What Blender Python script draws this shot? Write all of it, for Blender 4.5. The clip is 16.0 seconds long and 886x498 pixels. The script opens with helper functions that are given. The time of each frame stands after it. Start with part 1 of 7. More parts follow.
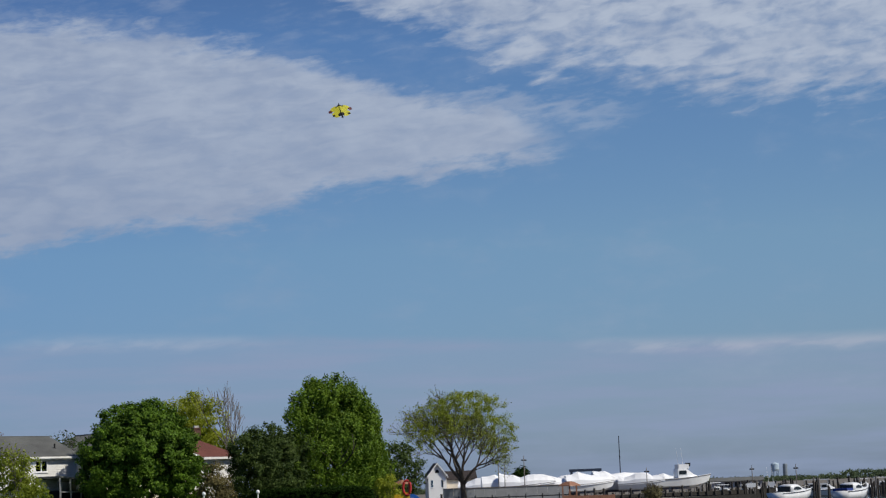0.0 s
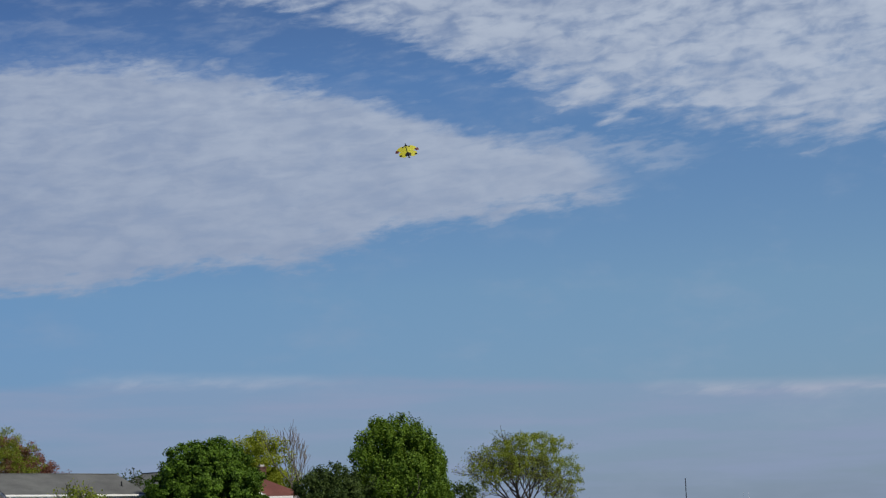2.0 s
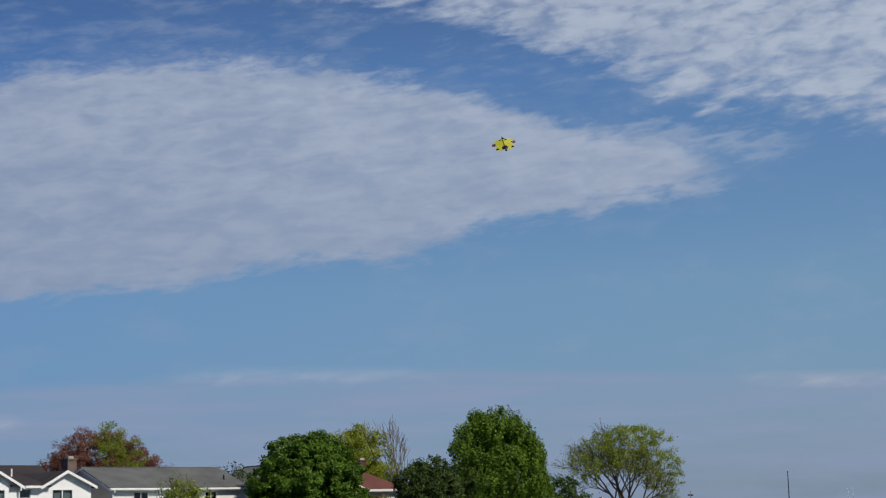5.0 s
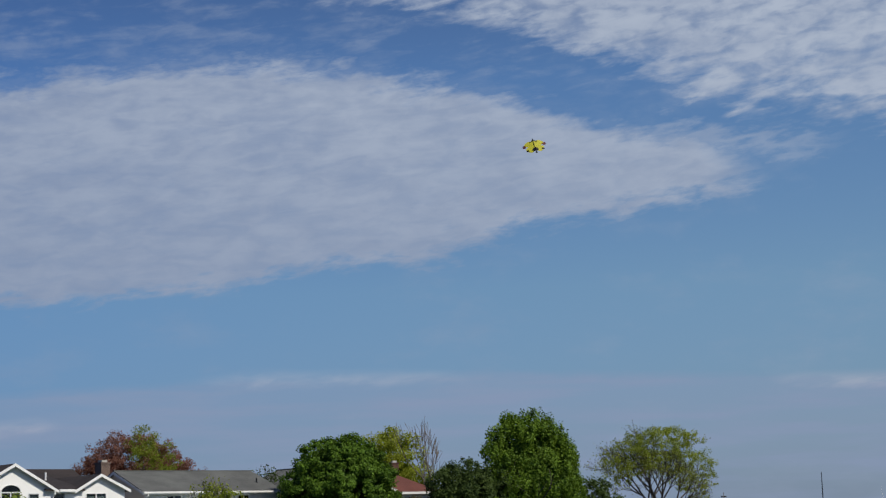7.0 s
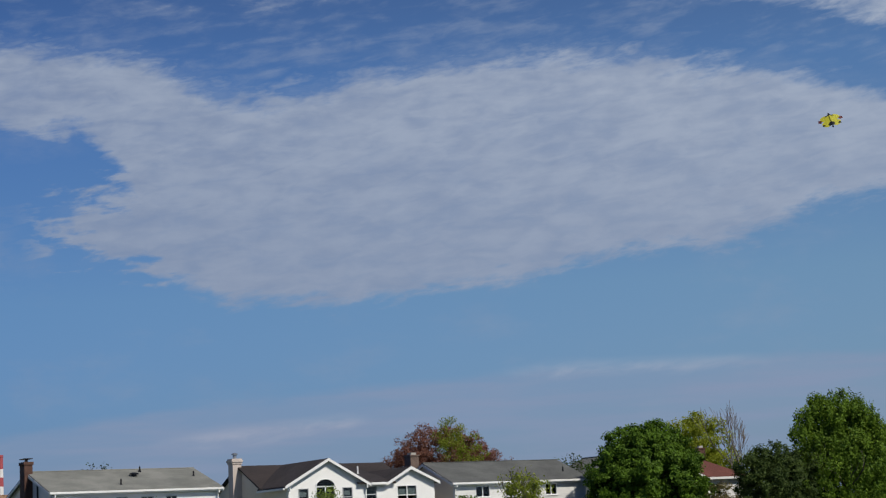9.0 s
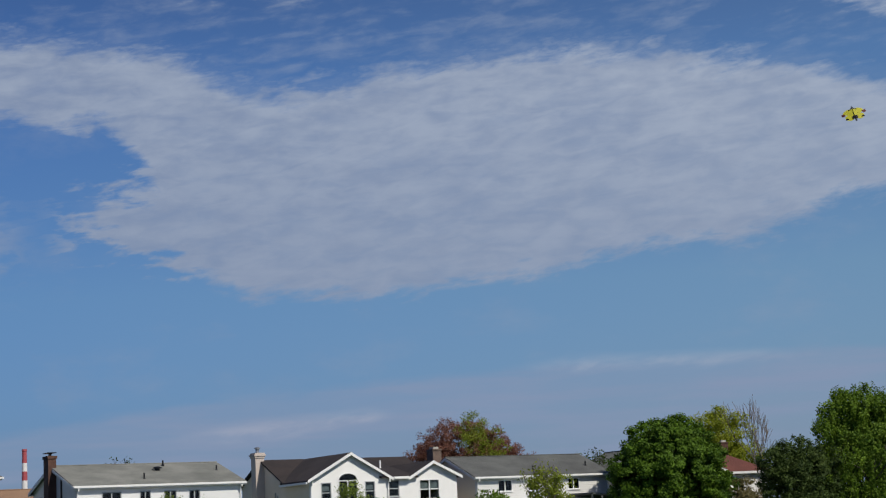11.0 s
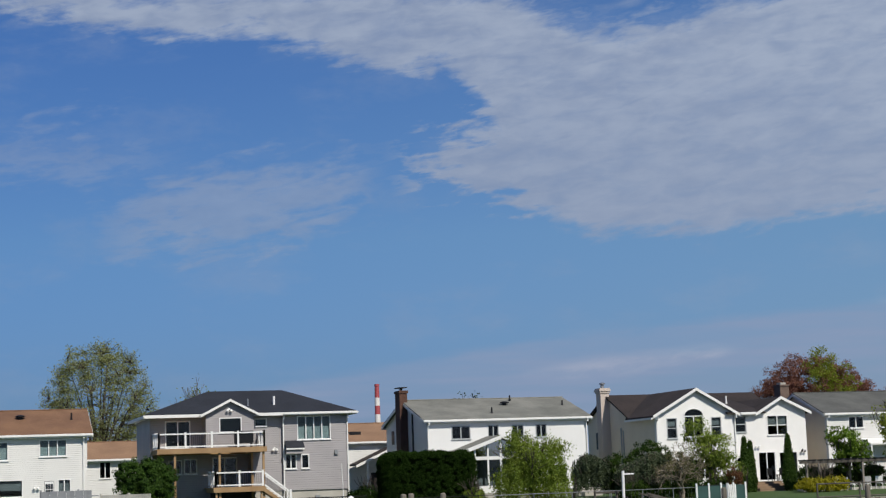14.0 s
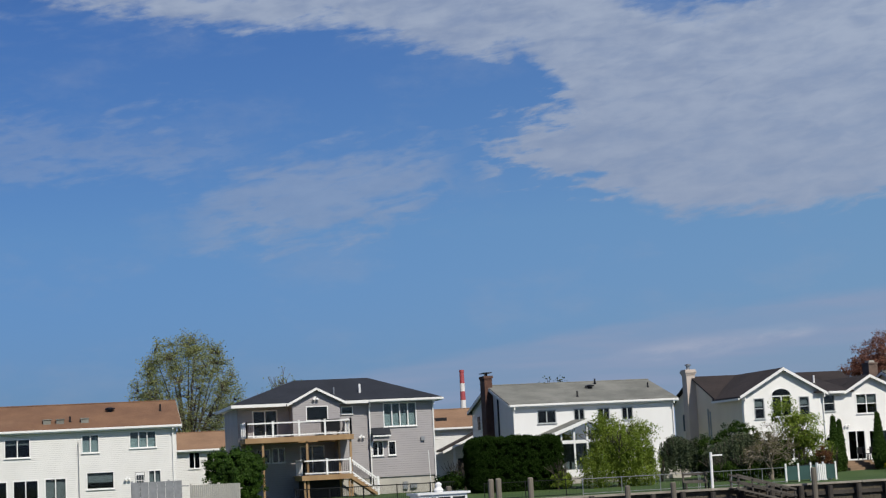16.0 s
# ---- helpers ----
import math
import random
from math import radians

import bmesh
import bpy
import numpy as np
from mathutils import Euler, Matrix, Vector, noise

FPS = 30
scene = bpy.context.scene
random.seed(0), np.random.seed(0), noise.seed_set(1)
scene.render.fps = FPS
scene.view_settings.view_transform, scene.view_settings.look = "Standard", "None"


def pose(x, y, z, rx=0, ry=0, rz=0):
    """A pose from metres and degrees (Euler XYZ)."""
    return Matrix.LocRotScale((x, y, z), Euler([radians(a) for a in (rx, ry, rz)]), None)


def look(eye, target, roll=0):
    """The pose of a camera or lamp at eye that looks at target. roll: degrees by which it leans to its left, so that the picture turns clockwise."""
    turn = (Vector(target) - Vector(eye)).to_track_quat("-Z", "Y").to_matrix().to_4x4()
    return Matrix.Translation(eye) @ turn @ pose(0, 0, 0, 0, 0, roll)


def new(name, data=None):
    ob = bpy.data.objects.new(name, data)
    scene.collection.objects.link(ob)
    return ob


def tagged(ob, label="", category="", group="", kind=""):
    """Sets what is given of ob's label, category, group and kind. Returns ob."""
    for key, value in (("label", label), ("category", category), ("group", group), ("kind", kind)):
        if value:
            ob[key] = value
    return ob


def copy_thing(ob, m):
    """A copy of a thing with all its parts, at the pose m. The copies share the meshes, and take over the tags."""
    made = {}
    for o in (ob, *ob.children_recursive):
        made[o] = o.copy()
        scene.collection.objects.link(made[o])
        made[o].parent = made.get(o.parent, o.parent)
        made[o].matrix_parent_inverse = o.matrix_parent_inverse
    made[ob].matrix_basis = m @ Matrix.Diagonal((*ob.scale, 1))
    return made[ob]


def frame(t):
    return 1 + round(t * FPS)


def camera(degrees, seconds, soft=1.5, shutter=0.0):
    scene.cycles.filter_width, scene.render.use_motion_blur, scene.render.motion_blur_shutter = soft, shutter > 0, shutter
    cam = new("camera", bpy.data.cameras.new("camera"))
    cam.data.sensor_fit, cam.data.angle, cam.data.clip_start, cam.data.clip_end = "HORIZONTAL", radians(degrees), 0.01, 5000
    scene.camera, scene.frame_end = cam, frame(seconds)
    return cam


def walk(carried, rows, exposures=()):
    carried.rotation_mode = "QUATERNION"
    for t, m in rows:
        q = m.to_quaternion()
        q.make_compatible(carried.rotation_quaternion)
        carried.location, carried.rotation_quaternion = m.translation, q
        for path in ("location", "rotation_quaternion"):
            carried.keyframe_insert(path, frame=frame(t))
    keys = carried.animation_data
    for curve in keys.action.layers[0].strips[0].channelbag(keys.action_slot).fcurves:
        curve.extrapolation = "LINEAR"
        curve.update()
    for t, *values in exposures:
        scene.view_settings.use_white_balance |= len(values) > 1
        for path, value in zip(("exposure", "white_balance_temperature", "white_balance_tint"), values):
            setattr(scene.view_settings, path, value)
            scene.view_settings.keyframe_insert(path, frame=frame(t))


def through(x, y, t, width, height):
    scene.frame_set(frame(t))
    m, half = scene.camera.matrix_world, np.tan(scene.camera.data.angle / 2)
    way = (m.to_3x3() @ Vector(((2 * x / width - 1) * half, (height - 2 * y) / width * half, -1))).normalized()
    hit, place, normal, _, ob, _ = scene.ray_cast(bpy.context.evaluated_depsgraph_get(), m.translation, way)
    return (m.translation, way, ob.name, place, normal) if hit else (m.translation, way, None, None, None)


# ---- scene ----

# ---- camera: it stands on the near bank and turns to its left ----
AXIS = 45.0      # the row of houses faces this heading of the camera
EYE = 1.6
cam = camera(28.83, 16.0, soft=1.25)
TURNS = [
    (0, 0.000, 8.010, -2.160),
    (0.5, 0.152, 8.913, -2.122),
    (1, 0.616, 9.000, -1.964),
    (1.5, 1.740, 9.558, -1.814),
    (2, 2.178, 9.416, -1.600),
    (2.5, 2.480, 9.448, -1.506),
    (3, 2.672, 9.401, -1.601),
    (3.5, 2.979, 9.317, -1.463),
    (4, 3.340, 9.225, -1.555),
    (4.5, 4.801, 9.218, -1.444),
    (7, 6.512, 9.389, -1.726),
    (7.5, 10.247, 9.384, -1.672),
    (8, 13.408, 9.354, -2.370),
    (8.5, 15.881, 9.384, -2.494),
    (9, 16.457, 9.376, -2.751),
    (11.5, 17.844, 9.188, -2.594),
    (12, 19.582, 9.117, -2.385),
    (12.5, 23.131, 8.291, -1.593),
    (13, 27.362, 7.729, -1.383),
    (13.5, 28.654, 7.634, -1.595),
    (14, 28.737, 7.559, -1.995),
    (14.5, 28.860, 7.453, -2.310),
    (15, 29.245, 7.261, -2.377),
    (15.5, 29.396, 7.160, -2.797),
    (16, 31.495, 7.192, -2.958),
]
walk(cam, [(t, pose(0, 0, EYE, 90, 0, heading - AXIS) @ pose(0, 0, 0, pitch) @ pose(0, 0, 0, 0, 0, lean))
           for t, heading, pitch, lean in TURNS],
     exposures=[(0, 0.0), (4.5, -0.05), (7.5, -0.10), (9, -0.13), (12, -0.11), (12.5, -0.05), (13, 0.0), (13.5, -0.02), (16, 0.0)])

# ---- sky, clouds and sun ----
SUN_FROM = Vector((0.27, -0.95, 0.98)).normalized()
sun_data = bpy.data.lights.new("sun", "SUN")
sun_data.energy, sun_data.angle, sun_data.color = 4.1, radians(0.5), (1.0, 0.94, 0.83)
sun = new("sun", sun_data)
sun.matrix_world = look(SUN_FROM * 400, (0, 0, 0))

world = bpy.data.worlds.new("sky")
scene.world = world
world.use_nodes = True


class Graph:
    """Short names for building a node tree."""

    def __init__(self, tree):
        self.tree = tree
        self.n, self.l = tree.nodes, tree.links
        self.n.clear()

    def node(self, kind):
        return self.n.new(kind)

    def put(self, socket, value):
        if isinstance(value, bpy.types.NodeSocket):
            self.l.new(value, socket)
        else:
            socket.default_value = value

    def math(self, op, a, b=0.0, c=0.0, clamp=False):
        m = self.node("ShaderNodeMath")
        m.operation, m.use_clamp = op, clamp
        for i, v in enumerate((a, b, c)):
            self.put(m.inputs[i], v)
        return m.outputs[0]

    def smooth(self, v, lo, hi):
        m = self.node("ShaderNodeMapRange")
        m.interpolation_type = "SMOOTHSTEP"
        for i, x in enumerate((v, lo, hi, 0.0, 1.0)):
            self.put(m.inputs[i], x)
        return m.outputs[0]

    def combine(self, x, y, z=0.0):
        m = self.node("ShaderNodeCombineXYZ")
        for i, v in enumerate((x, y, z)):
            self.put(m.inputs[i], v)
        return m.outputs[0]

    def noise(self, vec, scale, detail=4.0, rough=0.55, stretch=(1, 1, 1), distort=0.0):
        m = self.node("ShaderNodeMapping")
        self.put(m.inputs["Vector"], vec)
        m.inputs["Scale"].default_value = stretch
        t = self.node("ShaderNodeTexNoise")
        self.l.new(m.outputs[0], t.inputs["Vector"])
        t.inputs["Scale"].default_value, t.inputs["Detail"].default_value = scale, detail
        t.inputs["Roughness"].default_value, t.inputs["Distortion"].default_value = rough, distort
        return t.outputs["Fac"]

    def mix(self, fac, a, b, blend="MIX"):
        m = self.node("ShaderNodeMix")
        m.data_type, m.blend_type = "RGBA", blend
        self.put(m.inputs[0], fac)
        self.put(m.inputs[6], a)
        self.put(m.inputs[7], b)
        return m.outputs[2]

    def ramp(self, fac, stops, interp="LINEAR"):
        r = self.node("ShaderNodeValToRGB")
        r.color_ramp.interpolation = interp
        while len(r.color_ramp.elements) < len(stops):
            r.color_ramp.elements.new(0.5)
        for e, (p, c) in zip(r.color_ramp.elements, stops):
            e.position = p
            e.color = c if len(c) == 4 else (*c, 1)
        self.put(r.inputs[0], fac)
        return r.outputs[0]

    def profile(self, a, stops):
        """A smooth height over the heading a, both in degrees."""
        span = [((p + 20.0) / 70.0, (h / 20.0,) * 3) for p, h in stops]
        out = self.ramp(self.math("MULTIPLY_ADD", a, 1 / 70.0, 20.0 / 70.0), span)
        sep = self.node("ShaderNodeSeparateColor")
        self.l.new(out, sep.inputs[0])
        return self.math("MULTIPLY", sep.outputs[0], 20.0)


def build_sky():
    g = Graph(world.node_tree)
    co = g.node("ShaderNodeTexCoord")
    sep = g.node("ShaderNodeSeparateXYZ")
    g.l.new(co.outputs["Generated"], sep.inputs[0])
    x, y, z = sep.outputs
    east = g.math("MULTIPLY", x, -1.0)
    a = g.math("ADD", g.math("MULTIPLY", g.math("ARCTAN2", east, y), 57.2958), AXIS)
    e = g.math("MULTIPLY", g.math("ARCSINE", z), 57.2958)
    plane = g.combine(a, e)
    # ragged edges: large billows, wisps drawn out sideways, and a fine fringe; streaks rise a little to the right
    tilt = g.combine(a, g.math("MULTIPLY_ADD", a, 0.12, e))
    big = g.noise(plane, 0.34, 5, 0.6, (0.7, 1.4, 1))
    fine = g.noise(tilt, 1.3, 5, 0.56, (0.5, 1.8, 1), 0.3)
    tiny = g.noise(tilt, 5.0, 4, 0.55, (0.5, 1.5, 1), 0.3)
    lean = g.math("ADD", e, g.math("MULTIPLY", g.math("SUBTRACT", big, 0.5), 1.9))
    lean = g.math("ADD", lean, g.math("MULTIPLY", g.math("SUBTRACT", fine, 0.5), 1.75))
    lean = g.math("ADD", lean, g.math("MULTIPLY", g.math("SUBTRACT", tiny, 0.5), 0.45))

    ragged = g.math("ADD", lean, g.math("MULTIPLY", g.math("SUBTRACT", fine, 0.5), 2.2))
    ragged = g.math("ADD", ragged, g.math("MULTIPLY", g.math("SUBTRACT", big, 0.5), 2.0))

    def layer(top, bottom, soft_top, soft_bottom, line=lean):
        over = g.math("SUBTRACT", g.profile(a, top), line)
        under = g.math("SUBTRACT", line, g.profile(a, bottom))
        return g.math("MULTIPLY", g.smooth(over, -soft_top, soft_top), g.smooth(under, -soft_bottom, soft_bottom))

    main = layer([(-5, 11.3), (-3.3, 12.1), (-1.5, 12.8), (1.4, 13.3), (3.3, 13.9), (5, 14.5), (7.6, 14.7), (9.5, 15.4), (12.7, 15.7),
                  (16, 15.5), (18, 15.2), (20.3, 14.7), (22, 14.6), (24.7, 15.1), (26.5, 15.9), (32, 16.3), (38, 16.2), (47, 17.2)],
                 [(-5, 11.5), (-3.6, 11.1), (-1, 10.6), (1.5, 10.4), (3.5, 10.1), (5, 9.7), (7.4, 9.1), (10, 8.9), (15, 8.3), (18, 7.9),
                  (22, 7.7), (24, 7.9), (25.7, 8.9), (26.7, 11.4), (27.3, 12.6), (28.3, 13.6), (31, 13.8), (34, 14.6), (38, 14.8), (46, 16.0)],
                 0.52, 0.42)
    main = g.math("MULTIPLY", main, g.smooth(g.math("ADD", a, g.math("MULTIPLY", fine, 2.4)), -4.6, -0.6))
    lobe = layer([(24, 12.6), (26.4, 12.0), (27.4, 11.4), (29, 10.9), (30.6, 10.2)], [(24, 8.3), (26, 8.9), (28, 9.6), (30.6, 10.5)], 0.55, 0.5, ragged)
    lobe = g.math("MULTIPLY", lobe, g.smooth(a, 22.5, 25.5))
    upper = layer([(-20, 20), (50, 20)],
                  [(-16, 12.2), (-13.1, 12.6), (-8.2, 13.2), (-4.3, 13.9), (0.6, 15.7), (4.5, 16.9), (8.3, 17.9), (14, 18.9), (22, 18.0), (30, 19)], 0.5, 0.9, ragged)
    bits = layer([(29.8, 8.6), (31.6, 10.0), (33.5, 10.4), (36, 10.2), (38.6, 9.4), (40, 8.6), (41.5, 7.0)],
                 [(29.8, 10.2), (32.3, 8.6), (35.2, 8.1), (38, 7.9), (40.3, 8.3), (41.5, 9.2)], 0.95, 0.8, ragged)
    wisps = layer([(35.5, 10.2), (38.5, 11.3), (41, 11.6), (44, 11.3), (50, 11.4)], [(35.5, 11.8), (39.5, 10.5), (42.5, 10.1), (50, 10.2)], 0.9, 0.8, ragged)
    link = layer([(-9, 11.6), (-6, 12.4), (-3, 12.9), (0, 13.2), (3, 12.0)], [(-9, 12.8), (-6, 12.1), (-3, 12.2), (0, 12.4), (3, 13.6)], 0.4, 0.4)
    # mottled sheet for the upper cloud, long streaks for the main one
    mottle = g.noise(plane, 0.95, 4, 0.55, (0.85, 1.3, 1), 0.15)
    streak = g.noise(plane, 0.62, 5, 0.55, (0.45, 1.8, 1), 0.2)
    ripple = g.noise(tilt, 1.5, 5, 0.52, (0.55, 1.7, 1), 0.6)
    flock = g.math("MULTIPLY_ADD", mottle, 0.6, g.math("MULTIPLY", ripple, 0.4))
    upper = g.math("MULTIPLY", upper, g.math("MULTIPLY_ADD", g.smooth(flock, 0.31, 0.57), 0.5, 0.50))
    thick = g.math("MAXIMUM", g.math("MULTIPLY", main, 0.95), g.math("MULTIPLY", upper, 0.97))
    thick = g.math("MAXIMUM", thick, g.math("MULTIPLY", lobe, 0.95))
    thin = g.math("MAXIMUM", g.math("MULTIPLY", bits, 0.56), g.math("MULTIPLY", wisps, 0.38))
    thin = g.math("MAXIMUM", thin, g.math("MULTIPLY", link, 0.55))
    thick = g.math("MULTIPLY", thick, g.math("MULTIPLY_ADD", g.smooth(g.math("MULTIPLY_ADD", streak, 0.5, g.math("MULTIPLY", ripple, 0.5)), 0.28, 0.6), 0.15, 0.85))
    # a veil of thin streaks low over the houses
    veil_edge = g.profile(a, [(-16, 4.5), (-5, 4.8), (5, 5.3), (14, 5.2), (20, 4.9), (28, 4.2), (36, 3.0), (46, 1.5)])
    low = g.math("ADD", e, g.math("MULTIPLY", g.math("SUBTRACT", fine, 0.5), 0.35))
    veil = g.smooth(g.math("SUBTRACT", veil_edge, low), -0.15, 0.35)
    hair = g.noise(plane, 0.5, 4, 0.5, (0.28, 2.6, 1))
    veil = g.math("MULTIPLY", veil, g.math("MULTIPLY_ADD", g.smooth(hair, 0.38, 0.70), 0.46, 0.38))
    def line(top, bottom, soft):
        over = g.math("SUBTRACT", g.profile(a, top), low)
        under = g.math("SUBTRACT", low, g.profile(a, bottom))
        return g.math("MULTIPLY", g.smooth(over, -soft, soft), g.smooth(under, -soft, soft))
    bright = g.math("MAXIMUM", line([(3, 4.6), (7, 5.25), (13, 5.35), (18, 4.7)], [(3, 5.6), (7, 5.05), (13, 5.05), (18, 5.7)], 0.3),
                    line([(17, 3.4), (20, 3.95), (24.5, 3.6), (29, 2.6)], [(17, 4.5), (20, 3.65), (24.5, 3.2), (29, 3.6)], 0.3))
    bright = g.math("MAXIMUM", bright, line([(-18, 4.5), (-10, 4.6), (-5, 4.75), (-2.5, 4.2)], [(-18, 4.2), (-10, 4.25), (-5, 4.5), (-2.5, 5.2)], 0.25))
    bright = g.math("MULTIPLY", bright, g.math("MULTIPLY_ADD", g.smooth(fine, 0.3, 0.7), 0.34, 0.10))
    patchy = g.math("MULTIPLY", g.smooth(big, 0.48, 0.75), 0.22)
    # thin torn shreds over the main cloud
    shred = g.math("MULTIPLY", g.smooth(g.math("MULTIPLY_ADD", big, 0.5, g.math("MULTIPLY", fine, 0.5)), 0.44, 0.68), g.smooth(e, 13.2, 15.5))
    patchy = g.math("MAXIMUM", patchy, g.math("MULTIPLY", shred, 0.36))
    thin = g.math("MAXIMUM", thin, patchy)
    cover = g.math("MAXIMUM", thick, thin)
    # sunlit tops are whiter, the deep parts greyer
    relief = g.math("MULTIPLY_ADD", streak, 0.40, g.math("MULTIPLY_ADD", mottle, 0.30, g.math("MULTIPLY", ripple, 0.30)))
    high = g.smooth(e, 7.5, 16.0)
    white = g.math("ADD", g.math("MULTIPLY", g.math("MULTIPLY_ADD", g.smooth(relief, 0.34, 0.66), 0.8, 0.1), 0.5), g.math("MULTIPLY", g.smooth(a, 34.0, -14.0), 0.4))
    white = g.math("MULTIPLY", white, g.math("MULTIPLY_ADD", high, 0.5, 0.5))
    cloud = g.mix(white, (0.236, 0.298, 0.435, 1), (0.488, 0.552, 0.658, 1))

    air = g.node("ShaderNodeTexSky")
    air.sky_type, air.sun_disc = "NISHITA", False
    air.sun_elevation, air.sun_rotation = math.asin(SUN_FROM.z), math.atan2(SUN_FROM.x, SUN_FROM.y)
    air.altitude, air.air_density, air.dust_density, air.ozone_density = 0.0, 1.0, 0.6, 2.2
    blue = g.mix(1.0, air.outputs[0], AIR_TINT, "MULTIPLY")
    blue = g.mix(1.0, blue, g.ramp(g.math("DIVIDE", e, 20.0), AIR_STEPS), "MULTIPLY")
    east_side = g.smooth(a, 50.0, -18.0)
    blue = g.mix(1.0, blue, g.combine(g.math("MULTIPLY_ADD", east_side, 0.71, 0.73), g.math("MULTIPLY_ADD", east_side, 0.45, 0.81), g.math("MULTIPLY_ADD", east_side, 0.155, 0.885)), "MULTIPLY")
    blue = g.mix(veil, blue, (0.258, 0.322, 0.474, 1))
    blue = g.mix(bright, blue, (0.53, 0.53, 0.60, 1))
    sky_now = g.mix(cover, blue, cloud)
    # below the horizon: the colour of the far ground
    sky_now = g.mix(g.smooth(e, -0.6, -0.05), (0.10, 0.12, 0.12, 1), sky_now)
    back = g.node("ShaderNodeBackground")
    g.put(back.inputs[0], sky_now)
    back.inputs[1].default_value = 1.0
    out = g.node("ShaderNodeOutputWorld")
    g.l.new(back.outputs[0], out.inputs[0])


AIR_TINT = (0.1, 0.1, 0.1, 1)
AIR_STEPS = [(0.0, (0.25, 0.39, 0.76)), (0.2, (0.34, 0.48, 0.78)), (0.4, (0.425, 0.59, 0.825)), (0.75, (0.39, 0.585, 0.90)), (1.0, (0.32, 0.43, 0.68))]
build_sky()

# ---- materials ----
def surface(name, base, other=None, rough=0.7, scale=3.0, grain=40.0, bump=0.15, metal=0.0, courses=0.0, upright=0.0, spec=0.4,
            blotch=0.0, blotch_col=(0.1, 0.09, 0.07), rand=0.0, stretch=(1, 1, 1)):
    """A worn surface: two scales of colour change, fine relief, and where wanted boards (courses: their height) or upright seams."""
    mat = bpy.data.materials.new(name)
    mat.use_nodes = True
    g = Graph(mat.node_tree)
    co = g.node("ShaderNodeTexCoord").outputs["Object"]
    other = other or tuple(c * 0.78 for c in base)
    wide = g.noise(co, scale, 4, 0.6, stretch)
    small = g.noise(co, grain, 3, 0.6, stretch)
    col = g.mix(g.smooth(wide, 0.3, 0.7), (*base, 1), (*other, 1))
    col = g.mix(g.math("MULTIPLY", g.smooth(small, 0.35, 0.75), 0.3), col, (*(c * 0.7 for c in base), 1))
    if blotch:
        stain = g.smooth(g.noise(co, scale * 0.35, 5, 0.65, (1, 1, 0.5)), 0.52, 0.72)
        col = g.mix(g.math("MULTIPLY", stain, blotch), col, (*blotch_col, 1))
    if rand:
        info = g.node("ShaderNodeObjectInfo")
        shift = g.math("MULTIPLY_ADD", info.outputs["Random"], rand, 1.0 - rand / 2)
        col = g.mix(1.0, col, g.combine(shift, shift, shift), "MULTIPLY")
    height = g.math("MULTIPLY", small, bump * 0.02)
    sep = g.node("ShaderNodeSeparateXYZ")
    g.l.new(co, sep.inputs[0])
    if courses:
        tooth = g.math("FRACT", g.math("DIVIDE", sep.outputs[2], courses))
        height = g.math("ADD", height, g.math("MULTIPLY", tooth, -0.018))
        line = g.smooth(tooth, 0.16, 0.0)
        col = g.mix(g.math("MULTIPLY", line, 0.42), col, (*(c * 0.35 for c in base), 1))
    if upright:
        tooth = g.math("FRACT", g.math("DIVIDE", g.math("ADD", sep.outputs[0], sep.outputs[1]), upright))
        line = g.smooth(g.math("ABSOLUTE", g.math("SUBTRACT", tooth, 0.5)), 0.44, 0.5)
        height = g.math("SUBTRACT", height, g.math("MULTIPLY", line, 0.012))
        col = g.mix(g.math("MULTIPLY", line, 0.45), col, (*(c * 0.3 for c in base), 1))
    b = g.node("ShaderNodeBump")
    b.inputs["Strength"].default_value, b.inputs["Distance"].default_value = 0.8, 1.0
    g.put(b.inputs["Height"], height)
    p = g.node("ShaderNodeBsdfPrincipled")
    g.put(p.inputs["Base Color"], col)
    g.put(p.inputs["Roughness"], g.math("MULTIPLY_ADD", g.math("SUBTRACT", wide, 0.5), 0.25, rough, clamp=True))
    p.inputs["Metallic"].default_value = metal
    p.inputs["Specular IOR Level"].default_value = spec
    g.l.new(b.outputs[0], p.inputs["Normal"])
    o = g.node("ShaderNodeOutputMaterial")
    g.l.new(p.outputs[0], o.inputs[0])
    return mat


def leafage(name, dark, light, through=0.35, drift=0.6, gloss=0.14):
    """Leaves: each one differs in tone, whole boughs too; light comes through them."""
    mat = bpy.data.materials.new(name)
    mat.use_nodes = True
    g = Graph(mat.node_tree)
    co = g.node("ShaderNodeTexCoord").outputs["Object"]
    isle = g.node("ShaderNodeNewGeometry").outputs["Random Per Island"]
    bough = g.noise(co, drift, 3, 0.6)
    fac = g.math("ADD", g.math("MULTIPLY", isle, 0.55), g.math("MULTIPLY", g.smooth(bough, 0.3, 0.7), 0.45))
    col = g.mix(fac, (*dark, 1), (*light, 1))
    d = g.node("ShaderNodeBsdfPrincipled")
    g.put(d.inputs["Base Color"], col)
    d.inputs["Roughness"].default_value = 0.6
    d.inputs["Specular IOR Level"].default_value = gloss
    t = g.node("ShaderNodeBsdfTranslucent")
    g.put(t.inputs[0], g.mix(0.5, col, (*(c * 1.2 for c in light), 1)))
    m = g.node("ShaderNodeMixShader")
    m.inputs[0].default_value = through
    g.l.new(d.outputs[0], m.inputs[1])
    g.l.new(t.outputs[0], m.inputs[2])
    o = g.node("ShaderNodeOutputMaterial")
    g.l.new(m.outputs[0], o.inputs[0])
    return mat


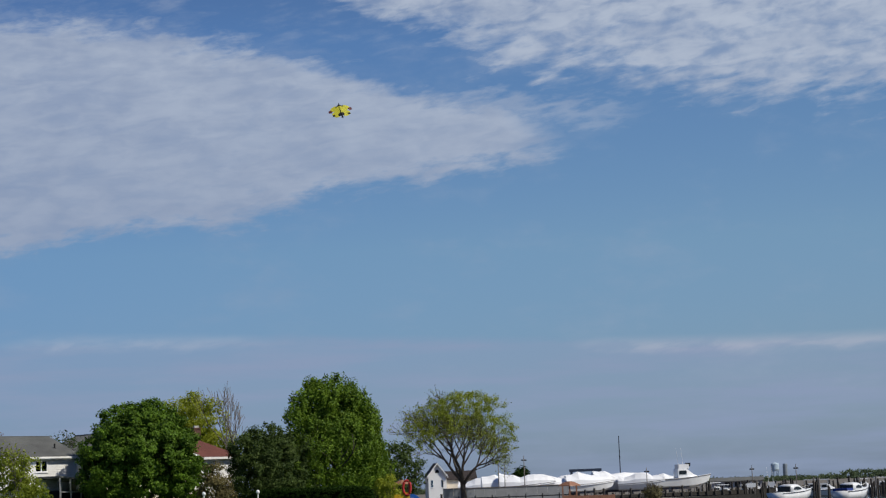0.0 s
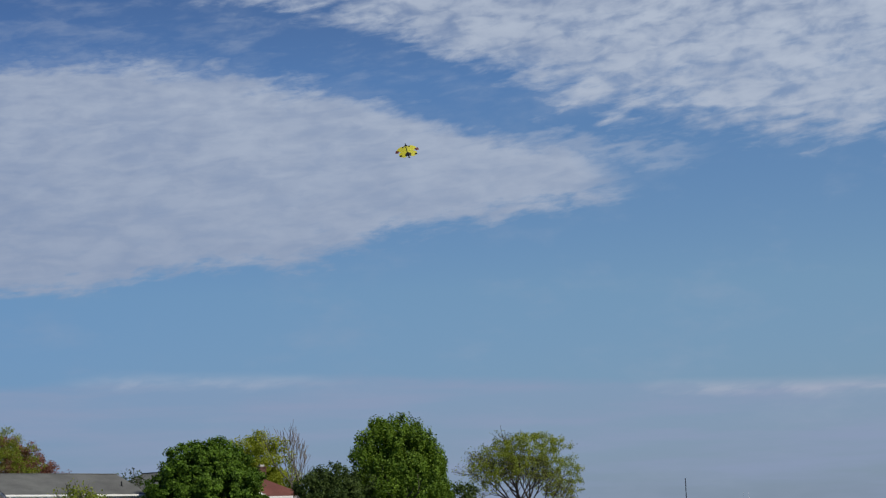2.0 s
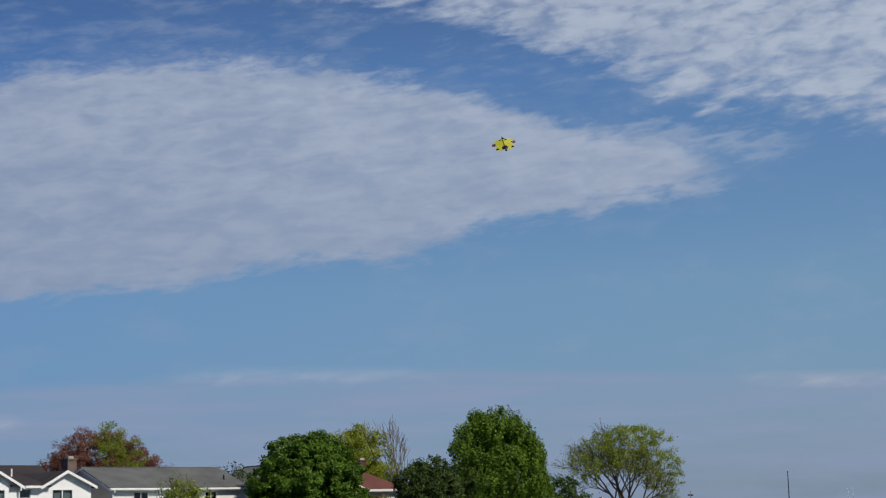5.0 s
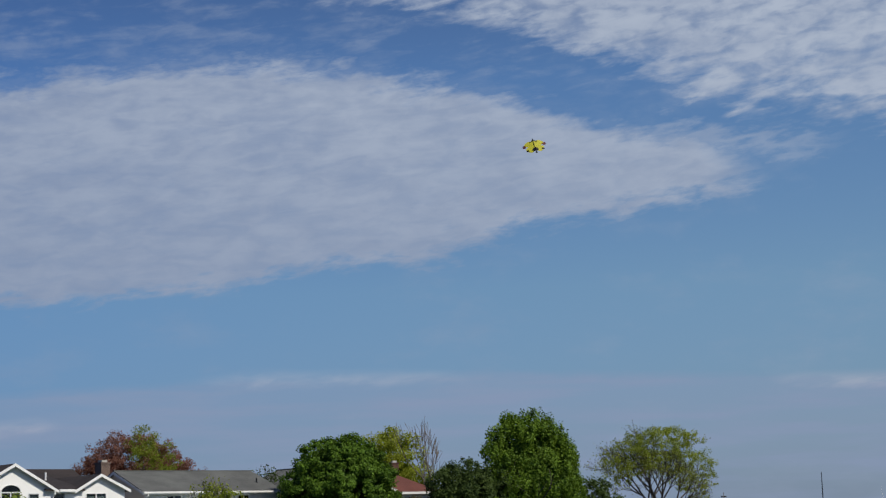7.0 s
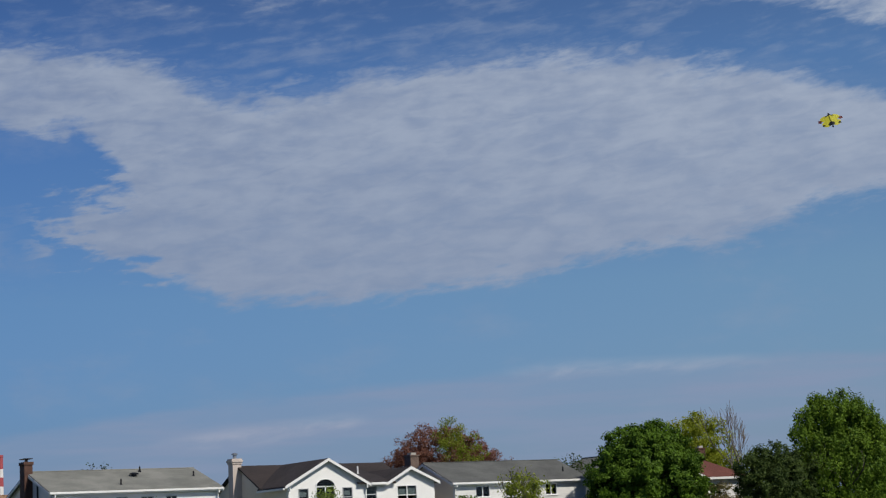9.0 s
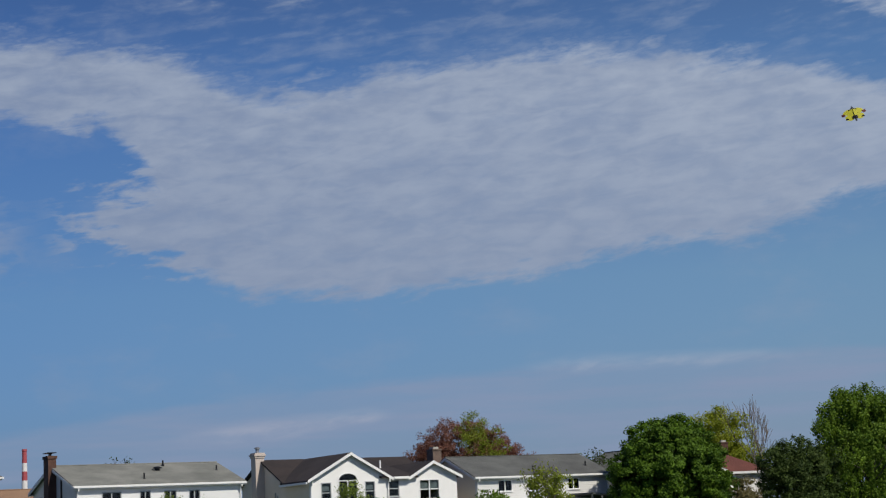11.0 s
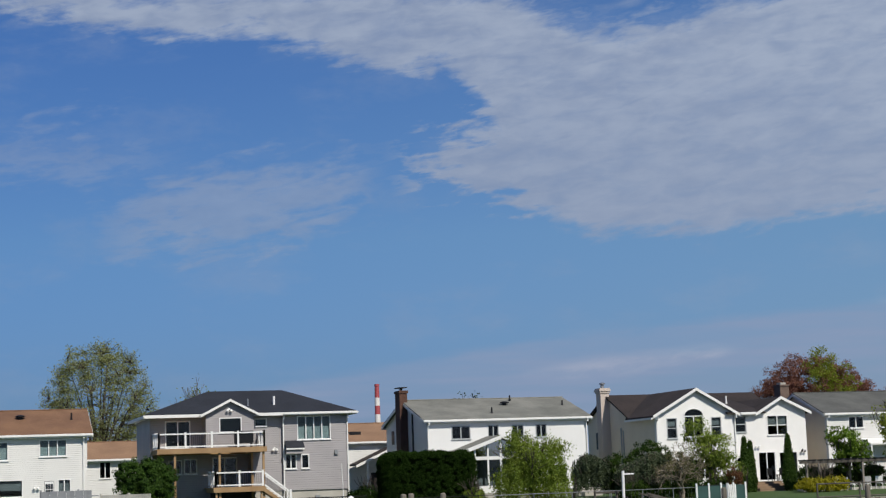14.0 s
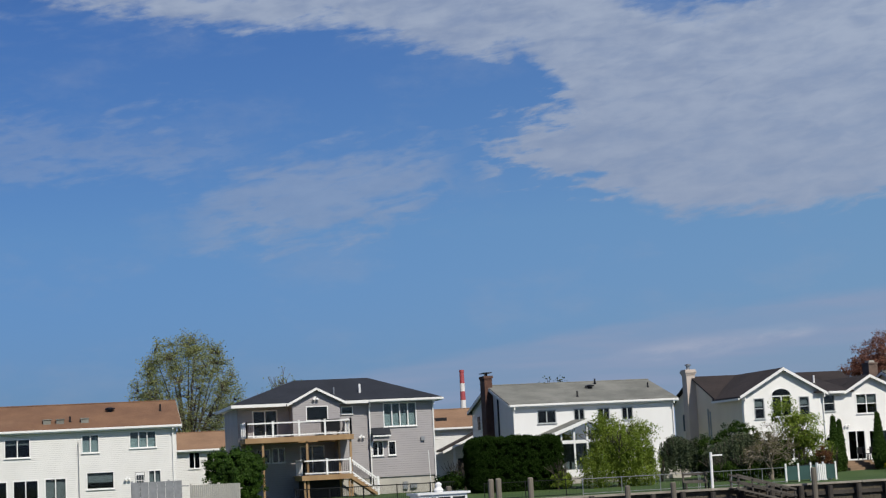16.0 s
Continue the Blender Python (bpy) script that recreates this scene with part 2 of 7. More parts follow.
def glass(name, tint=(0.5, 0.56, 0.58), index=1.5):
    mat = bpy.data.materials.new(name)
    mat.use_nodes = True
    g = Graph(mat.node_tree)
    co = g.node("ShaderNodeTexCoord").outputs["Object"]
    b = g.node("ShaderNodeBump")
    b.inputs["Strength"].default_value = 0.05
    g.put(b.inputs["Height"], g.noise(co, 1.3, 2))
    clear = g.node("ShaderNodeBsdfTransparent")
    clear.inputs[0].default_value = (*tint, 1)
    gloss = g.node("ShaderNodeBsdfGlossy")
    gloss.inputs["Roughness"].default_value = 0.03
    g.l.new(b.outputs[0], gloss.inputs["Normal"])
    fr = g.node("ShaderNodeFresnel")
    fr.inputs[0].default_value = index
    m = g.node("ShaderNodeMixShader")
    g.l.new(fr.outputs[0], m.inputs[0])
    g.l.new(clear.outputs[0], m.inputs[1])
    g.l.new(gloss.outputs[0], m.inputs[2])
    o = g.node("ShaderNodeOutputMaterial")
    g.l.new(m.outputs[0], o.inputs[0])
    return mat


GLASS = glass("window_glass")
SKY_GLASS = glass("sunroom_glass", (0.6, 0.68, 0.72), 5.0)
SIDE_PLAIN = surface("plain_white_siding", (0.80, 0.80, 0.79), (0.76, 0.76, 0.75), 0.5, 0.5, 20, 0.1, blotch=0.1, blotch_col=(0.55, 0.54, 0.5))
SIDE_WHITE = surface("white_siding", (0.73, 0.725, 0.705), (0.68, 0.675, 0.655), 0.5, 0.5, 20, 0.1, courses=0.13, blotch=0.12, blotch_col=(0.5, 0.48, 0.42))
SIDE_CREAM = surface("cream_stucco", (0.85, 0.845, 0.825), (0.80, 0.795, 0.775), 0.75, 0.6, 30, 0.3, blotch=0.12, blotch_col=(0.55, 0.52, 0.46))
SIDE_GREY = surface("grey_siding", (0.36, 0.34, 0.345), (0.32, 0.305, 0.31), 0.5, 0.5, 20, 0.1, courses=0.15)
# tan walls, and paler houses' end walls with shade painted in
SIDE_TAN_AND_SHADE = surface("tan_and_shade_stucco", (0.78, 0.69, 0.56), (0.72, 0.635, 0.515), 0.8, 0.5, 30, 0.3)
TRIM = surface("white_trim", (0.82, 0.82, 0.80), (0.76, 0.76, 0.74), 0.4, 1.5, 30, 0.05)
VINYL = surface("white_vinyl", (0.84, 0.84, 0.83), (0.78, 0.78, 0.77), 0.35, 1.5, 30, 0.03)
ROOF_BROWN = surface("rust_brown_shingles", (0.235, 0.130, 0.074), (0.17, 0.092, 0.056), 0.9, 0.5, 6, 0.8, courses=0.06, blotch=0.4, blotch_col=(0.30, 0.19, 0.12))
ROOF_TAN = surface("light_brown_shingles", (0.31, 0.19, 0.115), (0.24, 0.145, 0.09), 0.9, 0.5, 9, 0.6, courses=0.06)
ROOF_SLATE = surface("charcoal_shingles", (0.026, 0.030, 0.040), (0.019, 0.022, 0.030), 0.85, 0.5, 9, 0.6, courses=0.06)
ROOF_GREY = surface("weathered_grey_shingles", (0.25, 0.25, 0.222), (0.165, 0.168, 0.15), 0.92, 0.5, 9, 0.6, courses=0.06, blotch=0.5, blotch_col=(0.11, 0.115, 0.10))
ROOF_DARK = surface("dark_brown_shingles", (0.040, 0.030, 0.027), (0.026, 0.021, 0.020), 0.9, 0.4, 9, 0.6, courses=0.06)
ROOF_SMOKE = surface("smoke_grey_shingles", (0.130, 0.134, 0.124), (0.088, 0.09, 0.086), 0.9, 0.5, 9, 0.6, courses=0.06, blotch=0.35, blotch_col=(0.06, 0.06, 0.058))
ROOF_RED = surface("red_shingles", (0.165, 0.058, 0.042), (0.12, 0.043, 0.033), 0.9, 0.5, 9, 0.6, courses=0.06)
BRICK = surface("brown_brick", (0.115, 0.058, 0.040), (0.078, 0.040, 0.030), 0.9, 2.0, 14, 0.5, courses=0.075)
CONCRETE = surface("concrete", (0.48, 0.46, 0.41), (0.40, 0.38, 0.34), 0.9, 0.8, 25, 0.4, blotch=0.3, blotch_col=(0.24, 0.22, 0.19))
TIMBER = surface("treated_timber", (0.36, 0.235, 0.12), (0.29, 0.18, 0.09), 0.75, 1.2, 30, 0.3, stretch=(1, 1, 0.15))
GREY_WOOD = surface("weathered_wood", (0.235, 0.21, 0.185), (0.16, 0.145, 0.13), 0.9, 1.5, 25, 0.5, stretch=(1, 1, 0.2), blotch=0.4, blotch_col=(0.07, 0.065, 0.055), rand=0.3)
BULK_WOOD = surface("bulkhead_planks", (0.10, 0.084, 0.06), (0.062, 0.053, 0.04), 0.9, 1.0, 25, 0.5, upright=0.25, blotch=0.5, blotch_col=(0.03, 0.03, 0.025))
CAP_WOOD = surface("sunbleached_cap", (0.33, 0.30, 0.25), (0.22, 0.20, 0.165), 0.85, 1.5, 25, 0.3)
DOCK_WOOD = surface("dark_weathered_wood", (0.105, 0.095, 0.082), (0.065, 0.058, 0.05), 0.9, 1.5, 25, 0.5, stretch=(1, 1, 0.2), rand=0.4)
# dark colour that stands in for shade in rooms and under the deck
UNLIT = surface("unlit_interior", (0.035, 0.035, 0.04), rough=0.9)
PILE_WOOD = surface("pale_pile_wood", (0.22, 0.195, 0.16), (0.15, 0.135, 0.11), 0.9, 1.5, 25, 0.5, stretch=(1, 1, 0.2), blotch=0.4, blotch_col=(0.10, 0.09, 0.07), rand=0.35)
WET_WOOD = surface("dark_wet_wood", (0.06, 0.052, 0.044), (0.035, 0.03, 0.026), 0.8, 1.5, 25, 0.5)
BLACK = surface("black_metal", (0.025, 0.025, 0.028), rough=0.45, metal=0.6)
GALV = surface("galvanised_metal", (0.42, 0.43, 0.44), rough=0.45, metal=0.8)
CURTAIN = surface("pale_curtain", (0.72, 0.84, 0.84), (0.60, 0.72, 0.73), 0.9, 2.0, 30, 0.2, upright=0.14)
BLIND = surface("grey_blind", (0.42, 0.45, 0.46), (0.34, 0.37, 0.38), 0.8, 2.0, 30, 0.2, courses=0.1)
BARK = surface("tree_bark", (0.085, 0.07, 0.055), (0.05, 0.042, 0.035), 0.95, 2.5, 20, 0.8)
BARK_PALE = surface("pale_bark", (0.19, 0.165, 0.14), (0.13, 0.115, 0.10), 0.95, 2.5, 20, 0.8)
STEEL_BLUE = surface("blue_painted_steel", (0.035, 0.05, 0.085), rough=0.5)
PATIO = surface("brick_paver_steps", (0.27, 0.185, 0.12), (0.21, 0.145, 0.095), 0.9, 2, 20, 0.4, courses=0.17)


def lawn_material():
    mat = bpy.data.materials.new("lawn_and_earth")
    mat.use_nodes = True
    g = Graph(mat.node_tree)
    co = g.node("ShaderNodeTexCoord").outputs["Object"]
    wide = g.noise(co, 0.12, 5, 0.6)
    small = g.noise(co, 2.5, 5, 0.7)
    col = g.mix(g.smooth(wide, 0.35, 0.65), (0.030, 0.070, 0.010, 1), (0.047, 0.092, 0.015, 1))
    col = g.mix(g.smooth(small, 0.5, 0.75), col, (0.075, 0.105, 0.028, 1))
    sep = g.node("ShaderNodeSeparateXYZ")
    g.l.new(co, sep.inputs[0])
    yard = g.smooth(g.math("ADD", sep.outputs[0], g.math("MULTIPLY", wide, 20.0)), 112.0, 122.0)
    dirt = g.mix(g.smooth(small, 0.3, 0.7), (0.10, 0.088, 0.070, 1), (0.17, 0.15, 0.125, 1))
    col = g.mix(yard, col, dirt)
    b = g.node("ShaderNodeBump")
    b.inputs["Strength"].default_value = 0.6
    g.put(b.inputs["Height"], g.math("MULTIPLY", g.noise(co, 9.0, 4, 0.7), 0.06))
    p = g.node("ShaderNodeBsdfPrincipled")
    g.put(p.inputs["Base Color"], col)
    p.inputs["Roughness"].default_value = 0.95
    g.l.new(b.outputs[0], p.inputs["Normal"])
    o = g.node("ShaderNodeOutputMaterial")
    g.l.new(p.outputs[0], o.inputs[0])
    return mat


def water_material():
    mat = bpy.data.materials.new("canal_water")
    mat.use_nodes = True
    g = Graph(mat.node_tree)
    co = g.node("ShaderNodeTexCoord").outputs["Object"]
    b = g.node("ShaderNodeBump")
    b.inputs["Strength"].default_value = 0.5
    wave = g.math("ADD", g.math("MULTIPLY", g.noise(co, 0.9, 4, 0.6), 0.09), g.math("MULTIPLY", g.noise(co, 5.0, 3, 0.6), 0.02))
    g.put(b.inputs["Height"], wave)
    p = g.node("ShaderNodeBsdfPrincipled")
    g.put(p.inputs["Base Color"], g.mix(g.noise(co, 0.05, 3), (0.018, 0.028, 0.026, 1), (0.028, 0.038, 0.034, 1)))
    p.inputs["Roughness"].default_value = 0.08
    p.inputs["IOR"].default_value = 1.33
    g.l.new(b.outputs[0], p.inputs["Normal"])
    o = g.node("ShaderNodeOutputMaterial")
    g.l.new(p.outputs[0], o.inputs[0])
    return mat


LAWN, WATER = lawn_material(), water_material()


# ---- mesh helpers ----
def box(bm, x0, y0, z0, x1, y1, z1):
    xs, ys, zs = sorted((x0, x1)), sorted((y0, y1)), sorted((z0, z1))
    v = [bm.verts.new((x, y, z)) for z in zs for y in ys for x in xs]
    for f in ((0, 2, 3, 1), (4, 5, 7, 6), (0, 1, 5, 4), (2, 6, 7, 3), (0, 4, 6, 2), (1, 3, 7, 5)):
        bm.faces.new([v[i] for i in f])
    return bm


def slab(bm, ring, lift):
    """A closed plate: a ring of points, and the same ring moved by lift."""
    low = [bm.verts.new(p) for p in ring]
    top = [bm.verts.new(Vector(p) + Vector(lift)) for p in ring]
    n = len(ring)
    bm.faces.new(list(reversed(low)))
    bm.faces.new(top)
    for i in range(n):
        bm.faces.new((low[i], low[(i + 1) % n], top[(i + 1) % n], top[i]))
    bmesh.ops.recalc_face_normals(bm, faces=bm.faces)
    return bm


def tube(bm, points, radii, sides=7):
    """A tapered round bar along points."""
    rings = []
    pts = [Vector(p) for p in points]
    for i, p in enumerate(pts):
        way = (pts[min(i + 1, len(pts) - 1)] - pts[max(i - 1, 0)]).normalized()
        side = way.orthogonal().normalized()
        up = way.cross(side)
        rings.append([bm.verts.new(p + (side * math.cos(k * math.tau / sides) + up * math.sin(k * math.tau / sides)) * radii[i]) for k in range(sides)])
    for lo, hi in zip(rings, rings[1:]):
        for k in range(sides):
            bm.faces.new((lo[k], lo[(k + 1) % sides], hi[(k + 1) % sides], hi[k]))
    bm.faces.new(list(reversed(rings[0])))
    bm.faces.new(rings[-1])
    return bm


def lathe(bm, profile, sides=16, cx=0.0, cy=0.0):
    rings = [[bm.verts.new((cx + r * math.cos(k * math.tau / sides), cy + r * math.sin(k * math.tau / sides), z)) for k in range(sides)] for r, z in profile]
    for lo, hi in zip(rings, rings[1:]):
        for k in range(sides):
            bm.faces.new((lo[k], lo[(k + 1) % sides], hi[(k + 1) % sides], hi[k]))
    bm.faces.new(list(reversed(rings[0])))
    bm.faces.new(rings[-1])
    return bm


def part(name, bm, material, parent=None, label="", smooth=False):
    mesh = bpy.data.meshes.new(name)
    bm.to_mesh(mesh)
    bm.free()
    mesh.materials.append(material)
    if smooth:
        mesh.polygons.foreach_set("use_smooth", [True] * len(mesh.polygons))
    ob = new(name, mesh)
    if parent:
        ob.parent = parent
    if label:
        ob["label"] = label
    return ob


def thing(name, m, label, category, group="", kind=""):
    ob = new(name)
    ob.empty_display_size = 0.2
    ob.matrix_basis = m
    return tagged(ob, label, category, group, kind)


def B(*boxes):
    bm = bmesh.new()
    for b in boxes:
        box(bm, *b)
    return bm


def heading(a, d, z=0.0):
    """The place at the camera's heading a (degrees, to the left) and distance d."""
    w = radians(a - AXIS)
    return (-d * math.sin(w), d * math.cos(w), z)

# ---- ground, water, bulkhead ----
def ground_height(x, y):
    if (x > 120 and y < 112) or (x > 160 and y < 170) or (x > 247 and y < 200):
        return -3.4
    if y < 5:
        return 0.0
    if y < 93:
        return -3.4
    if y < 116:
        return -0.5 + 0.5 * (y - 93) / 23
    return 0.0


def build_ground():
    xs = [-4500, -900, -300, -100, -50] + [-30 + 4 * i for i in range(37)] + [119.9, 120.1, 126, 140, 159.9, 160.1, 200, 230, 246.9, 247.1, 300, 420, 900, 4500]
    ys = [-4500, -600, -60, -10, 0, 4.9, 5.1, 30, 60, 92.9, 93.1] + [96, 100, 104, 108, 111.9, 112.1] + [116 + 4 * i for i in range(7)] + [150, 169.9, 170.1, 199.9, 200.1, 240, 400, 900, 4500]
    verts = [(x, y, ground_height(x, y) + (0.05 * noise.noise((x * 0.1, y * 0.1, 0)) if 94 < y < 140 else 0)) for y in ys for x in xs]
    n = len(xs)
    faces = [(j * n + i, j * n + i + 1, (j + 1) * n + i + 1, (j + 1) * n + i) for j in range(len(ys) - 1) for i in range(n - 1)]
    mesh = bpy.data.meshes.new("ground")
    mesh.from_pydata(verts, [], faces)
    mesh.materials.append(LAWN)
    tagged(new("ground", mesh), "green lawns and earth on both banks of the canal", "ground", kind="structure")
    bm = bmesh.new()
    for r in ((-1500, 4, 1500, 93), (120.0, 93, 160, 112), (160.0, 93, 1500, 170), (247.0, 170, 1500, 200)):
        v = [bm.verts.new((x, y, -1.75)) for x, y in ((r[0], r[1]), (r[2], r[1]), (r[2], r[3]), (r[0], r[3]))]
        bm.faces.new(v)
    ob = part("water", bm, WATER)
    tagged(ob, "dark green canal water with small ripples", "water", kind="structure")


build_ground()


def build_bulkhead():
    root = thing("bulkhead", pose(0, 92.9, 0), "weathered timber bulkhead with pale cap along the canal", "bulkhead", kind="structure")
    bm = bmesh.new()
    x = -60.0
    while x < 110:
        box(bm, x, random.uniform(-0.03, 0.0), -3.2, x + 0.245, 0.08, -0.52)
        x += 0.25
    box(bm, 110, -0.02, -3.2, 120, 0.08, -0.52)
    ob = part("planking", bm, BULK_WOOD, root)
    ob["kind"] = "stuff"
    for i in range(24):
        x0 = -60 + i * 7.1
        part("cap_board", B((x0, -0.28, -0.52, x0 + 7.06, 0.32, -0.40 + random.uniform(-0.01, 0.01))), CAP_WOOD, root)
    part("waler", B((-60, -0.16, -1.12, 110, -0.03, -0.90)), WET_WOOD, root)
    for i in range(94):
        x0 = -60 + i * 1.8
        bm = bmesh.new()
        lathe(bm, [(0.17, -3.2), (0.17, -0.62), (0.16, -0.50 + random.uniform(-0.1, 0.06))], 9, x0, -0.34)
        part("pile", bm, WET_WOOD, root)


build_bulkhead()

# ---- house parts ----
def front_wall(parent, x0, x1, z0, z1, holes, mat, y=0.0, thick=0.2, label="", name="wall"):
    """An upright wall along x with openings (x0, z0, x1, z1) cut through it."""
    bm = bmesh.new()
    xs = sorted({x0, x1, *(h[0] for h in holes), *(h[2] for h in holes)})
    zs = sorted({z0, z1, *(h[1] for h in holes), *(h[3] for h in holes)})
    solid = {(i, j) for i in range(len(xs) - 1) for j in range(len(zs) - 1)
             if not any(h[0] < (xs[i] + xs[i + 1]) / 2 < h[2] and h[1] < (zs[j] + zs[j + 1]) / 2 < h[3] for h in holes)}
    made = {}

    def v(i, j, k):
        if (i, j, k) not in made:
            made[i, j, k] = bm.verts.new((xs[i], y + thick * k, zs[j]))
        return made[i, j, k]
    for i, j in solid:
        bm.faces.new((v(i, j, 0), v(i + 1, j, 0), v(i + 1, j + 1, 0), v(i, j + 1, 0)))
        bm.faces.new((v(i, j, 1), v(i, j + 1, 1), v(i + 1, j + 1, 1), v(i + 1, j, 1)))
        if (i - 1, j) not in solid:
            bm.faces.new((v(i, j, 0), v(i, j + 1, 0), v(i, j + 1, 1), v(i, j, 1)))
        if (i + 1, j) not in solid:
            bm.faces.new((v(i + 1, j, 0), v(i + 1, j, 1), v(i + 1, j + 1, 1), v(i + 1, j + 1, 0)))
        if (i, j - 1) not in solid:
            bm.faces.new((v(i, j, 0), v(i, j, 1), v(i + 1, j, 1), v(i + 1, j, 0)))
        if (i, j + 1) not in solid:
            bm.faces.new((v(i, j + 1, 0), v(i + 1, j + 1, 0), v(i + 1, j + 1, 1), v(i, j + 1, 1)))
    return part(name, bm, mat, parent, label)


def window(parent, hole, y=0.0, panes=2, frame=None, cover=None, part_cover=1.0, bar=0.06, rails=False, name="window"):
    """Frame, panes, sill and, where there is one, a curtain or blind behind the glass."""
    x0, z0, x1, z1 = hole
    frame = frame or VINYL
    w = part(name, B((x0 - 0.05, y - 0.035, z1 - bar + 0.05, x1 + 0.05, y + 0.10, z1 + 0.05), (x0 - 0.05, y - 0.035, z0 - 0.05, x1 + 0.05, y + 0.10, z0 + bar - 0.05),
                     (x0 - 0.05, y - 0.035, z0 - 0.05 + bar, x0 + bar - 0.05, y + 0.10, z1 + 0.05 - bar), (x1 - bar + 0.05, y - 0.035, z0 - 0.05 + bar, x1 + 0.05, y + 0.10, z1 + 0.05 - bar)),
             frame, parent)
    step = (x1 - x0) / panes
    for i in range(panes):
        a, b = x0 + i * step, x0 + (i + 1) * step
        p = part("pane", B((a + 0.012, y + 0.05, z0 + 0.012, b - 0.012, y + 0.062, z1 - 0.012)), GLASS, w)
        p.visible_shadow = False
        if i:
            part("mullion", B((a - 0.035, y - 0.02, z0 + 0.011, a + 0.035, y + 0.045, z1 - 0.011)), frame, w)
    if rails:
        zm = (z0 + z1) / 2
        part("meeting_rail", B((x0 + 0.012, y - 0.012, zm - 0.03, x1 - 0.012, y + 0.045, zm + 0.03)), frame, w)
    part("sill", B((x0 - 0.09, y - 0.09, z0 - 0.10, x1 + 0.09, y - 0.037, z0 - 0.05)), frame, w)
    if cover:
        zc = z1 - (z1 - z0) * part_cover
        part("curtain", B((x0 + 0.01, y + 0.15, zc, x1 - 0.01, y + 0.17, z1)), cover, w)
    return w


def side_wall(parent, x, y0, y1, z0, ze, zr, mat, thick=0.2, label="", ridge=None):
    """An end wall with its gable."""
    ridge = (y0 + y1) / 2 if ridge is None else ridge
    ring = [(x, y0, z0), (x, y1, z0), (x, y1, ze), (x, ridge, zr), (x, y0, ze)]
    bm = bmesh.new()
    slab(bm, ring, (thick, 0, 0))
    return part("end_wall", bm, mat, parent, label)


def gable_roof(parent, x0, x1, y0, y1, ze, zr, mat, over=0.35, thick=0.14, fascia=None):
    """Ridge along x. The slopes run past the walls; fascia boards, gutter and rake boards are parts of their own."""
    fascia = fascia or TRIM
    ym = (y0 + y1) / 2
    k = (zr - ze) / (ym - y0)
    roof = None
    for ya, sign in ((y0, 1), (y1, -1)):
        edge = ya - sign * over
        zed = ze - k * over
        bm = bmesh.new()
        slab(bm, [(x0 - over, edge, zed), (x1 + over, edge, zed), (x1 + over, ym, zr), (x0 - over, ym, zr)], (0, 0, thick))
        r = part("roof", bm, mat, parent)
        part("fascia", B((x0 - over, edge - 0.03 * sign, zed - 0.12, x1 + over, edge - 0.004 * sign, zed + 0.10)), fascia, r)
        part("gutter", B((x0 - over, edge - 0.15 * sign, zed - 0.04, x1 + over, edge - 0.033 * sign, zed + 0.08)), fascia, r)
        for xe, s in ((x0 - over, -1), (x1 + over, 1)):
            bm = bmesh.new()
            slab(bm, [(xe, edge, zed - 0.14), (xe, ym, zr - 0.14), (xe, ym, zr + 0.06), (xe, edge, zed + 0.06)], (0.03 * s, 0, 0))
            part("rake_board", bm, fascia, r)
        roof = roof or r
        bm = bmesh.new()
        slab(bm, [(x0 - over, edge, zed - 0.135), (x1 + over, edge, zed - 0.135), (x1 + over, ya - 0.003 * sign, zed - 0.135), (x0 - over, ya - 0.003 * sign, zed - 0.135)], (0, 0, 0.03))
        part("soffit", bm, fascia, r)
    part("ridge_cap", B((x0 - over, ym - 0.14, zr + thick - 0.03, x1 + over, ym + 0.14, zr + thick + 0.035)), mat, roof)
    return roof


def vent_pipe(parent, x, y, z, h=0.45, r=0.06, mat=None):
    bm = bmesh.new()
    lathe(bm, [(r * 1.8, z - 0.3), (r * 1.6, z + 0.02), (r, z + 0.05), (r, z + h)], 10, x, y)
    return part("vent_pipe", bm, mat or BLACK, parent)


def mushroom_vent(parent, x, y, z):
    bm = bmesh.new()
    lathe(bm, [(0.17, z - 0.25), (0.17, z + 0.12), (0.34, z + 0.13), (0.34, z + 0.2), (0.12, z + 0.27)], 14, x, y)
    return part("roof_vent", bm, BLACK, parent)


def downspout(parent, x, z0, z1, y=-0.06, mat=None):
    return part("downspout", B((x - 0.04, y - 0.06, z0, x + 0.04, y, z1 - 0.35), (x - 0.04, y - 0.3, z1 - 0.35, x + 0.04, y, z1 - 0.26), (x - 0.04, y - 0.36, z1 - 0.35, x + 0.04, y - 0.28, z1 - 0.06)), mat or TRIM, parent)


def wall_light(parent, x, z, y=0.0, mat=None):
    bm = B((x - 0.06, y - 0.05, z - 0.07, x + 0.06, y - 0.004, z + 0.07))
    lathe(bm, [(0.03, z - 0.02), (0.1, z - 0.10), (0.1, z - 0.16)], 8, x - 0.12, y - 0.16)
    lathe(bm, [(0.03, z - 0.02), (0.1, z - 0.10), (0.1, z - 0.16)], 8, x + 0.12, y - 0.16)
    return part("floodlight", bm, mat or VINYL, parent)


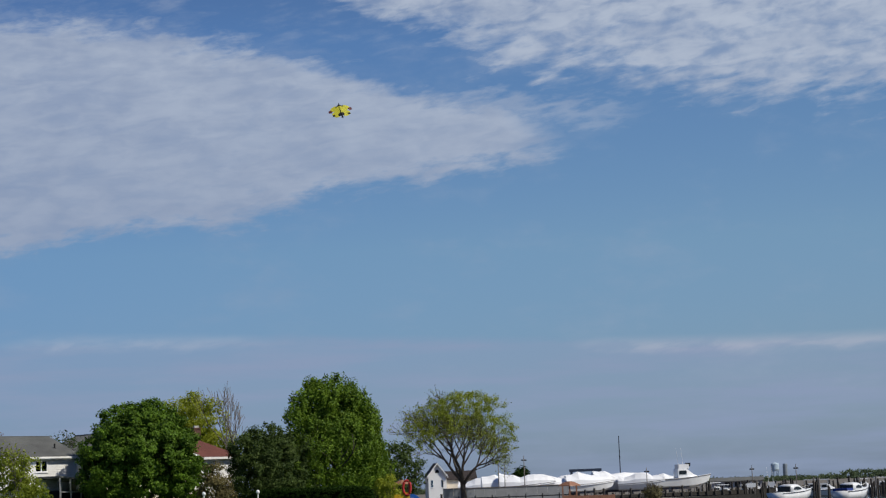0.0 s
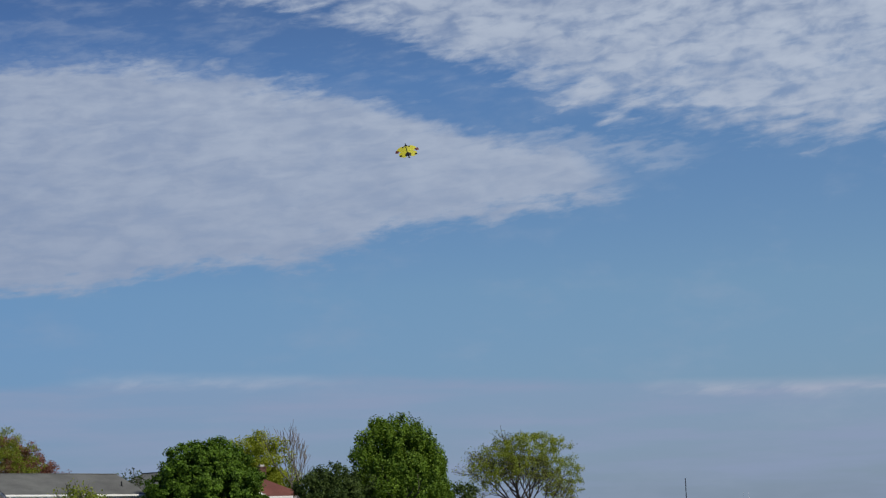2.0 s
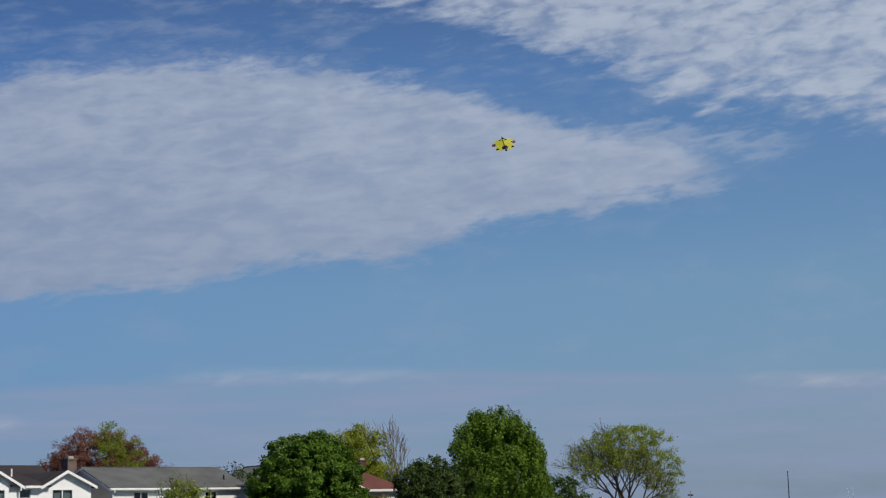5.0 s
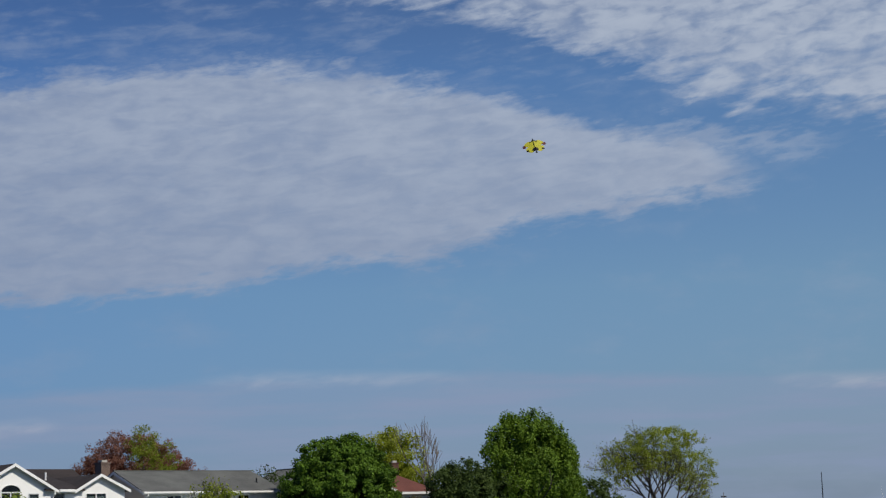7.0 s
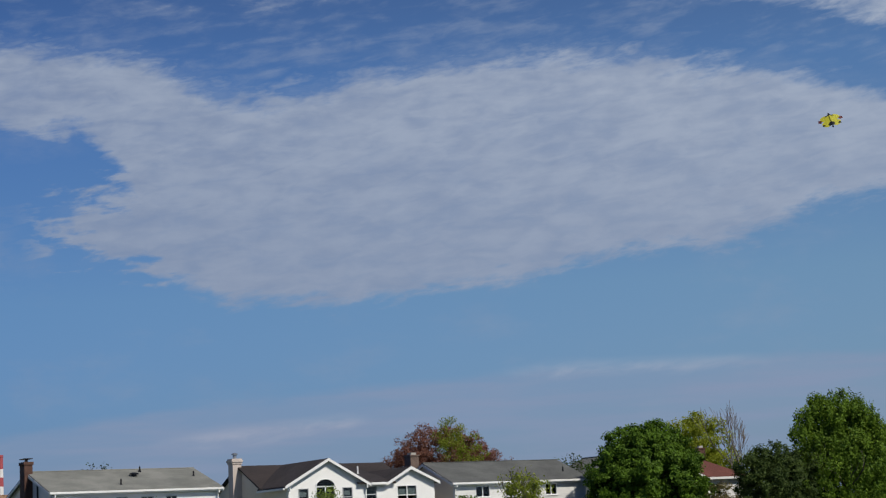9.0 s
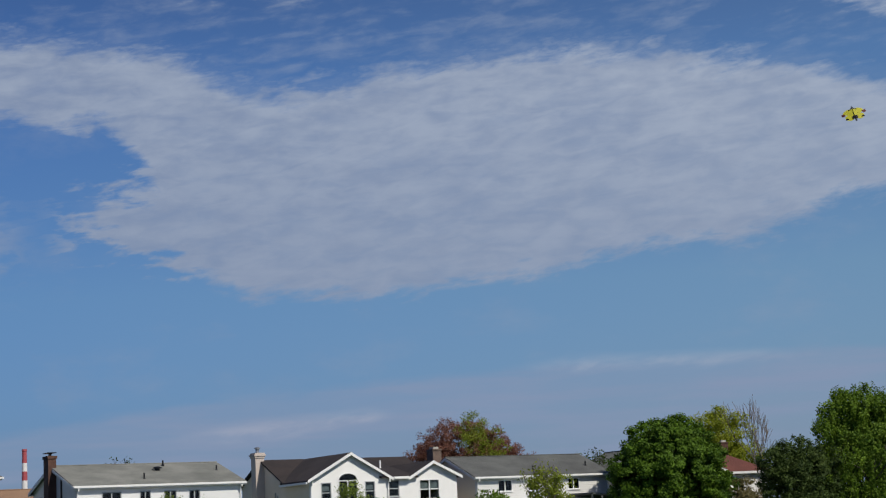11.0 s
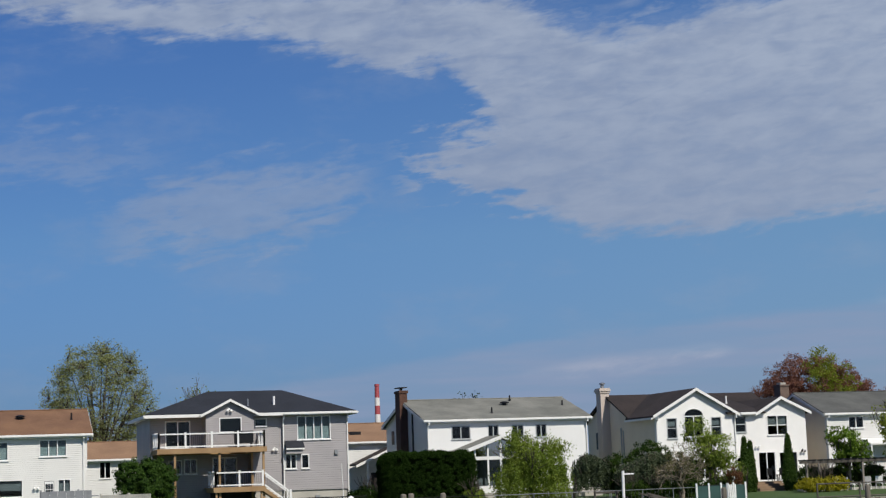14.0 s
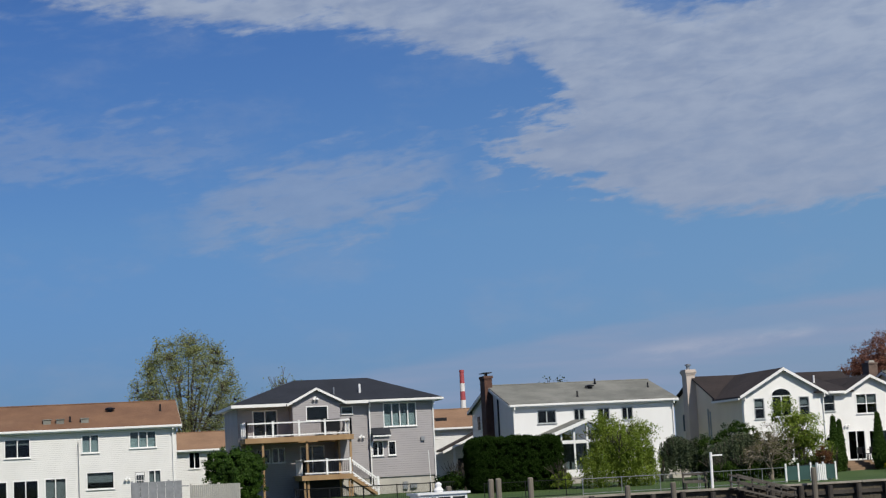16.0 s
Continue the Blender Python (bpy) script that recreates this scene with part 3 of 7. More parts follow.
def shell(parent, x0, x1, y0, y1, z0, z1, mat):
    """Back wall, and floors and a sheet coloured dark as unlit rooms."""
    part("back_wall", B((x0, y1 - 0.2, z0, x1, y1, z1)), mat, parent)
    part("floor", B((x0 + 0.2, y0 + 0.21, z0 + 0.02, x1 - 0.2, y1 - 0.21, z0 + 0.1)), UNLIT, parent)
    part("upper_floor", B((x0 + 0.2, y0 + 0.21, (z0 + z1) / 2 - 0.1, x1 - 0.2, y1 - 0.21, (z0 + z1) / 2 + 0.05)), UNLIT, parent)
    part("dark_room_sheet", B((x0 + 0.2, y0 + 2.6, z0 + 0.11, x1 - 0.2, y0 + 2.7, z1 - 0.1)), UNLIT, parent)


def railing(parent, x0, x1, y0, y1, z, h=0.98, step=1.56, mesh_mat=None):
    """A straight railing from (x0, y0) to (x1, y1): posts with caps, two rails and thin balusters."""
    run = Vector((x1 - x0, y1 - y0, 0))
    n = max(1, round(run.length / step))
    rail = None
    along_x = abs(run.x) > abs(run.y)

    def bar(za, zb, half):
        if along_x:
            return B((x0, y0 - half, za, x1, y0 + half, zb))
        return B((x0 - half, y0, za, x0 + half, y1, zb))
    rail = part("top_rail", bar(z + h - 0.09, z + h, 0.045), VINYL, parent)
    part("bottom_rail", bar(z + 0.08, z + 0.16, 0.035), VINYL, parent)
    for i in range(n + 1):
        p = Vector((x0, y0, 0)) + run * (i / n)
        part("post", B((p.x - 0.06, p.y - 0.06, z, p.x + 0.06, p.y + 0.06, z + h + 0.04), (p.x - 0.075, p.y - 0.075, z + h + 0.04, p.x + 0.075, p.y + 0.075, z + h + 0.08)), VINYL, parent)
    m = int(run.length / 0.13)
    bm = bmesh.new()
    for i in range(1, m):
        p = Vector((x0, y0, 0)) + run * (i / m)
        box(bm, p.x - 0.009, p.y - 0.009, z + 0.16, p.x + 0.009, p.y + 0.009, z + h - 0.09)
    ob = part("balusters", bm, mesh_mat or BLACK, parent)
    ob["kind"] = "stuff"


def door_slider(parent, hole, y=0.0, panes=2, cover=None, part_cover=1.0):
    return window(parent, hole, y, panes, VINYL, cover, part_cover, 0.08, name="sliding_door")


# ---- house with rust-brown roof and white siding ----
def brown_roof_house():
    h = thing("house", pose(9.2, 117, 0), "white sided two storey house with rust brown shingle roof", "house", "houses along the canal")
    x0, x1, d, ze, zr = -19.0, -0.3, 8.6, 5.36, 7.0
    ups = [(-17.2, 3.62, -15.6, 4.78), (-14.6, 3.62, -13.0, 4.78), (-11.22, 3.62, -9.66, 4.76), (-6.27, 3.74, -5.22, 4.85), (-3.15, 3.92, -1.47, 4.93)]
    lows = [(-15.0, 0.10, -13.2, 2.05), (-12.55, 0.10, -11.16, 2.05), (-10.73, 0.10, -9.17, 2.07), (-8.71, 0.10, -7.38, 2.12), (-6.0, 1.34, -4.3, 2.38), (-2.89, 0.28, -2.25, 2.28), (-1.97, 1.5, -1.22, 2.33)]
    front_wall(h, x0, x1, 0.0, ze, ups + lows, SIDE_WHITE)
    side_wall(h, x0 - 0.2, 0, d, 0, ze, zr, SIDE_WHITE)
    side_wall(h, x1, 0, d, 0, ze, zr, SIDE_WHITE)
    shell(h, x0, x1, 0, d, 0, ze, SIDE_WHITE)
    for i, u in enumerate(ups):
        window(h, u, panes=3 if i == 4 else 2, cover=CURTAIN if i > 2 else BLIND, part_cover=1.0 if i > 2 else 0.3)
    for u in lows[:4]:
        door_slider(h, u, cover=BLIND if u[0] > -9 else None)
    window(h, lows[4], panes=1, cover=BLIND, part_cover=0.62)
    w = window(h, lows[6], panes=2, cover=BLIND)
    dr = part("door", B((-2.86, 0.02, 0.29, -2.28, 0.07, 2.25)), VINYL, h, "white back door with a grid of panes")
    for i in range(3):
        for j in range(4):
            part("pane", B((-2.80 + i * 0.165, -0.001, 0.62 + j * 0.38, -2.66 + i * 0.165, 0.018, 0.95 + j * 0.38)), GLASS, dr)
    gable_roof(h, x0 - 0.2, x1 + 0.2, 0, d, ze, zr, ROOF_BROWN)
    k = (zr - ze) / (d / 2)
    for sx in (-8.75, -7.9, -6.3):
        zz = ze + k * 0.75
        part("roof_box", B((sx, 0.55, zz - 0.3, sx + 0.5, 1.05, zz + 0.34), (sx - 0.04, 0.5, zz + 0.34, sx + 0.54, 1.1, zz + 0.40)), ROOF_GREY, h, "grey box roof vent")
    mushroom_vent(h, -4.3, 2.6, ze + k * 2.6 + 0.14)
    vent_pipe(h, -0.95, 2.3, ze + k * 2.3 + 0.14)
    vent_pipe(h, -7.0, 0.9, ze + k * 0.9 + 0.14, 0.35)
    downspout(h, -0.34, 0, ze)
    part("antenna_pole", B((-6.56, -0.1, 0, -6.51, -0.05, 4.4)), GALV, h)
    wall_light(h, -3.4, 1.95)
    return h


# ---- grey hip-roofed house with two decks ----
def grey_deck_house():
    h = thing("house", pose(13.1, 115, 0), "grey sided house with charcoal hip roof and two timber decks", "house", "houses along the canal")
    w, d, ze, zf = 13.2, 9.0, 6.22, 1.12
    up = [(1.05, 4.16, 2.65, 5.92), (6.93, 5.5, 7.65, 5.92), (9.78, 4.52, 11.98, 6.02)]
    low = [(1.42, 2.48, 2.22, 3.34), (2.46, 2.48, 3.24, 3.4), (4.37, 1.52, 5.96, 3.45), (8.92, 2.6, 9.6, 3.48), (10.02, 2.6, 10.46, 3.46)]
    # under the decks the wall stands back
    front_wall(h, 0, 7.2, 3.85, ze, [u for u in up if u[0] < 6.9], SIDE_GREY, y=0.9)
    front_wall(h, 0, 6.75, zf - 1.1, 3.85, low[:3], SIDE_GREY, y=2.2)
    part("porch_ceiling", B((0.2, 0.9, 3.7, 6.75, 2.39, 3.84)), TIMBER, h)
    front_wall(h, 6.75, 8.78, zf, ze, [(6.93, 5.5, 7.65, 5.92)], SIDE_GREY, y=0.05)
    front_wall(h, 8.78, w, zf, ze, [up[2], low[3], low[4]], SIDE_GREY, y=-0.15)
    part("return_wall", B((6.75, 0.25, 0, 6.95, 2.4, ze)), SIDE_GREY, h)
    part("foundation", B((6.8, 0.1, 0, 8.8, 0.3, zf), (8.9, -0.05, 0, w - 0.1, 0.15, zf)), CONCRETE, h, "bare concrete foundation")
    part("end_wall", B((0, 1.1, 0, 0.2, d, ze)), SIDE_GREY, h)
    part("end_wall", B((w - 0.2, 0.05, 0, w, d, ze)), SIDE_GREY, h)
    shell(h, 0.2, w - 0.2, 2.2, d, 0.05, ze, SIDE_GREY)
    # gabled bay on the upper storey
    bay = (4.44, 5.12, 5.83, 6.0)
    front_wall(h, 3.5, 6.7, 4.07, 6.3, [bay], SIDE_GREY, y=-0.72)
    bm = bmesh.new()
    slab(bm, [(3.5, -0.72, 6.3), (6.7, -0.72, 6.3), (5.1, -0.72, 7.08)], (0, 0.2, 0))
    part("gable_wall", bm, SIDE_GREY, h)
    part("bay_side", B((6.5, -0.51, 4.07, 6.7, 0.04, 6.3)), SIDE_GREY, h)
    part("bay_side", B((3.5, -0.51, 4.07, 3.7, 1.1, 6.3)), SIDE_GREY, h)
    window(h, bay, y=-0.72, panes=1)
    door_slider(h, up[0], y=0.9, panes=2)
    window(h, up[1], y=0.05, panes=1, cover=BLIND)
    big = window(h, up[2], y=-0.15, panes=4, cover=CURTAIN)
    for i in range(2):
        window(h, low[i], y=2.2, panes=2)
    door_slider(h, low[2], y=2.2)
    window(h, low[3], y=-0.15, panes=2)
    window(h, low[4], y=-0.15, panes=1)
    # hip roof
    o, rise, yb = 0.55, 7.95, d
    x0, x1, y0, y1 = -o, w + o, -o - 0.1, yb + o
    a, b = (4.4, 4.4, rise), (9.6, 4.4, rise)
    rings = [[(x0, y0, ze), (x1, y0, ze), b, a], [(x1, y1, ze), (x0, y1, ze), a, b], [(x0, y1, ze), (x0, y0, ze), a], [(x1, y0, ze), (x1, y1, ze), b]]
    first = None
    for ring in rings:
        bm = bmesh.new()
        slab(bm, ring, (0, 0, 0.13))
        r = part("roof", bm, ROOF_SLATE, h)
        first = first or r
    part("fascia", B((x0, y0 - 0.03, ze - 0.10, 3.3, y0 - 0.004, ze + 0.1)), TRIM, first)
    part("fascia", B((6.9, y0 - 0.03, ze - 0.10, x1, y0 - 0.004, ze + 0.1)), TRIM, first)
    part("fascia", B((x0 - 0.03, y0, ze - 0.10, x0 - 0.004, y1, ze + 0.1)), TRIM, first)
    part("fascia", B((x1 + 0.004, y0, ze - 0.10, x1 + 0.03, y1, ze + 0.1)), TRIM, first)
    part("gutter", B((8.7, y0 - 0.15, ze - 0.04, x1 + 0.1, y0 - 0.034, ze + 0.08)), TRIM, first)
    part("soffit", B((x0, y0, ze - 0.05, x1, y1, ze - 0.01)), TRIM, first)
    for s, xa in ((1, 3.1), (-1, 7.1)):
        bm = bmesh.new()
        slab(bm, [(xa, -1.05, 6.14), (5.1, -1.05, 7.16), (5.1, 2.4, 7.16), (xa, 2.4, 6.14)], (0, 0, 0.1))
        r = part("bay_roof", bm, ROOF_SLATE, h)
        bm = bmesh.new()
        slab(bm, [(xa, -1.054, 6.08), (5.1, -1.054, 7.10), (5.1, -1.054, 7.27), (xa, -1.054, 6.25)], (0, -0.04, 0))
        part("rake_board", bm, TRIM, r)
    vent_pipe(h, 6.6, 0.9, 6.85, 0.5, 0.05, GALV)
    vent_pipe(h, 8.4, 1.0, 6.75, 0.75, 0.08, VINYL)
    downspout(h, 8.78, 0.1, ze, y=-0.17)
    downspout(h, w - 0.02, 0.1, ze, y=-0.17)
    # small hood over the lower windows
    bm = bmesh.new()
    slab(bm, [(8.85, -0.17, 4.36), (10.1, -0.17, 4.36), (10.1, -0.75, 3.92), (8.85, -0.75, 3.92)], (0, 0, 0.08))
    hood = part("hood", bm, ROOF_SLATE, h, "small shingled hood over the windows")
    part("hood_trim", B((8.85, -0.77, 3.82, 10.1, -0.7, 3.915)), TRIM, hood)
    part("hood_bay", B((8.88, -0.62, 3.55, 10.0, -0.155, 3.84)), SIDE_GREY, h)
    wall_light(h, 8.2, 3.96, 0.05)
    wall_light(h, 5.05, 6.62, -0.72)
    part("meter_box", B((12.25, -0.30, 3.45, 12.5, -0.154, 3.72)), GALV, h)
    part("utility_meter", B((10.9, -0.2, 0.25, 11.2, -0.055, 0.75), (11.4, -0.22, 0.3, 11.85, -0.055, 0.62)), GALV, h)
    # upper deck
    up_deck = part("upper_deck", B((0.15, -2.3, 4.0, 7.2, 0.0, 4.06), (0.3, 0.0, 4.0, 3.4, 0.85, 4.06)), TIMBER, h)
    part("rim_joist", B((0.15, -2.36, 3.72, 7.2, -2.302, 4.05)), TIMBER, up_deck)
    part("rim_joist", B((0.09, -2.36, 3.72, 0.148, 0.8, 4.05)), TIMBER, up_deck)
    part("rim_joist", B((7.202, -2.36, 3.72, 7.26, 0.0, 4.05)), TIMBER, up_deck)
    for i in range(12):
        part("joist", B((0.5 + i * 0.58, -2.29, 3.75, 0.55 + i * 0.58, -0.01, 3.99)), TIMBER, up_deck)
    for px in (1.25, 4.15, 7.05):
        part("deck_post", B((px - 0.07, -2.2, 0, px + 0.07, -2.06, 3.71)), TIMBER, h)
    part("deck_post", B((6.45, -0.9, 0, 6.58, -0.77, 3.71)), TIMBER, h)
    railing(up_deck, 0.22, 7.1, -2.24, -2.24, 4.062, step=1.6)
    railing(up_deck, 0.22, 0.22, -2.24, 0.7, 4.062, step=1.0, mesh_mat=VINYL)
    railing(up_deck, 7.1, 7.1, -2.24, -0.1, 4.062, step=1.0, mesh_mat=VINYL)
    # lower deck and stair
    lo_deck = part("lower_deck", B((3.75, -2.4, 1.42, 7.0, 0.2, 1.48), (3.75, 0.2, 1.42, 6.74, 2.15, 1.48)), TIMBER, h)
    part("rim_joist", B((3.75, -2.46, 1.15, 7.0, -2.402, 1.47)), TIMBER, lo_deck)
    part("rim_joist", B((3.69, -2.46, 1.15, 3.748, 0.8, 1.47)), TIMBER, lo_deck)
    for px in (3.9, 6.85):
        part("deck_post", B((px - 0.06, -2.3, 0, px + 0.06, -2.18, 1.14)), TIMBER, h)
    railing(lo_deck, 3.85, 6.95, -2.32, -2.32, 1.482, step=1.55)
    railing(lo_deck, 3.85, 3.85, -2.32, 0.7, 1.482, step=1.0, mesh_mat=VINYL)
    n = 8
    for i in range(n):
        part("tread", B((7.02 + i * 0.23, -2.4, 1.36 - i * 0.175, 7.30 + i * 0.23, -1.4, 1.41 - i * 0.175)), TIMBER, h)
    for yy in (-2.44, -1.40):
        bm = bmesh.new()
        slab(bm, [(7.0, yy, 1.42), (8.86, yy, 0.02), (8.6, yy, 0.0), (7.0, yy, 1.12)], (0, 0.05, 0))
        part("stringer", bm, TIMBER, h)
        bm = bmesh.new()
        slab(bm, [(7.05, yy, 2.42), (8.72, yy, 1.12), (8.72, yy, 1.0), (7.05, yy, 2.28)], (0, 0.06, 0))
        rail = part("stair_rail", bm, VINYL, h)
        bm = bmesh.new()
        slab(bm, [(7.05, yy, 1.62), (8.72, yy, 0.32), (8.72, yy, 0.2), (7.05, yy, 1.5)], (0, 0.06, 0))
        part("lower_rail", bm, VINYL, rail)
        part("newel_post", B((8.68, yy - 0.03, 0, 8.82, yy + 0.09, 1.2)), VINYL, rail)
        bm = bmesh.new()
        for i in range(12):
            xx = 7.12 + i * 0.132
            zz = 1.5 - (xx - 7.05) * 0.78
            box(bm, xx, yy + 0.02, zz, xx + 0.02, yy + 0.04, zz + 0.82)
        part("balusters", bm, BLACK, rail)["kind"] = "stuff"
    # solid panel, the shade below the lower deck put into its dark colour
    part("under_deck_shade", B((3.8, -0.2, 0, 6.7, -0.15, 1.13)), UNLIT, h)
    return h


# ---- white house with weathered grey roof, brick chimney and sunroom ----
def sunroom_house():
    h = thing("house", pose(32.5, 117, 0), "white sided house with weathered grey roof and glazed sunroom", "house", "houses along the canal")
    w, d, ze, zr = 11.95, 11.6, 5.62, 7.2
    ups = [(1.83, 4.3, 3.12, 5.13), (4.52, 4.3, 5.22, 5.14), (8.09, 4.3, 8.83, 5.11), (6.3, 4.3, 7.1, 5.12)]
    lows = [(8.9, 0.9, 10.2, 2.2), (1.0, 1.0, 2.2, 2.2)]
    front_wall(h, 0, w, 0, ze, ups + lows, SIDE_PLAIN)
    side_wall(h, 0.0, 0.2, d, 0, ze, zr, SIDE_PLAIN, ridge=d / 2)
    side_wall(h, w - 0.2, 0.2, d, 0, ze, zr, SIDE_PLAIN, ridge=d / 2)
    shell(h, 0.2, w - 0.2, 0, d, 0, ze, SIDE_PLAIN)
    for u in ups + lows:
        window(h, u, panes=2, frame=BLIND)
    gable_roof(h, 0, w, 0, d, ze, zr, ROOF_GREY, over=0.3)
    k = (zr - ze) / (d / 2)
    mushroom_vent(h, 6.95, 3.6, ze + k * 3.6 + 0.14)
    vent_pipe(h, 5.2, 1.2, ze + k * 1.2 + 0.14, 0.4)
    vent_pipe(h, 11.3, 3.2, ze + k * 3.2 + 0.14, 0.35)
    vent_pipe(h, 7.8, 4.9, zr, 0.3)
    downspout(h, 0.06, 0, ze)
    downspout(h, w - 0.06, 0, ze)
    # chimney on the end wall
    c = part("chimney", B((-0.58, 5.1, 0, -0.004, 6.4, 7.82), (-0.64, 5.04, 7.82, 0.06, 6.46, 8.02)), BRICK, h, "tall brown brick chimney")
    part("chimney_cap", B((-0.55, 5.1, 8.02, -0.45, 5.2, 8.22), (-0.15, 6.2, 8.02, -0.05, 6.3, 8.22), (-0.62, 5.0, 8.22, 0.0, 6.5, 8.27)), BLACK, c)
    part("flue_pipe", B((-0.09, 3.6, 1.5, -0.004, 3.78, 6.4)), BLACK, h)
    for yy in (7.2, 9.2):
        part("end_window", B((-0.04, yy, 4.2, -0.004, yy + 0.7, 5.2)), BLACK, h)
    # sunroom: steep lean-to gable with glazed front
    sx0, sx1, sy = 0.5, 7.1, -3.4
    ap = (4.35, 4.3)
    bm = bmesh.new()
    slab(bm, [(sx0 - 0.3, sy - 0.3, 2.82), (ap[0], sy - 0.3, ap[1]), (ap[0], -0.004, ap[1]), (sx0 - 0.3, -0.004, 2.82)], (0, 0, 0.1))
    r = part("sunroom_roof", bm, ROOF_GREY, h)
    bm = bmesh.new()
    slab(bm, [(sx1 + 0.3, sy - 0.3, 2.95), (ap[0], sy - 0.3, ap[1]), (ap[0], -0.004, ap[1]), (sx1 + 0.3, -0.004, 2.95)], (0, 0, 0.1))
    part("sunroom_roof", bm, ROOF_GREY, h)
    for xa, za in ((sx0 - 0.3, 2.82), (sx1 + 0.3, 2.95)):
        bm = bmesh.new()
        slab(bm, [(xa, sy - 0.3, za - 0.14), (ap[0], sy - 0.3, ap[1] - 0.14), (ap[0], sy - 0.3, ap[1] + 0.12), (xa, sy - 0.3, za + 0.12)], (0, -0.05, 0))
        part("rake_board", bm, TRIM, r)
    part("sunroom_base", B((sx0, sy, 0.45, sx1, sy + 0.15, 0.95), (sx0, sy, 2.72, sx1, sy + 0.15, 2.95)), TRIM, h)
    part("sunroom_plinth", B((sx0 + 0.02, sy + 0.03, 0, sx1 - 0.02, sy + 0.14, 0.45)), CONCRETE, h)
    for i in range(8):
        xx = sx0 + i * (sx1 - sx0 - 0.12) / 7
        top = min(2.82 + (xx + 0.3 - sx0) * 0.355, ap[1] - (xx - ap[0]) * 0.44) if xx > ap[0] else 2.82 + (xx + 0.3 - sx0) * 0.355
        part("mullion", B((xx, sy - 0.02, 0.95, xx + 0.12, sy + 0.149, min(top, 4.2) - 0.05)), TRIM, h)
        if i < 7:
            nx = xx + (sx1 - sx0 - 0.12) / 7
            p = part("pane", B((xx + 0.125, sy + 0.06, 0.95, nx - 0.005, sy + 0.075, 2.72)), GLASS, h)
            p.visible_shadow = False
            t0 = min(2.72 + (xx + 0.3 - sx0) * 0.355, ap[1] - max(0, xx - ap[0]) * 0.44) - 0.06
            t1 = min(2.72 + (nx + 0.3 - sx0) * 0.355, ap[1] - max(0, nx - ap[0]) * 0.44) - 0.06
            bm = bmesh.new()
            slab(bm, [(xx + 0.125, sy + 0.06, 2.955), (nx - 0.005, sy + 0.06, 2.955), (nx - 0.005, sy + 0.06, max(2.97, t1)), (xx + 0.125, sy + 0.06, max(2.97, t0))], (0, 0.015, 0))
            p = part("gable_pane", bm, SKY_GLASS, h)
            p.visible_shadow = False
    for xx in (sx0, sx1 - 0.1):
        part("sunroom_side", B((xx, sy + 0.16, 0.0, xx + 0.1, -0.004, 2.8)), SIDE_PLAIN, h)
    part("sunroom_blind", B((sx0 + 0.2, -1.2, 0.5, sx1 - 0.2, -1.15, 2.9)), BLIND, h)
    part("porch_step", B((10.3, -2.2, 0, 12.0, -0.004, 0.55), (10.5, -2.9, 0, 11.8, -2.21, 0.3)), CONCRETE, h)
    return h


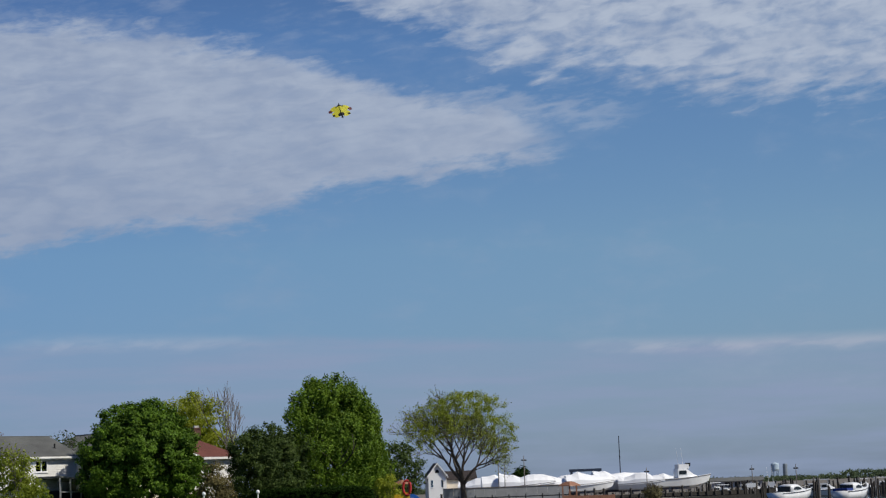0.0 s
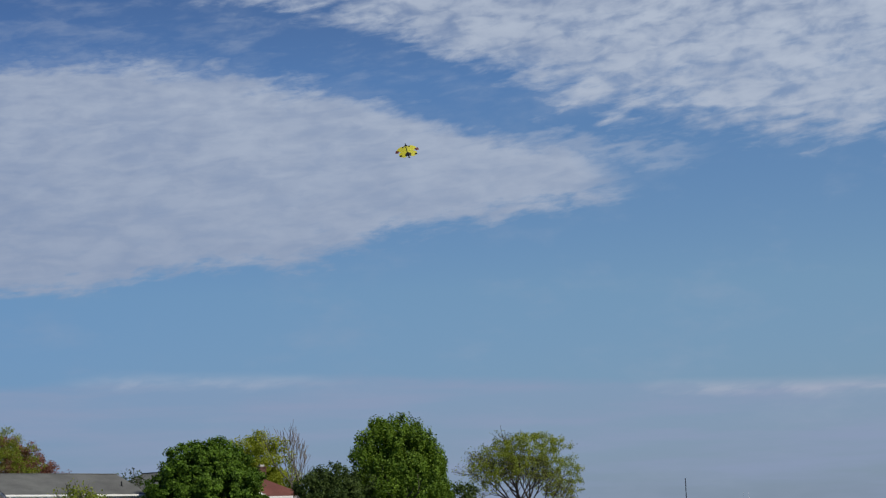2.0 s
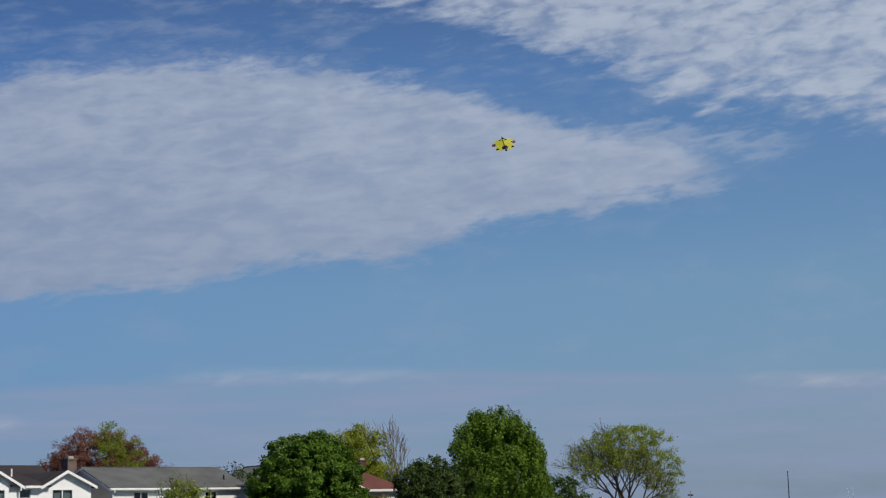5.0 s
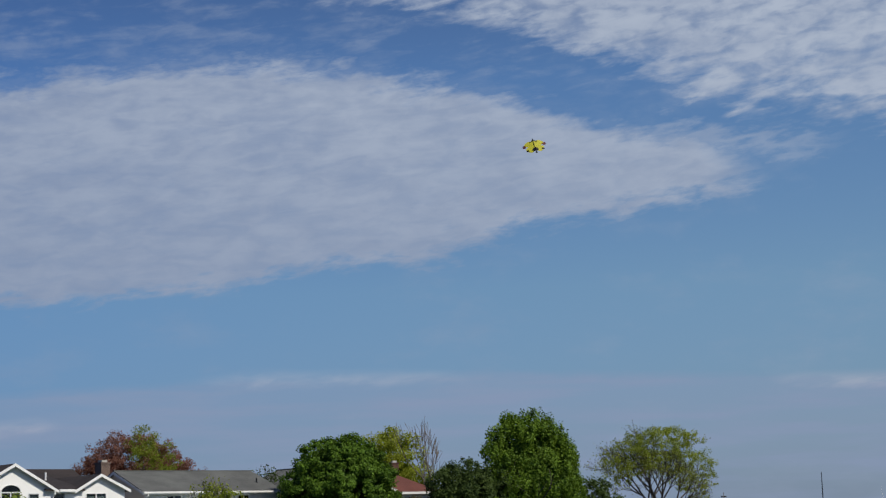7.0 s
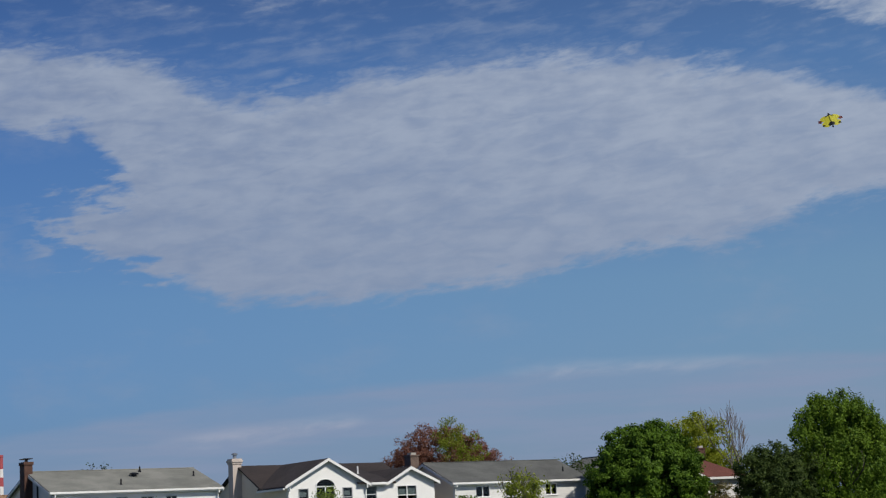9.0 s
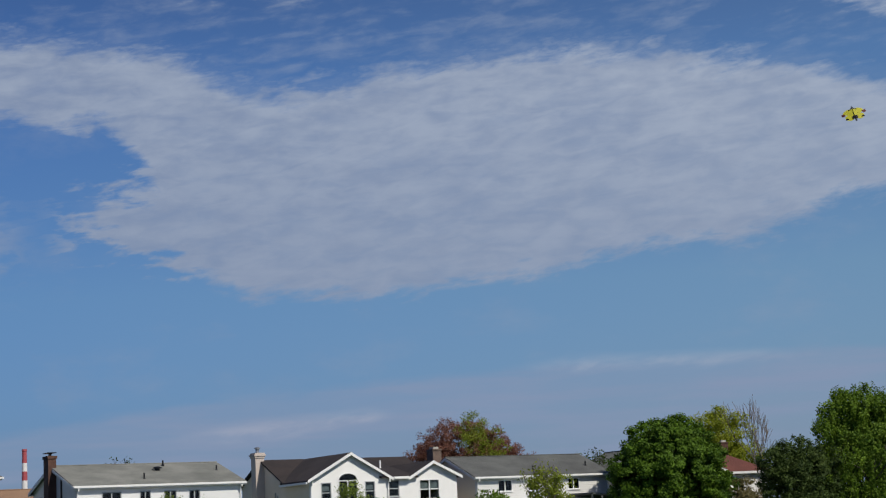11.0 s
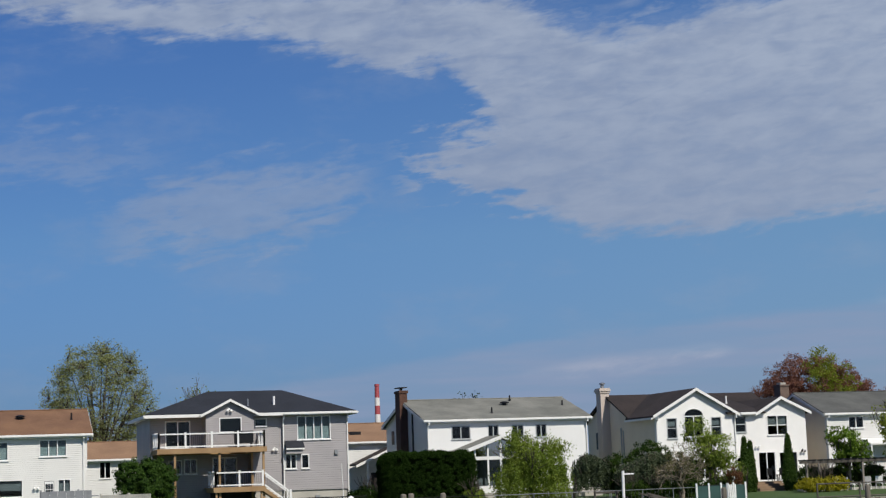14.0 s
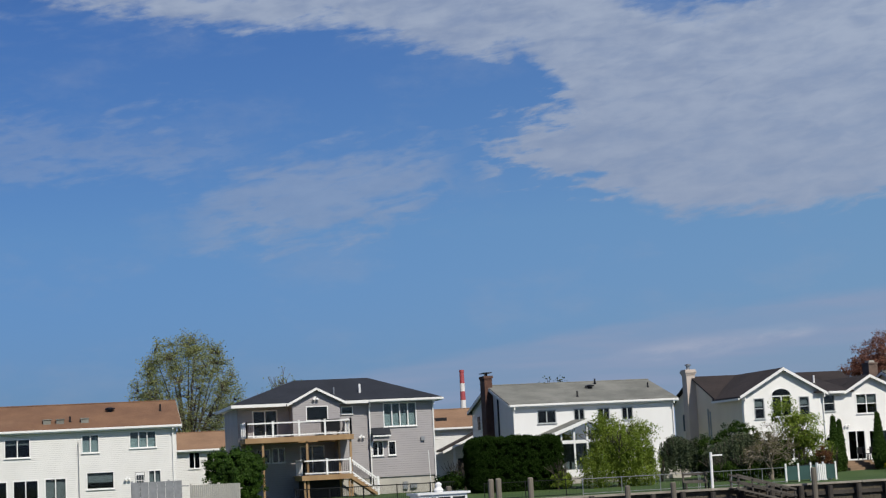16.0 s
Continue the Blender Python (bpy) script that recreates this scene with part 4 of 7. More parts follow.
# ---- cream house with two front gables ----
def twin_gable_house():
    h = thing("house", pose(49.8, 117, 0), "cream stucco house with dark brown roof and twin front gables", "house", "houses along the canal")
    w, ze = 12.1, 5.65
    flat = 5.60
    holes = [(0.91, 3.91, 1.62, 5.3), (4.45, 3.97, 5.16, 5.31), (6.34, 4.22, 7.16, 5.3), (8.95, 3.95, 10.55, 5.32), (8.08, 0.6, 9.42, 2.66), (9.78, 0.6, 11.24, 2.62),
             (2.31, 4.0, 3.74, 5.42), (6.2, 0.9, 7.4, 2.3), (1.0, 0.9, 4.6, 2.3)]
    front_wall(h, 0, w, 0, flat, holes, SIDE_CREAM)
    for x0, x1, xa, za in ((0, 6.3, 3.2, 7.38), (8.2, 12.1, 10.0, 6.62)):
        bm = bmesh.new()
        slab(bm, [(x0, 0, flat), (x1, 0, flat), (xa, 0, za)], (0, 0.2, 0))
        part("gable_wall", bm, SIDE_CREAM, h)
        for xe in (x0 - 0.32, x1 + 0.32):
            sgn = 1 if xe < xa else -1
            k = (za - flat) / (abs(xa - (x0 if sgn > 0 else x1)))
            zed = flat - 0.32 * k
            bm = bmesh.new()
            slab(bm, [(xe, -0.35, zed), (xa, -0.35, za), (xa, 8.5, za), (xe, 5.0 if xe < 0 else 8.5, zed)], (0, 0, 0.13))
            r = part("roof", bm, ROOF_DARK, h)
            bm = bmesh.new()
            slab(bm, [(xe, -0.354, zed - 0.08), (xa, -0.354, za - 0.08), (xa, -0.354, za + 0.14), (xe, -0.354, zed + 0.14)], (0, -0.05, 0))
            part("rake_board", bm, TRIM, r)
    # main roof behind
    bm = bmesh.new()
    slab(bm, [(-0.3, 4.6, 5.5), (w + 0.3, 4.6, 5.5), (w + 0.3, 9.2, 7.42), (-0.3, 9.2, 7.42)], (0, 0, 0.13))
    part("roof", bm, ROOF_DARK, h)
    bm = bmesh.new()
    slab(bm, [(-0.3, 14.2, 5.4), (w + 0.3, 14.2, 5.4), (w + 0.3, 9.2, 7.42), (-0.3, 9.2, 7.42)], (0, 0, 0.13))
    part("roof", bm, ROOF_DARK, h)
    bm = bmesh.new()
    slab(bm, [(5.6, -0.35, 5.52), (8.7, -0.35, 5.52), (8.7, 9.2, 7.38), (5.6, 9.2, 7.38)], (0, 0, 0.12))
    mid = part("roof", bm, ROOF_DARK, h)
    part("fascia", B((6.62, -0.39, 5.40, 7.88, -0.354, 5.63)), TRIM, mid)
    part("gutter", B((6.62, -0.50, 5.46, 7.88, -0.393, 5.60)), TRIM, mid)
    part("side_gutter", B((-0.45, -0.3, 5.28, -0.325, 4.9, 5.42)), TRIM, h)
    # end walls; on the left one the shade is painted in as tan
    bm = bmesh.new()
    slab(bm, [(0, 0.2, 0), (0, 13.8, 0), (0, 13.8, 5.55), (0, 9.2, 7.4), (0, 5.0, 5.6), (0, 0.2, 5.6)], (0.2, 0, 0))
    part("end_wall", bm, SIDE_TAN_AND_SHADE, h, "cream stucco end wall with shade painted in as tan")
    bm = bmesh.new()
    slab(bm, [(w - 0.2, 0.2, 0), (w - 0.2, 13.8, 0), (w - 0.2, 13.8, 5.55), (w - 0.2, 9.2, 7.4), (w - 0.2, 5.0, 5.6), (w - 0.2, 0.2, 5.6)], (0.2, 0, 0))
    part("end_wall", bm, SIDE_CREAM, h)
    shell(h, 0.2, w - 0.2, 0, 13.8, 0, 5.5, SIDE_CREAM)
    for i in (0, 1, 2):
        window(h, holes[i], panes=1, frame=BLIND, rails=True, cover=BLIND, part_cover=0.4)
    window(h, holes[3], panes=2, frame=VINYL, rails=True, cover=BLIND, part_cover=0.5)
    door_slider(h, holes[4])
    door_slider(h, holes[5])
    window(h, holes[7], panes=2)
    window(h, holes[8], panes=4)
    big = window(h, holes[6], panes=2, frame=VINYL)
    # round-headed light over the large window
    bm = bmesh.new()
    arc = [(3.025 + 0.72 * math.cos(t), 0.0, 5.50 + 0.46 * math.sin(t)) for t in [math.pi * i / 14 for i in range(15)]]
    slab(bm, arc, (0, -0.03, 0))
    arch = part("arched_light", bm, GLASS, h, "round headed window light")
    bm = bmesh.new()
    slab(bm, [(p[0], -0.002, p[2]) for p in arc], (0, -0.012, 0))
    # dark backing painted as an unlit room; the wall has no opening here
    part("arch_backing", bm, UNLIT, arch)
    bm = bmesh.new()
    tube(bm, [(3.025 + 0.76 * math.cos(t), -0.03, 5.50 + 0.50 * math.sin(t)) for t in [math.pi * i / 14 for i in range(15)]], [0.045] * 15, 6)
    part("arch_frame", bm, VINYL, arch)
    vent_pipe(h, 7.6, 4.0, 6.45, 0.6, 0.07, VINYL)
    downspout(h, 6.28, 0, 5.6)
    downspout(h, 0.05, 0, 5.5)
    wall_light(h, 8.0, 3.2)
    wall_light(h, 11.7, 2.75, mat=BLACK)
    # masonry chimney on the end wall
    bm = B((-0.72, 8.9, 0, -0.004, 9.85, 7.7), (-0.78, 8.84, 7.7, 0.05, 9.91, 7.84), (-0.84, 8.78, 7.84, 0.1, 9.97, 7.98), (-0.78, 8.84, 7.98, 0.05, 9.91, 8.1))
    c = part("chimney", bm, surface("pinkish_stucco", (0.58, 0.50, 0.44), (0.51, 0.44, 0.39), 0.8, 0.5, 30, 0.3), h, "stucco chimney with stepped crown")
    bm = bmesh.new()
    lathe(bm, [(0.14, 8.12), (0.14, 8.4), (0.24, 8.42), (0.24, 8.5), (0.1, 8.56)], 12, -0.36, 9.38)
    part("flue_cap", bm, GALV, c)
    part("end_window", B((-0.04, 11.4, 3.4, -0.004, 12.0, 4.7)), BLACK, h)
    part("side_pipe", B((-0.09, 6.6, 2.2, -0.004, 6.68, 4.9), (-0.09, 6.2, 2.2, -0.004, 6.26, 4.7)), BLIND, h)
    # patio with brick steps
    part("patio", B((4.6, -4.6, 0, 12.6, -0.004, 0.55)), CONCRETE, h)
    for i in range(4):
        part("step", B((5.0, -5.0 - i * 0.4, -0.2, 7.3, -4.604 - i * 0.4, 0.55 - i * 0.15)), PATIO, h)
    return h


# ---- white house with smoke-grey roof and glazed porch ----
def porch_house():
    h = thing("house", pose(63.6, 117, 0), "white sided house with smoke grey roof and glazed porch", "house", "houses along the canal")
    w, d, ze, zr = 11.9, 9.0, 5.42, 7.05
    holes = [(1.9, 4.3, 3.1, 5.08), (4.6, 4.3, 5.5, 5.08), (8.2, 4.3, 9.2, 5.08), (1.2, 0.6, 2.6, 2.5), (5.0, 0.9, 6.6, 2.3)]
    front_wall(h, 0, w, 0, ze, holes, SIDE_WHITE)
    # left end wall: its shade is put into the tan colour
    side_wall(h, 0, 0.2, d, 0, ze, zr, SIDE_TAN_AND_SHADE, ridge=d / 2, label="end wall with shade painted in as tan")
    side_wall(h, w - 0.2, 0.2, d, 0, ze, zr, SIDE_WHITE, ridge=d / 2)
    shell(h, 0.2, w - 0.2, 0, d, 0, ze, SIDE_WHITE)
    for u in holes:
        window(h, u, panes=2)
    gable_roof(h, 0, w, 0, d, ze, zr, ROOF_SMOKE, over=0.3)
    c = part("chimney", B((-0.75, 5.6, 0, -0.004, 6.7, 7.8), (-0.8, 5.55, 7.8, 0.05, 6.75, 7.92)), surface("grey_brown_brick", (0.17, 0.12, 0.095), (0.12, 0.085, 0.07), 0.9, 2.0, 14, 0.5, courses=0.075), h, "grey brown brick chimney")
    part("chimney_cap", B((-0.6, 5.8, 7.92, -0.15, 6.5, 8.1)), CONCRETE, c)
    k = (zr - ze) / (d / 2)
    vent_pipe(h, 10.9, 1.6, ze + k * 1.6 + 0.14, 0.35)
    vent_pipe(h, 5.6, 0.9, ze + k * 0.9 + 0.14, 0.3)
    downspout(h, 0.06, 0, ze)
    downspout(h, w - 0.06, 0, ze)
    # pent roof over the ground floor and the glazed porch
    bm = bmesh.new()
    slab(bm, [(2.9, -1.3, 2.95), (8.6, -1.3, 2.95), (8.6, -0.004, 3.35), (2.9, -0.004, 3.35)], (0, 0, 0.1))
    part("pent_roof", bm, TRIM, h)
    for xx in (3.0, 5.7, 8.4):
        part("porch_post", B((xx - 0.05, -1.25, 0, xx + 0.05, -1.15, 2.94)), TRIM, h)
    px0, px1, py = 8.4, 13.9, -3.2
    bm = bmesh.new()
    slab(bm, [(px0 - 0.2, py - 0.3, 3.75), (px1 + 0.3, py - 0.3, 3.05), (px1 + 0.3, -0.004, 3.05), (px0 - 0.2, -0.004, 3.75)], (0, 0, 0.12))
    pr = part("glass_porch_roof", bm, ROOF_SMOKE, h)
    for i in range(7):
        xx = px0 + i * (px1 - px0) / 6
        top = 3.72 - (xx - px0) * 0.125
        part("porch_frame", B((xx - 0.05, py, 0, xx + 0.05, py + 0.1, top)), GALV, h)
        if i < 6:
            nx = xx + (px1 - px0) / 6
            p = part("porch_pane", B((xx + 0.055, py + 0.04, 0.35, nx - 0.055, py + 0.055, 2.6)), GLASS, h)
            p.visible_shadow = False
            part("porch_rail", B((xx + 0.052, py + 0.01, 0.2, nx - 0.052, py + 0.09, 0.349), (xx + 0.052, py + 0.01, 2.601, nx - 0.052, py + 0.09, 2.7)), GALV, h)
    # dark sheet painted as the unlit inside of the porch
    part("porch_dark_sheet", B((px0 + 0.1, -1.0, 0.1, px1 - 0.1, -0.95, 2.8)), UNLIT, h)
    # side stair against the end wall
    for i in range(7):
        part("step", B((-2.2, 1.2 + i * 0.28, 0, -1.0, 1.48 + i * 0.28, 0.3 + i * 0.19)), PATIO, h)
    return h


brown_roof_house()
grey_deck_house()
sunroom_house()
twin_gable_house()
porch_house()

# ---- trees and shrubs ----
def leaf_cloud(centres, spread, per, size, seed, flat=0.75, droop=0.0, face=0.0):
    """One mesh of many small leaves gathered round the clump centres; each leaf is a bent four-sided blade of its own."""
    rng = np.random.default_rng(seed)
    c = np.asarray(centres, float)
    n = len(c) * per
    off = rng.normal(size=(n, 3))
    off /= np.linalg.norm(off, axis=1)[:, None] + 1e-9
    off *= (rng.random(n) ** 0.45)[:, None]
    sp = np.repeat(np.asarray(spread, float) * np.ones(len(c)), per)
    pos = np.repeat(c, per, 0) + off * sp[:, None] * np.array([1, 1, flat])
    if droop:
        pos[:, 2] -= droop * rng.random(n) ** 2
    along = rng.normal(size=(n, 3)) + off * 0.8
    along[:, 2] -= 0.35 + droop
    along /= np.linalg.norm(along, axis=1)[:, None]
    side = np.cross(along, rng.normal(size=(n, 3)))
    side /= np.linalg.norm(side, axis=1)[:, None] + 1e-9
    up = np.cross(along, side)
    if face:
        # blades turn their faces outwards from their clump and from the crown
        mid = c.mean(0)
        out = (pos - mid) / (np.abs(c - mid).max(0) + 1e-6)
        out /= np.linalg.norm(out, axis=1)[:, None] + 1e-9
        up = off * face + out * face * 0.75 + rng.normal(size=(n, 3)) * 0.45
        up /= np.linalg.norm(up, axis=1)[:, None] + 1e-9
        side = np.cross(up, along)
        side /= np.linalg.norm(side, axis=1)[:, None] + 1e-9
        along = np.cross(side, up)
    s = size * rng.uniform(0.6, 1.35, n)[:, None]
    tri = np.stack([pos, pos + along * s * 0.5 + side * s * 0.34, pos + along * s + up * s * 0.12, pos + along * s * 0.5 - side * s * 0.34], 1)
    mesh = bpy.data.meshes.new("crown")
    mesh.vertices.add(4 * n)
    mesh.vertices.foreach_set("co", tri.reshape(-1))
    mesh.loops.add(4 * n)
    mesh.loops.foreach_set("vertex_index", np.arange(4 * n, dtype=np.int32))
    mesh.polygons.add(n)
    mesh.polygons.foreach_set("loop_start", np.arange(0, 4 * n, 4, dtype=np.int32))
    mesh.polygons.foreach_set("loop_total", np.full(n, 4, dtype=np.int32))
    mesh.update(calc_edges=True)
    return mesh


def crown_points(lobes, count, seed, hollow=0.55):
    """Clump centres on and under the skin of several overlapping lobes (x, y, z, rx, ry, rz)."""
    rng = np.random.default_rng(seed)
    lob = np.asarray(lobes, float)
    weight = (lob[:, 3] * lob[:, 4] * lob[:, 5]) ** 0.67
    pick = rng.choice(len(lob), count, p=weight / weight.sum())
    d = rng.normal(size=(count, 3))
    d /= np.linalg.norm(d, axis=1)[:, None]
    r = hollow + (1 - hollow) * rng.random(count) ** 0.6
    r *= rng.uniform(0.86, 1.1, count)
    return lob[pick, :3] + d * r[:, None] * lob[pick, 3:]


def branch(bm, rng, start, way, length, radius, depth, tips, spread=0.55, lift=0.12, split=3):
    """A limb that bends, tapers and forks."""
    pts, rad = [Vector(start)], [radius]
    d = Vector(way).normalized()
    n = 4
    for i in range(n):
        d = (d + Vector(rng.normal(0, 0.10, 3)) + Vector((0, 0, lift * 0.4))).normalized()
        pts.append(pts[-1] + d * length / n)
        rad.append(max(0.018, radius * (1 - 0.38 * (i + 1) / n)))
    tube(bm, pts, rad, 7 if depth > 2 else (5 if depth > 1 else 3))
    if depth <= 1:
        tips.append(tuple(pts[-1]))
        tips.append(tuple(pts[2]))
    if depth == 0:
        return
    for k in range(split):
        turn = d.orthogonal().normalized()
        turn.rotate(Matrix.Rotation(math.tau * (k + rng.uniform(-0.3, 0.3)) / split, 3, d))
        nd = (d + turn * rng.uniform(spread * 0.6, spread * 1.3) + Vector((0, 0, lift))).normalized()
        at = pts[-1] if k < split - 1 else pts[3]
        branch(bm, rng, at, nd, length * rng.uniform(0.6, 0.85), rad[-1] * 0.82, depth - 1, tips, spread, lift, split)


def tree(name, place, label, category, mat, bark=None, trunk_h=2.0, trunk_r=0.22, limb=2.5, depth=3, spread=0.55, lift=0.12, split=3, lobes=(), clumps=250,
         per=70, leaf=0.26, clump_r=0.7, seed=1, hollow=0.55, tip_leaves=0, tip_r=0.6, stems=1, droop=0.0, group="", more=(), flat=0.75, core=0, face=0.8):
    root = thing(name, pose(*place), label, category, group)
    rng = np.random.default_rng(seed)
    bm = bmesh.new()
    tips = []
    for s in range(stems):
        lean = Vector((rng.normal(0, 0.06 + 0.12 * (stems > 1)), rng.normal(0, 0.06), 1)).normalized()
        base = Vector((rng.normal(0, 0.25) * (stems > 1), rng.normal(0, 0.2) * (stems > 1), -0.15))
        top = base + lean * (trunk_h + 0.15)
        tube(bm, [base, base + lean * 0.35, base.lerp(top, 0.55) + Vector(rng.normal(0, 0.05, 3)), top], [trunk_r * 1.45, trunk_r * 1.05, trunk_r * 0.95, trunk_r * 0.8], 10)
        if depth:
            for k in range(split + 1):
                ang = math.tau * (k + rng.uniform(-0.25, 0.25)) / (split + 1)
                way = Vector((math.cos(ang) * spread, math.sin(ang) * spread, 0.8 + lift)) if k else Vector((0.05, 0.05, 1))
                branch(bm, rng, top - lean * 0.1 * k, way, limb * rng.uniform(0.8, 1.1), trunk_r * 0.55, depth - 1, tips, spread, lift, split)
    part("trunk", bm, bark or BARK, root)
    if clumps and lobes:
        c = crown_points(lobes, clumps, seed, hollow)
        c = c[c[:, 2] > 0.15]
        mesh = leaf_cloud(c, np.random.default_rng(seed + 5).uniform(0.6, 1.15, len(c)) * clump_r, per, leaf, seed + 1, flat=flat, droop=droop, face=face)
        mesh.materials.append(mat)
        ob = new("crown", mesh)
        ob.parent = root
    if core:
        inner = [(x, y, z, rx * 0.72, ry * 0.72, rz * 0.72) for x, y, z, rx, ry, rz in lobes]
        c = crown_points(inner, core, seed + 3, 0.5)
        mesh = leaf_cloud(c[c[:, 2] > 0.15], 0.9, 60, leaf * 1.5, seed + 4)
        mesh.materials.append(mat)
        new("crown", mesh).parent = root
    if tip_leaves and tips:
        mesh = leaf_cloud(tips, tip_r, tip_leaves, leaf, seed + 2, droop=droop)
        mesh.materials.append(mat)
        ob = new("crown", mesh)
        ob.parent = root
    for lobes2, clumps2, mat2 in more:
        c = crown_points(lobes2, clumps2, seed + 9, 0.3)
        mesh = leaf_cloud(c, clump_r, per, leaf, seed + 11)
        mesh.materials.append(mat2)
        ob = new("crown", mesh)
        ob.parent = root
    return root


LEAF_MAPLE = leafage("maple_leaves", (0.014, 0.038, 0.004), (0.120, 0.215, 0.017), 0.17, 0.9)
LEAF_BRIGHT = leafage("bright_spring_leaves", (0.022, 0.058, 0.006), (0.172, 0.272, 0.025), 0.25)
LEAF_DULL = leafage("dull_green_leaves", (0.016, 0.034, 0.008), (0.080, 0.118, 0.026), 0.2)
LEAF_YELLOW = leafage("young_yellow_leaves", (0.17, 0.20, 0.020), (0.36, 0.40, 0.042), 0.5)
LEAF_OLIVE = leafage("olive_spring_leaves", (0.115, 0.162, 0.018), (0.30, 0.345, 0.045), 0.45)
LEAF_RED = leafage("copper_red_leaves", (0.140, 0.060, 0.042), (0.31, 0.150, 0.105), 0.45)
LEAF_HEDGE = leafage("hedge_leaves", (0.007, 0.017, 0.003), (0.024, 0.050, 0.008), 0.08, 0.25, 0.02)
LEAF_WEEP = leafage("weeping_spring_leaves", (0.060, 0.105, 0.012), (0.25, 0.32, 0.048), 0.3)
LEAF_CEDAR = leafage("weeping_cedar_needles", (0.030, 0.048, 0.026), (0.110, 0.138, 0.075), 0.2)

# behind and beside the houses
tree("tree", heading(10.0, 137), "round dense dark green maple in full leaf", "tree", LEAF_MAPLE, trunk_h=2.0, trunk_r=0.28, depth=2, seed=3,
     lobes=[(-0.5, 0, 4.6, 5.0, 4.4, 3.7), (-0.8, 0, 6.8, 3.3, 3.2, 2.5), (1.2, 0, 6.0, 2.9, 3.2, 2.8), (0.5, 0, 7.7, 2.3, 2.2, 1.7), (-3.0, 0, 3.9, 2.5, 2.6, 2.6), (-2.8, 0, 5.3, 2.0, 2.4, 1.8), (3.0, -0.5, 3.6, 2.3, 2.4, 2.6)],
     clumps=760, per=110, leaf=0.2, clump_r=0.5, hollow=0.86, flat=0.7, core=300)
tree("tree", heading(3.9, 150), "tall bright green broadleaf tree", "tree", LEAF_BRIGHT, trunk_h=2.2, trunk_r=0.3, depth=3, limb=2.6, seed=8,
     lobes=[(0.1, 0, 9.1, 2.5, 2.6, 3.0), (-1.7, 0, 8.7, 1.8, 2.0, 2.7), (1.9, 0, 7.2, 2.7, 2.8, 3.3), (-1.2, 0, 6.4, 2.6, 2.6, 2.6), (0.3, 0, 4.2, 5.0, 4.4, 3.6), (3.6, 0, 3.6, 2.8, 2.6, 3.2), (-2.8, 0, 3.4, 3.0, 2.6, 3.0), (-3.4, 0, 7.8, 1.2, 1.3, 1.5), (-4.3, 0, 6.2, 0.9, 1.0, 1.2), (-3.5, 0, 9.3, 0.6, 0.7, 1.3), (-4.5, 0, 8.3, 0.45, 0.6, 0.9), (0.4, 0, 9.9, 1.6, 2.0, 2.0), (2.2, 0, 8.9, 1.5, 1.8, 2.0), (-1.7, 0, 10.0, 1.0, 1.5, 1.9), (3.0, 0, 6.0, 2.2, 2.2, 3.0), (3.6, 0, 7.2, 1.5, 1.8, 2.2), (1.0, -0.5, 7.8, 3.2, 2.8, 3.6)],
     clumps=1150, per=64, leaf=0.18, clump_r=0.32, hollow=0.8, flat=2.2, core=320)
tree("tree", heading(6.05, 146), "broad dull green tree with drooping boughs", "tree", LEAF_DULL, trunk_h=1.2, trunk_r=0.25, depth=2, seed=12,
     lobes=[(0, 0, 3.6, 3.6, 3.2, 3.2), (2.0, 0, 3.0, 3.0, 2.6, 2.6), (-1.6, 0, 5.6, 1.9, 2.2, 1.7), (0.3, 0, 6.3, 2.0, 2.0, 1.6), (2.6, 0, 5.0, 2.0, 2.2, 2.2), (4.2, 0, 4.0, 1.8, 2.0, 2.6)], clumps=900, per=60, leaf=0.17, clump_r=0.42, droop=0.35, hollow=0.7, core=150)
tree("tree", heading(8.2, 172), "yellow green tree in young leaf", "tree", LEAF_YELLOW, bark=BARK_PALE, trunk_h=2.6, trunk_r=0.22, depth=4, limb=2.6, spread=0.5, seed=17,
     lobes=[(-0.6, 0, 10.0, 3.3, 3.0, 2.6), (1.2, 0, 7.0, 2.4, 3.0, 2.6), (-1.0, 0, 7.4, 2.6, 2.6, 3.0)], clumps=270, per=80, leaf=0.2, clump_r=0.7, hollow=0.25, tip_leaves=4, tip_r=0.7)
tree("tree", heading(7.15, 163), "bare tree with thin upright branches", "tree", LEAF_YELLOW, bark=BARK_PALE, trunk_h=3.6, trunk_r=0.17, depth=4, limb=3.3, spread=0.36, lift=0.16, seed=23, clumps=0)
tree("tree", heading(-0.38, 196), "vase shaped tree with thin olive spring leaves", "tree", LEAF_OLIVE, trunk_h=2.6, trunk_r=0.36, depth=5, limb=3.3, spread=0.62, lift=0.06, split=4, seed=31,
     lobes=[(0.4, 0, 10.2, 6.2, 5.0, 2.4), (-4.8, 0, 8.8, 3.0, 3.4, 1.7), (-5.6, 0, 7.4, 1.8, 2.4, 1.1), (4.6, 0, 8.0, 2.6, 3.4, 2.4), (5.8, 0, 6.2, 1.6, 2.4, 1.6), (1.0, 0, 11.2, 4.6, 3.6, 1.7)], clumps=330, per=56, leaf=0.17, clump_r=0.6, hollow=0.75, tip_leaves=2, tip_r=0.6)
tree("tree", heading(1.9, 175), "low dull green tree behind the playground", "tree", LEAF_DULL, trunk_h=1.4, trunk_r=0.2, depth=2, seed=37,
     lobes=[(0, 0, 3.6, 3.0, 3.0, 3.0), (-2.4, 0, 3.0, 2.4, 2.4, 2.6)], clumps=220, per=60, leaf=0.26, clump_r=0.7)
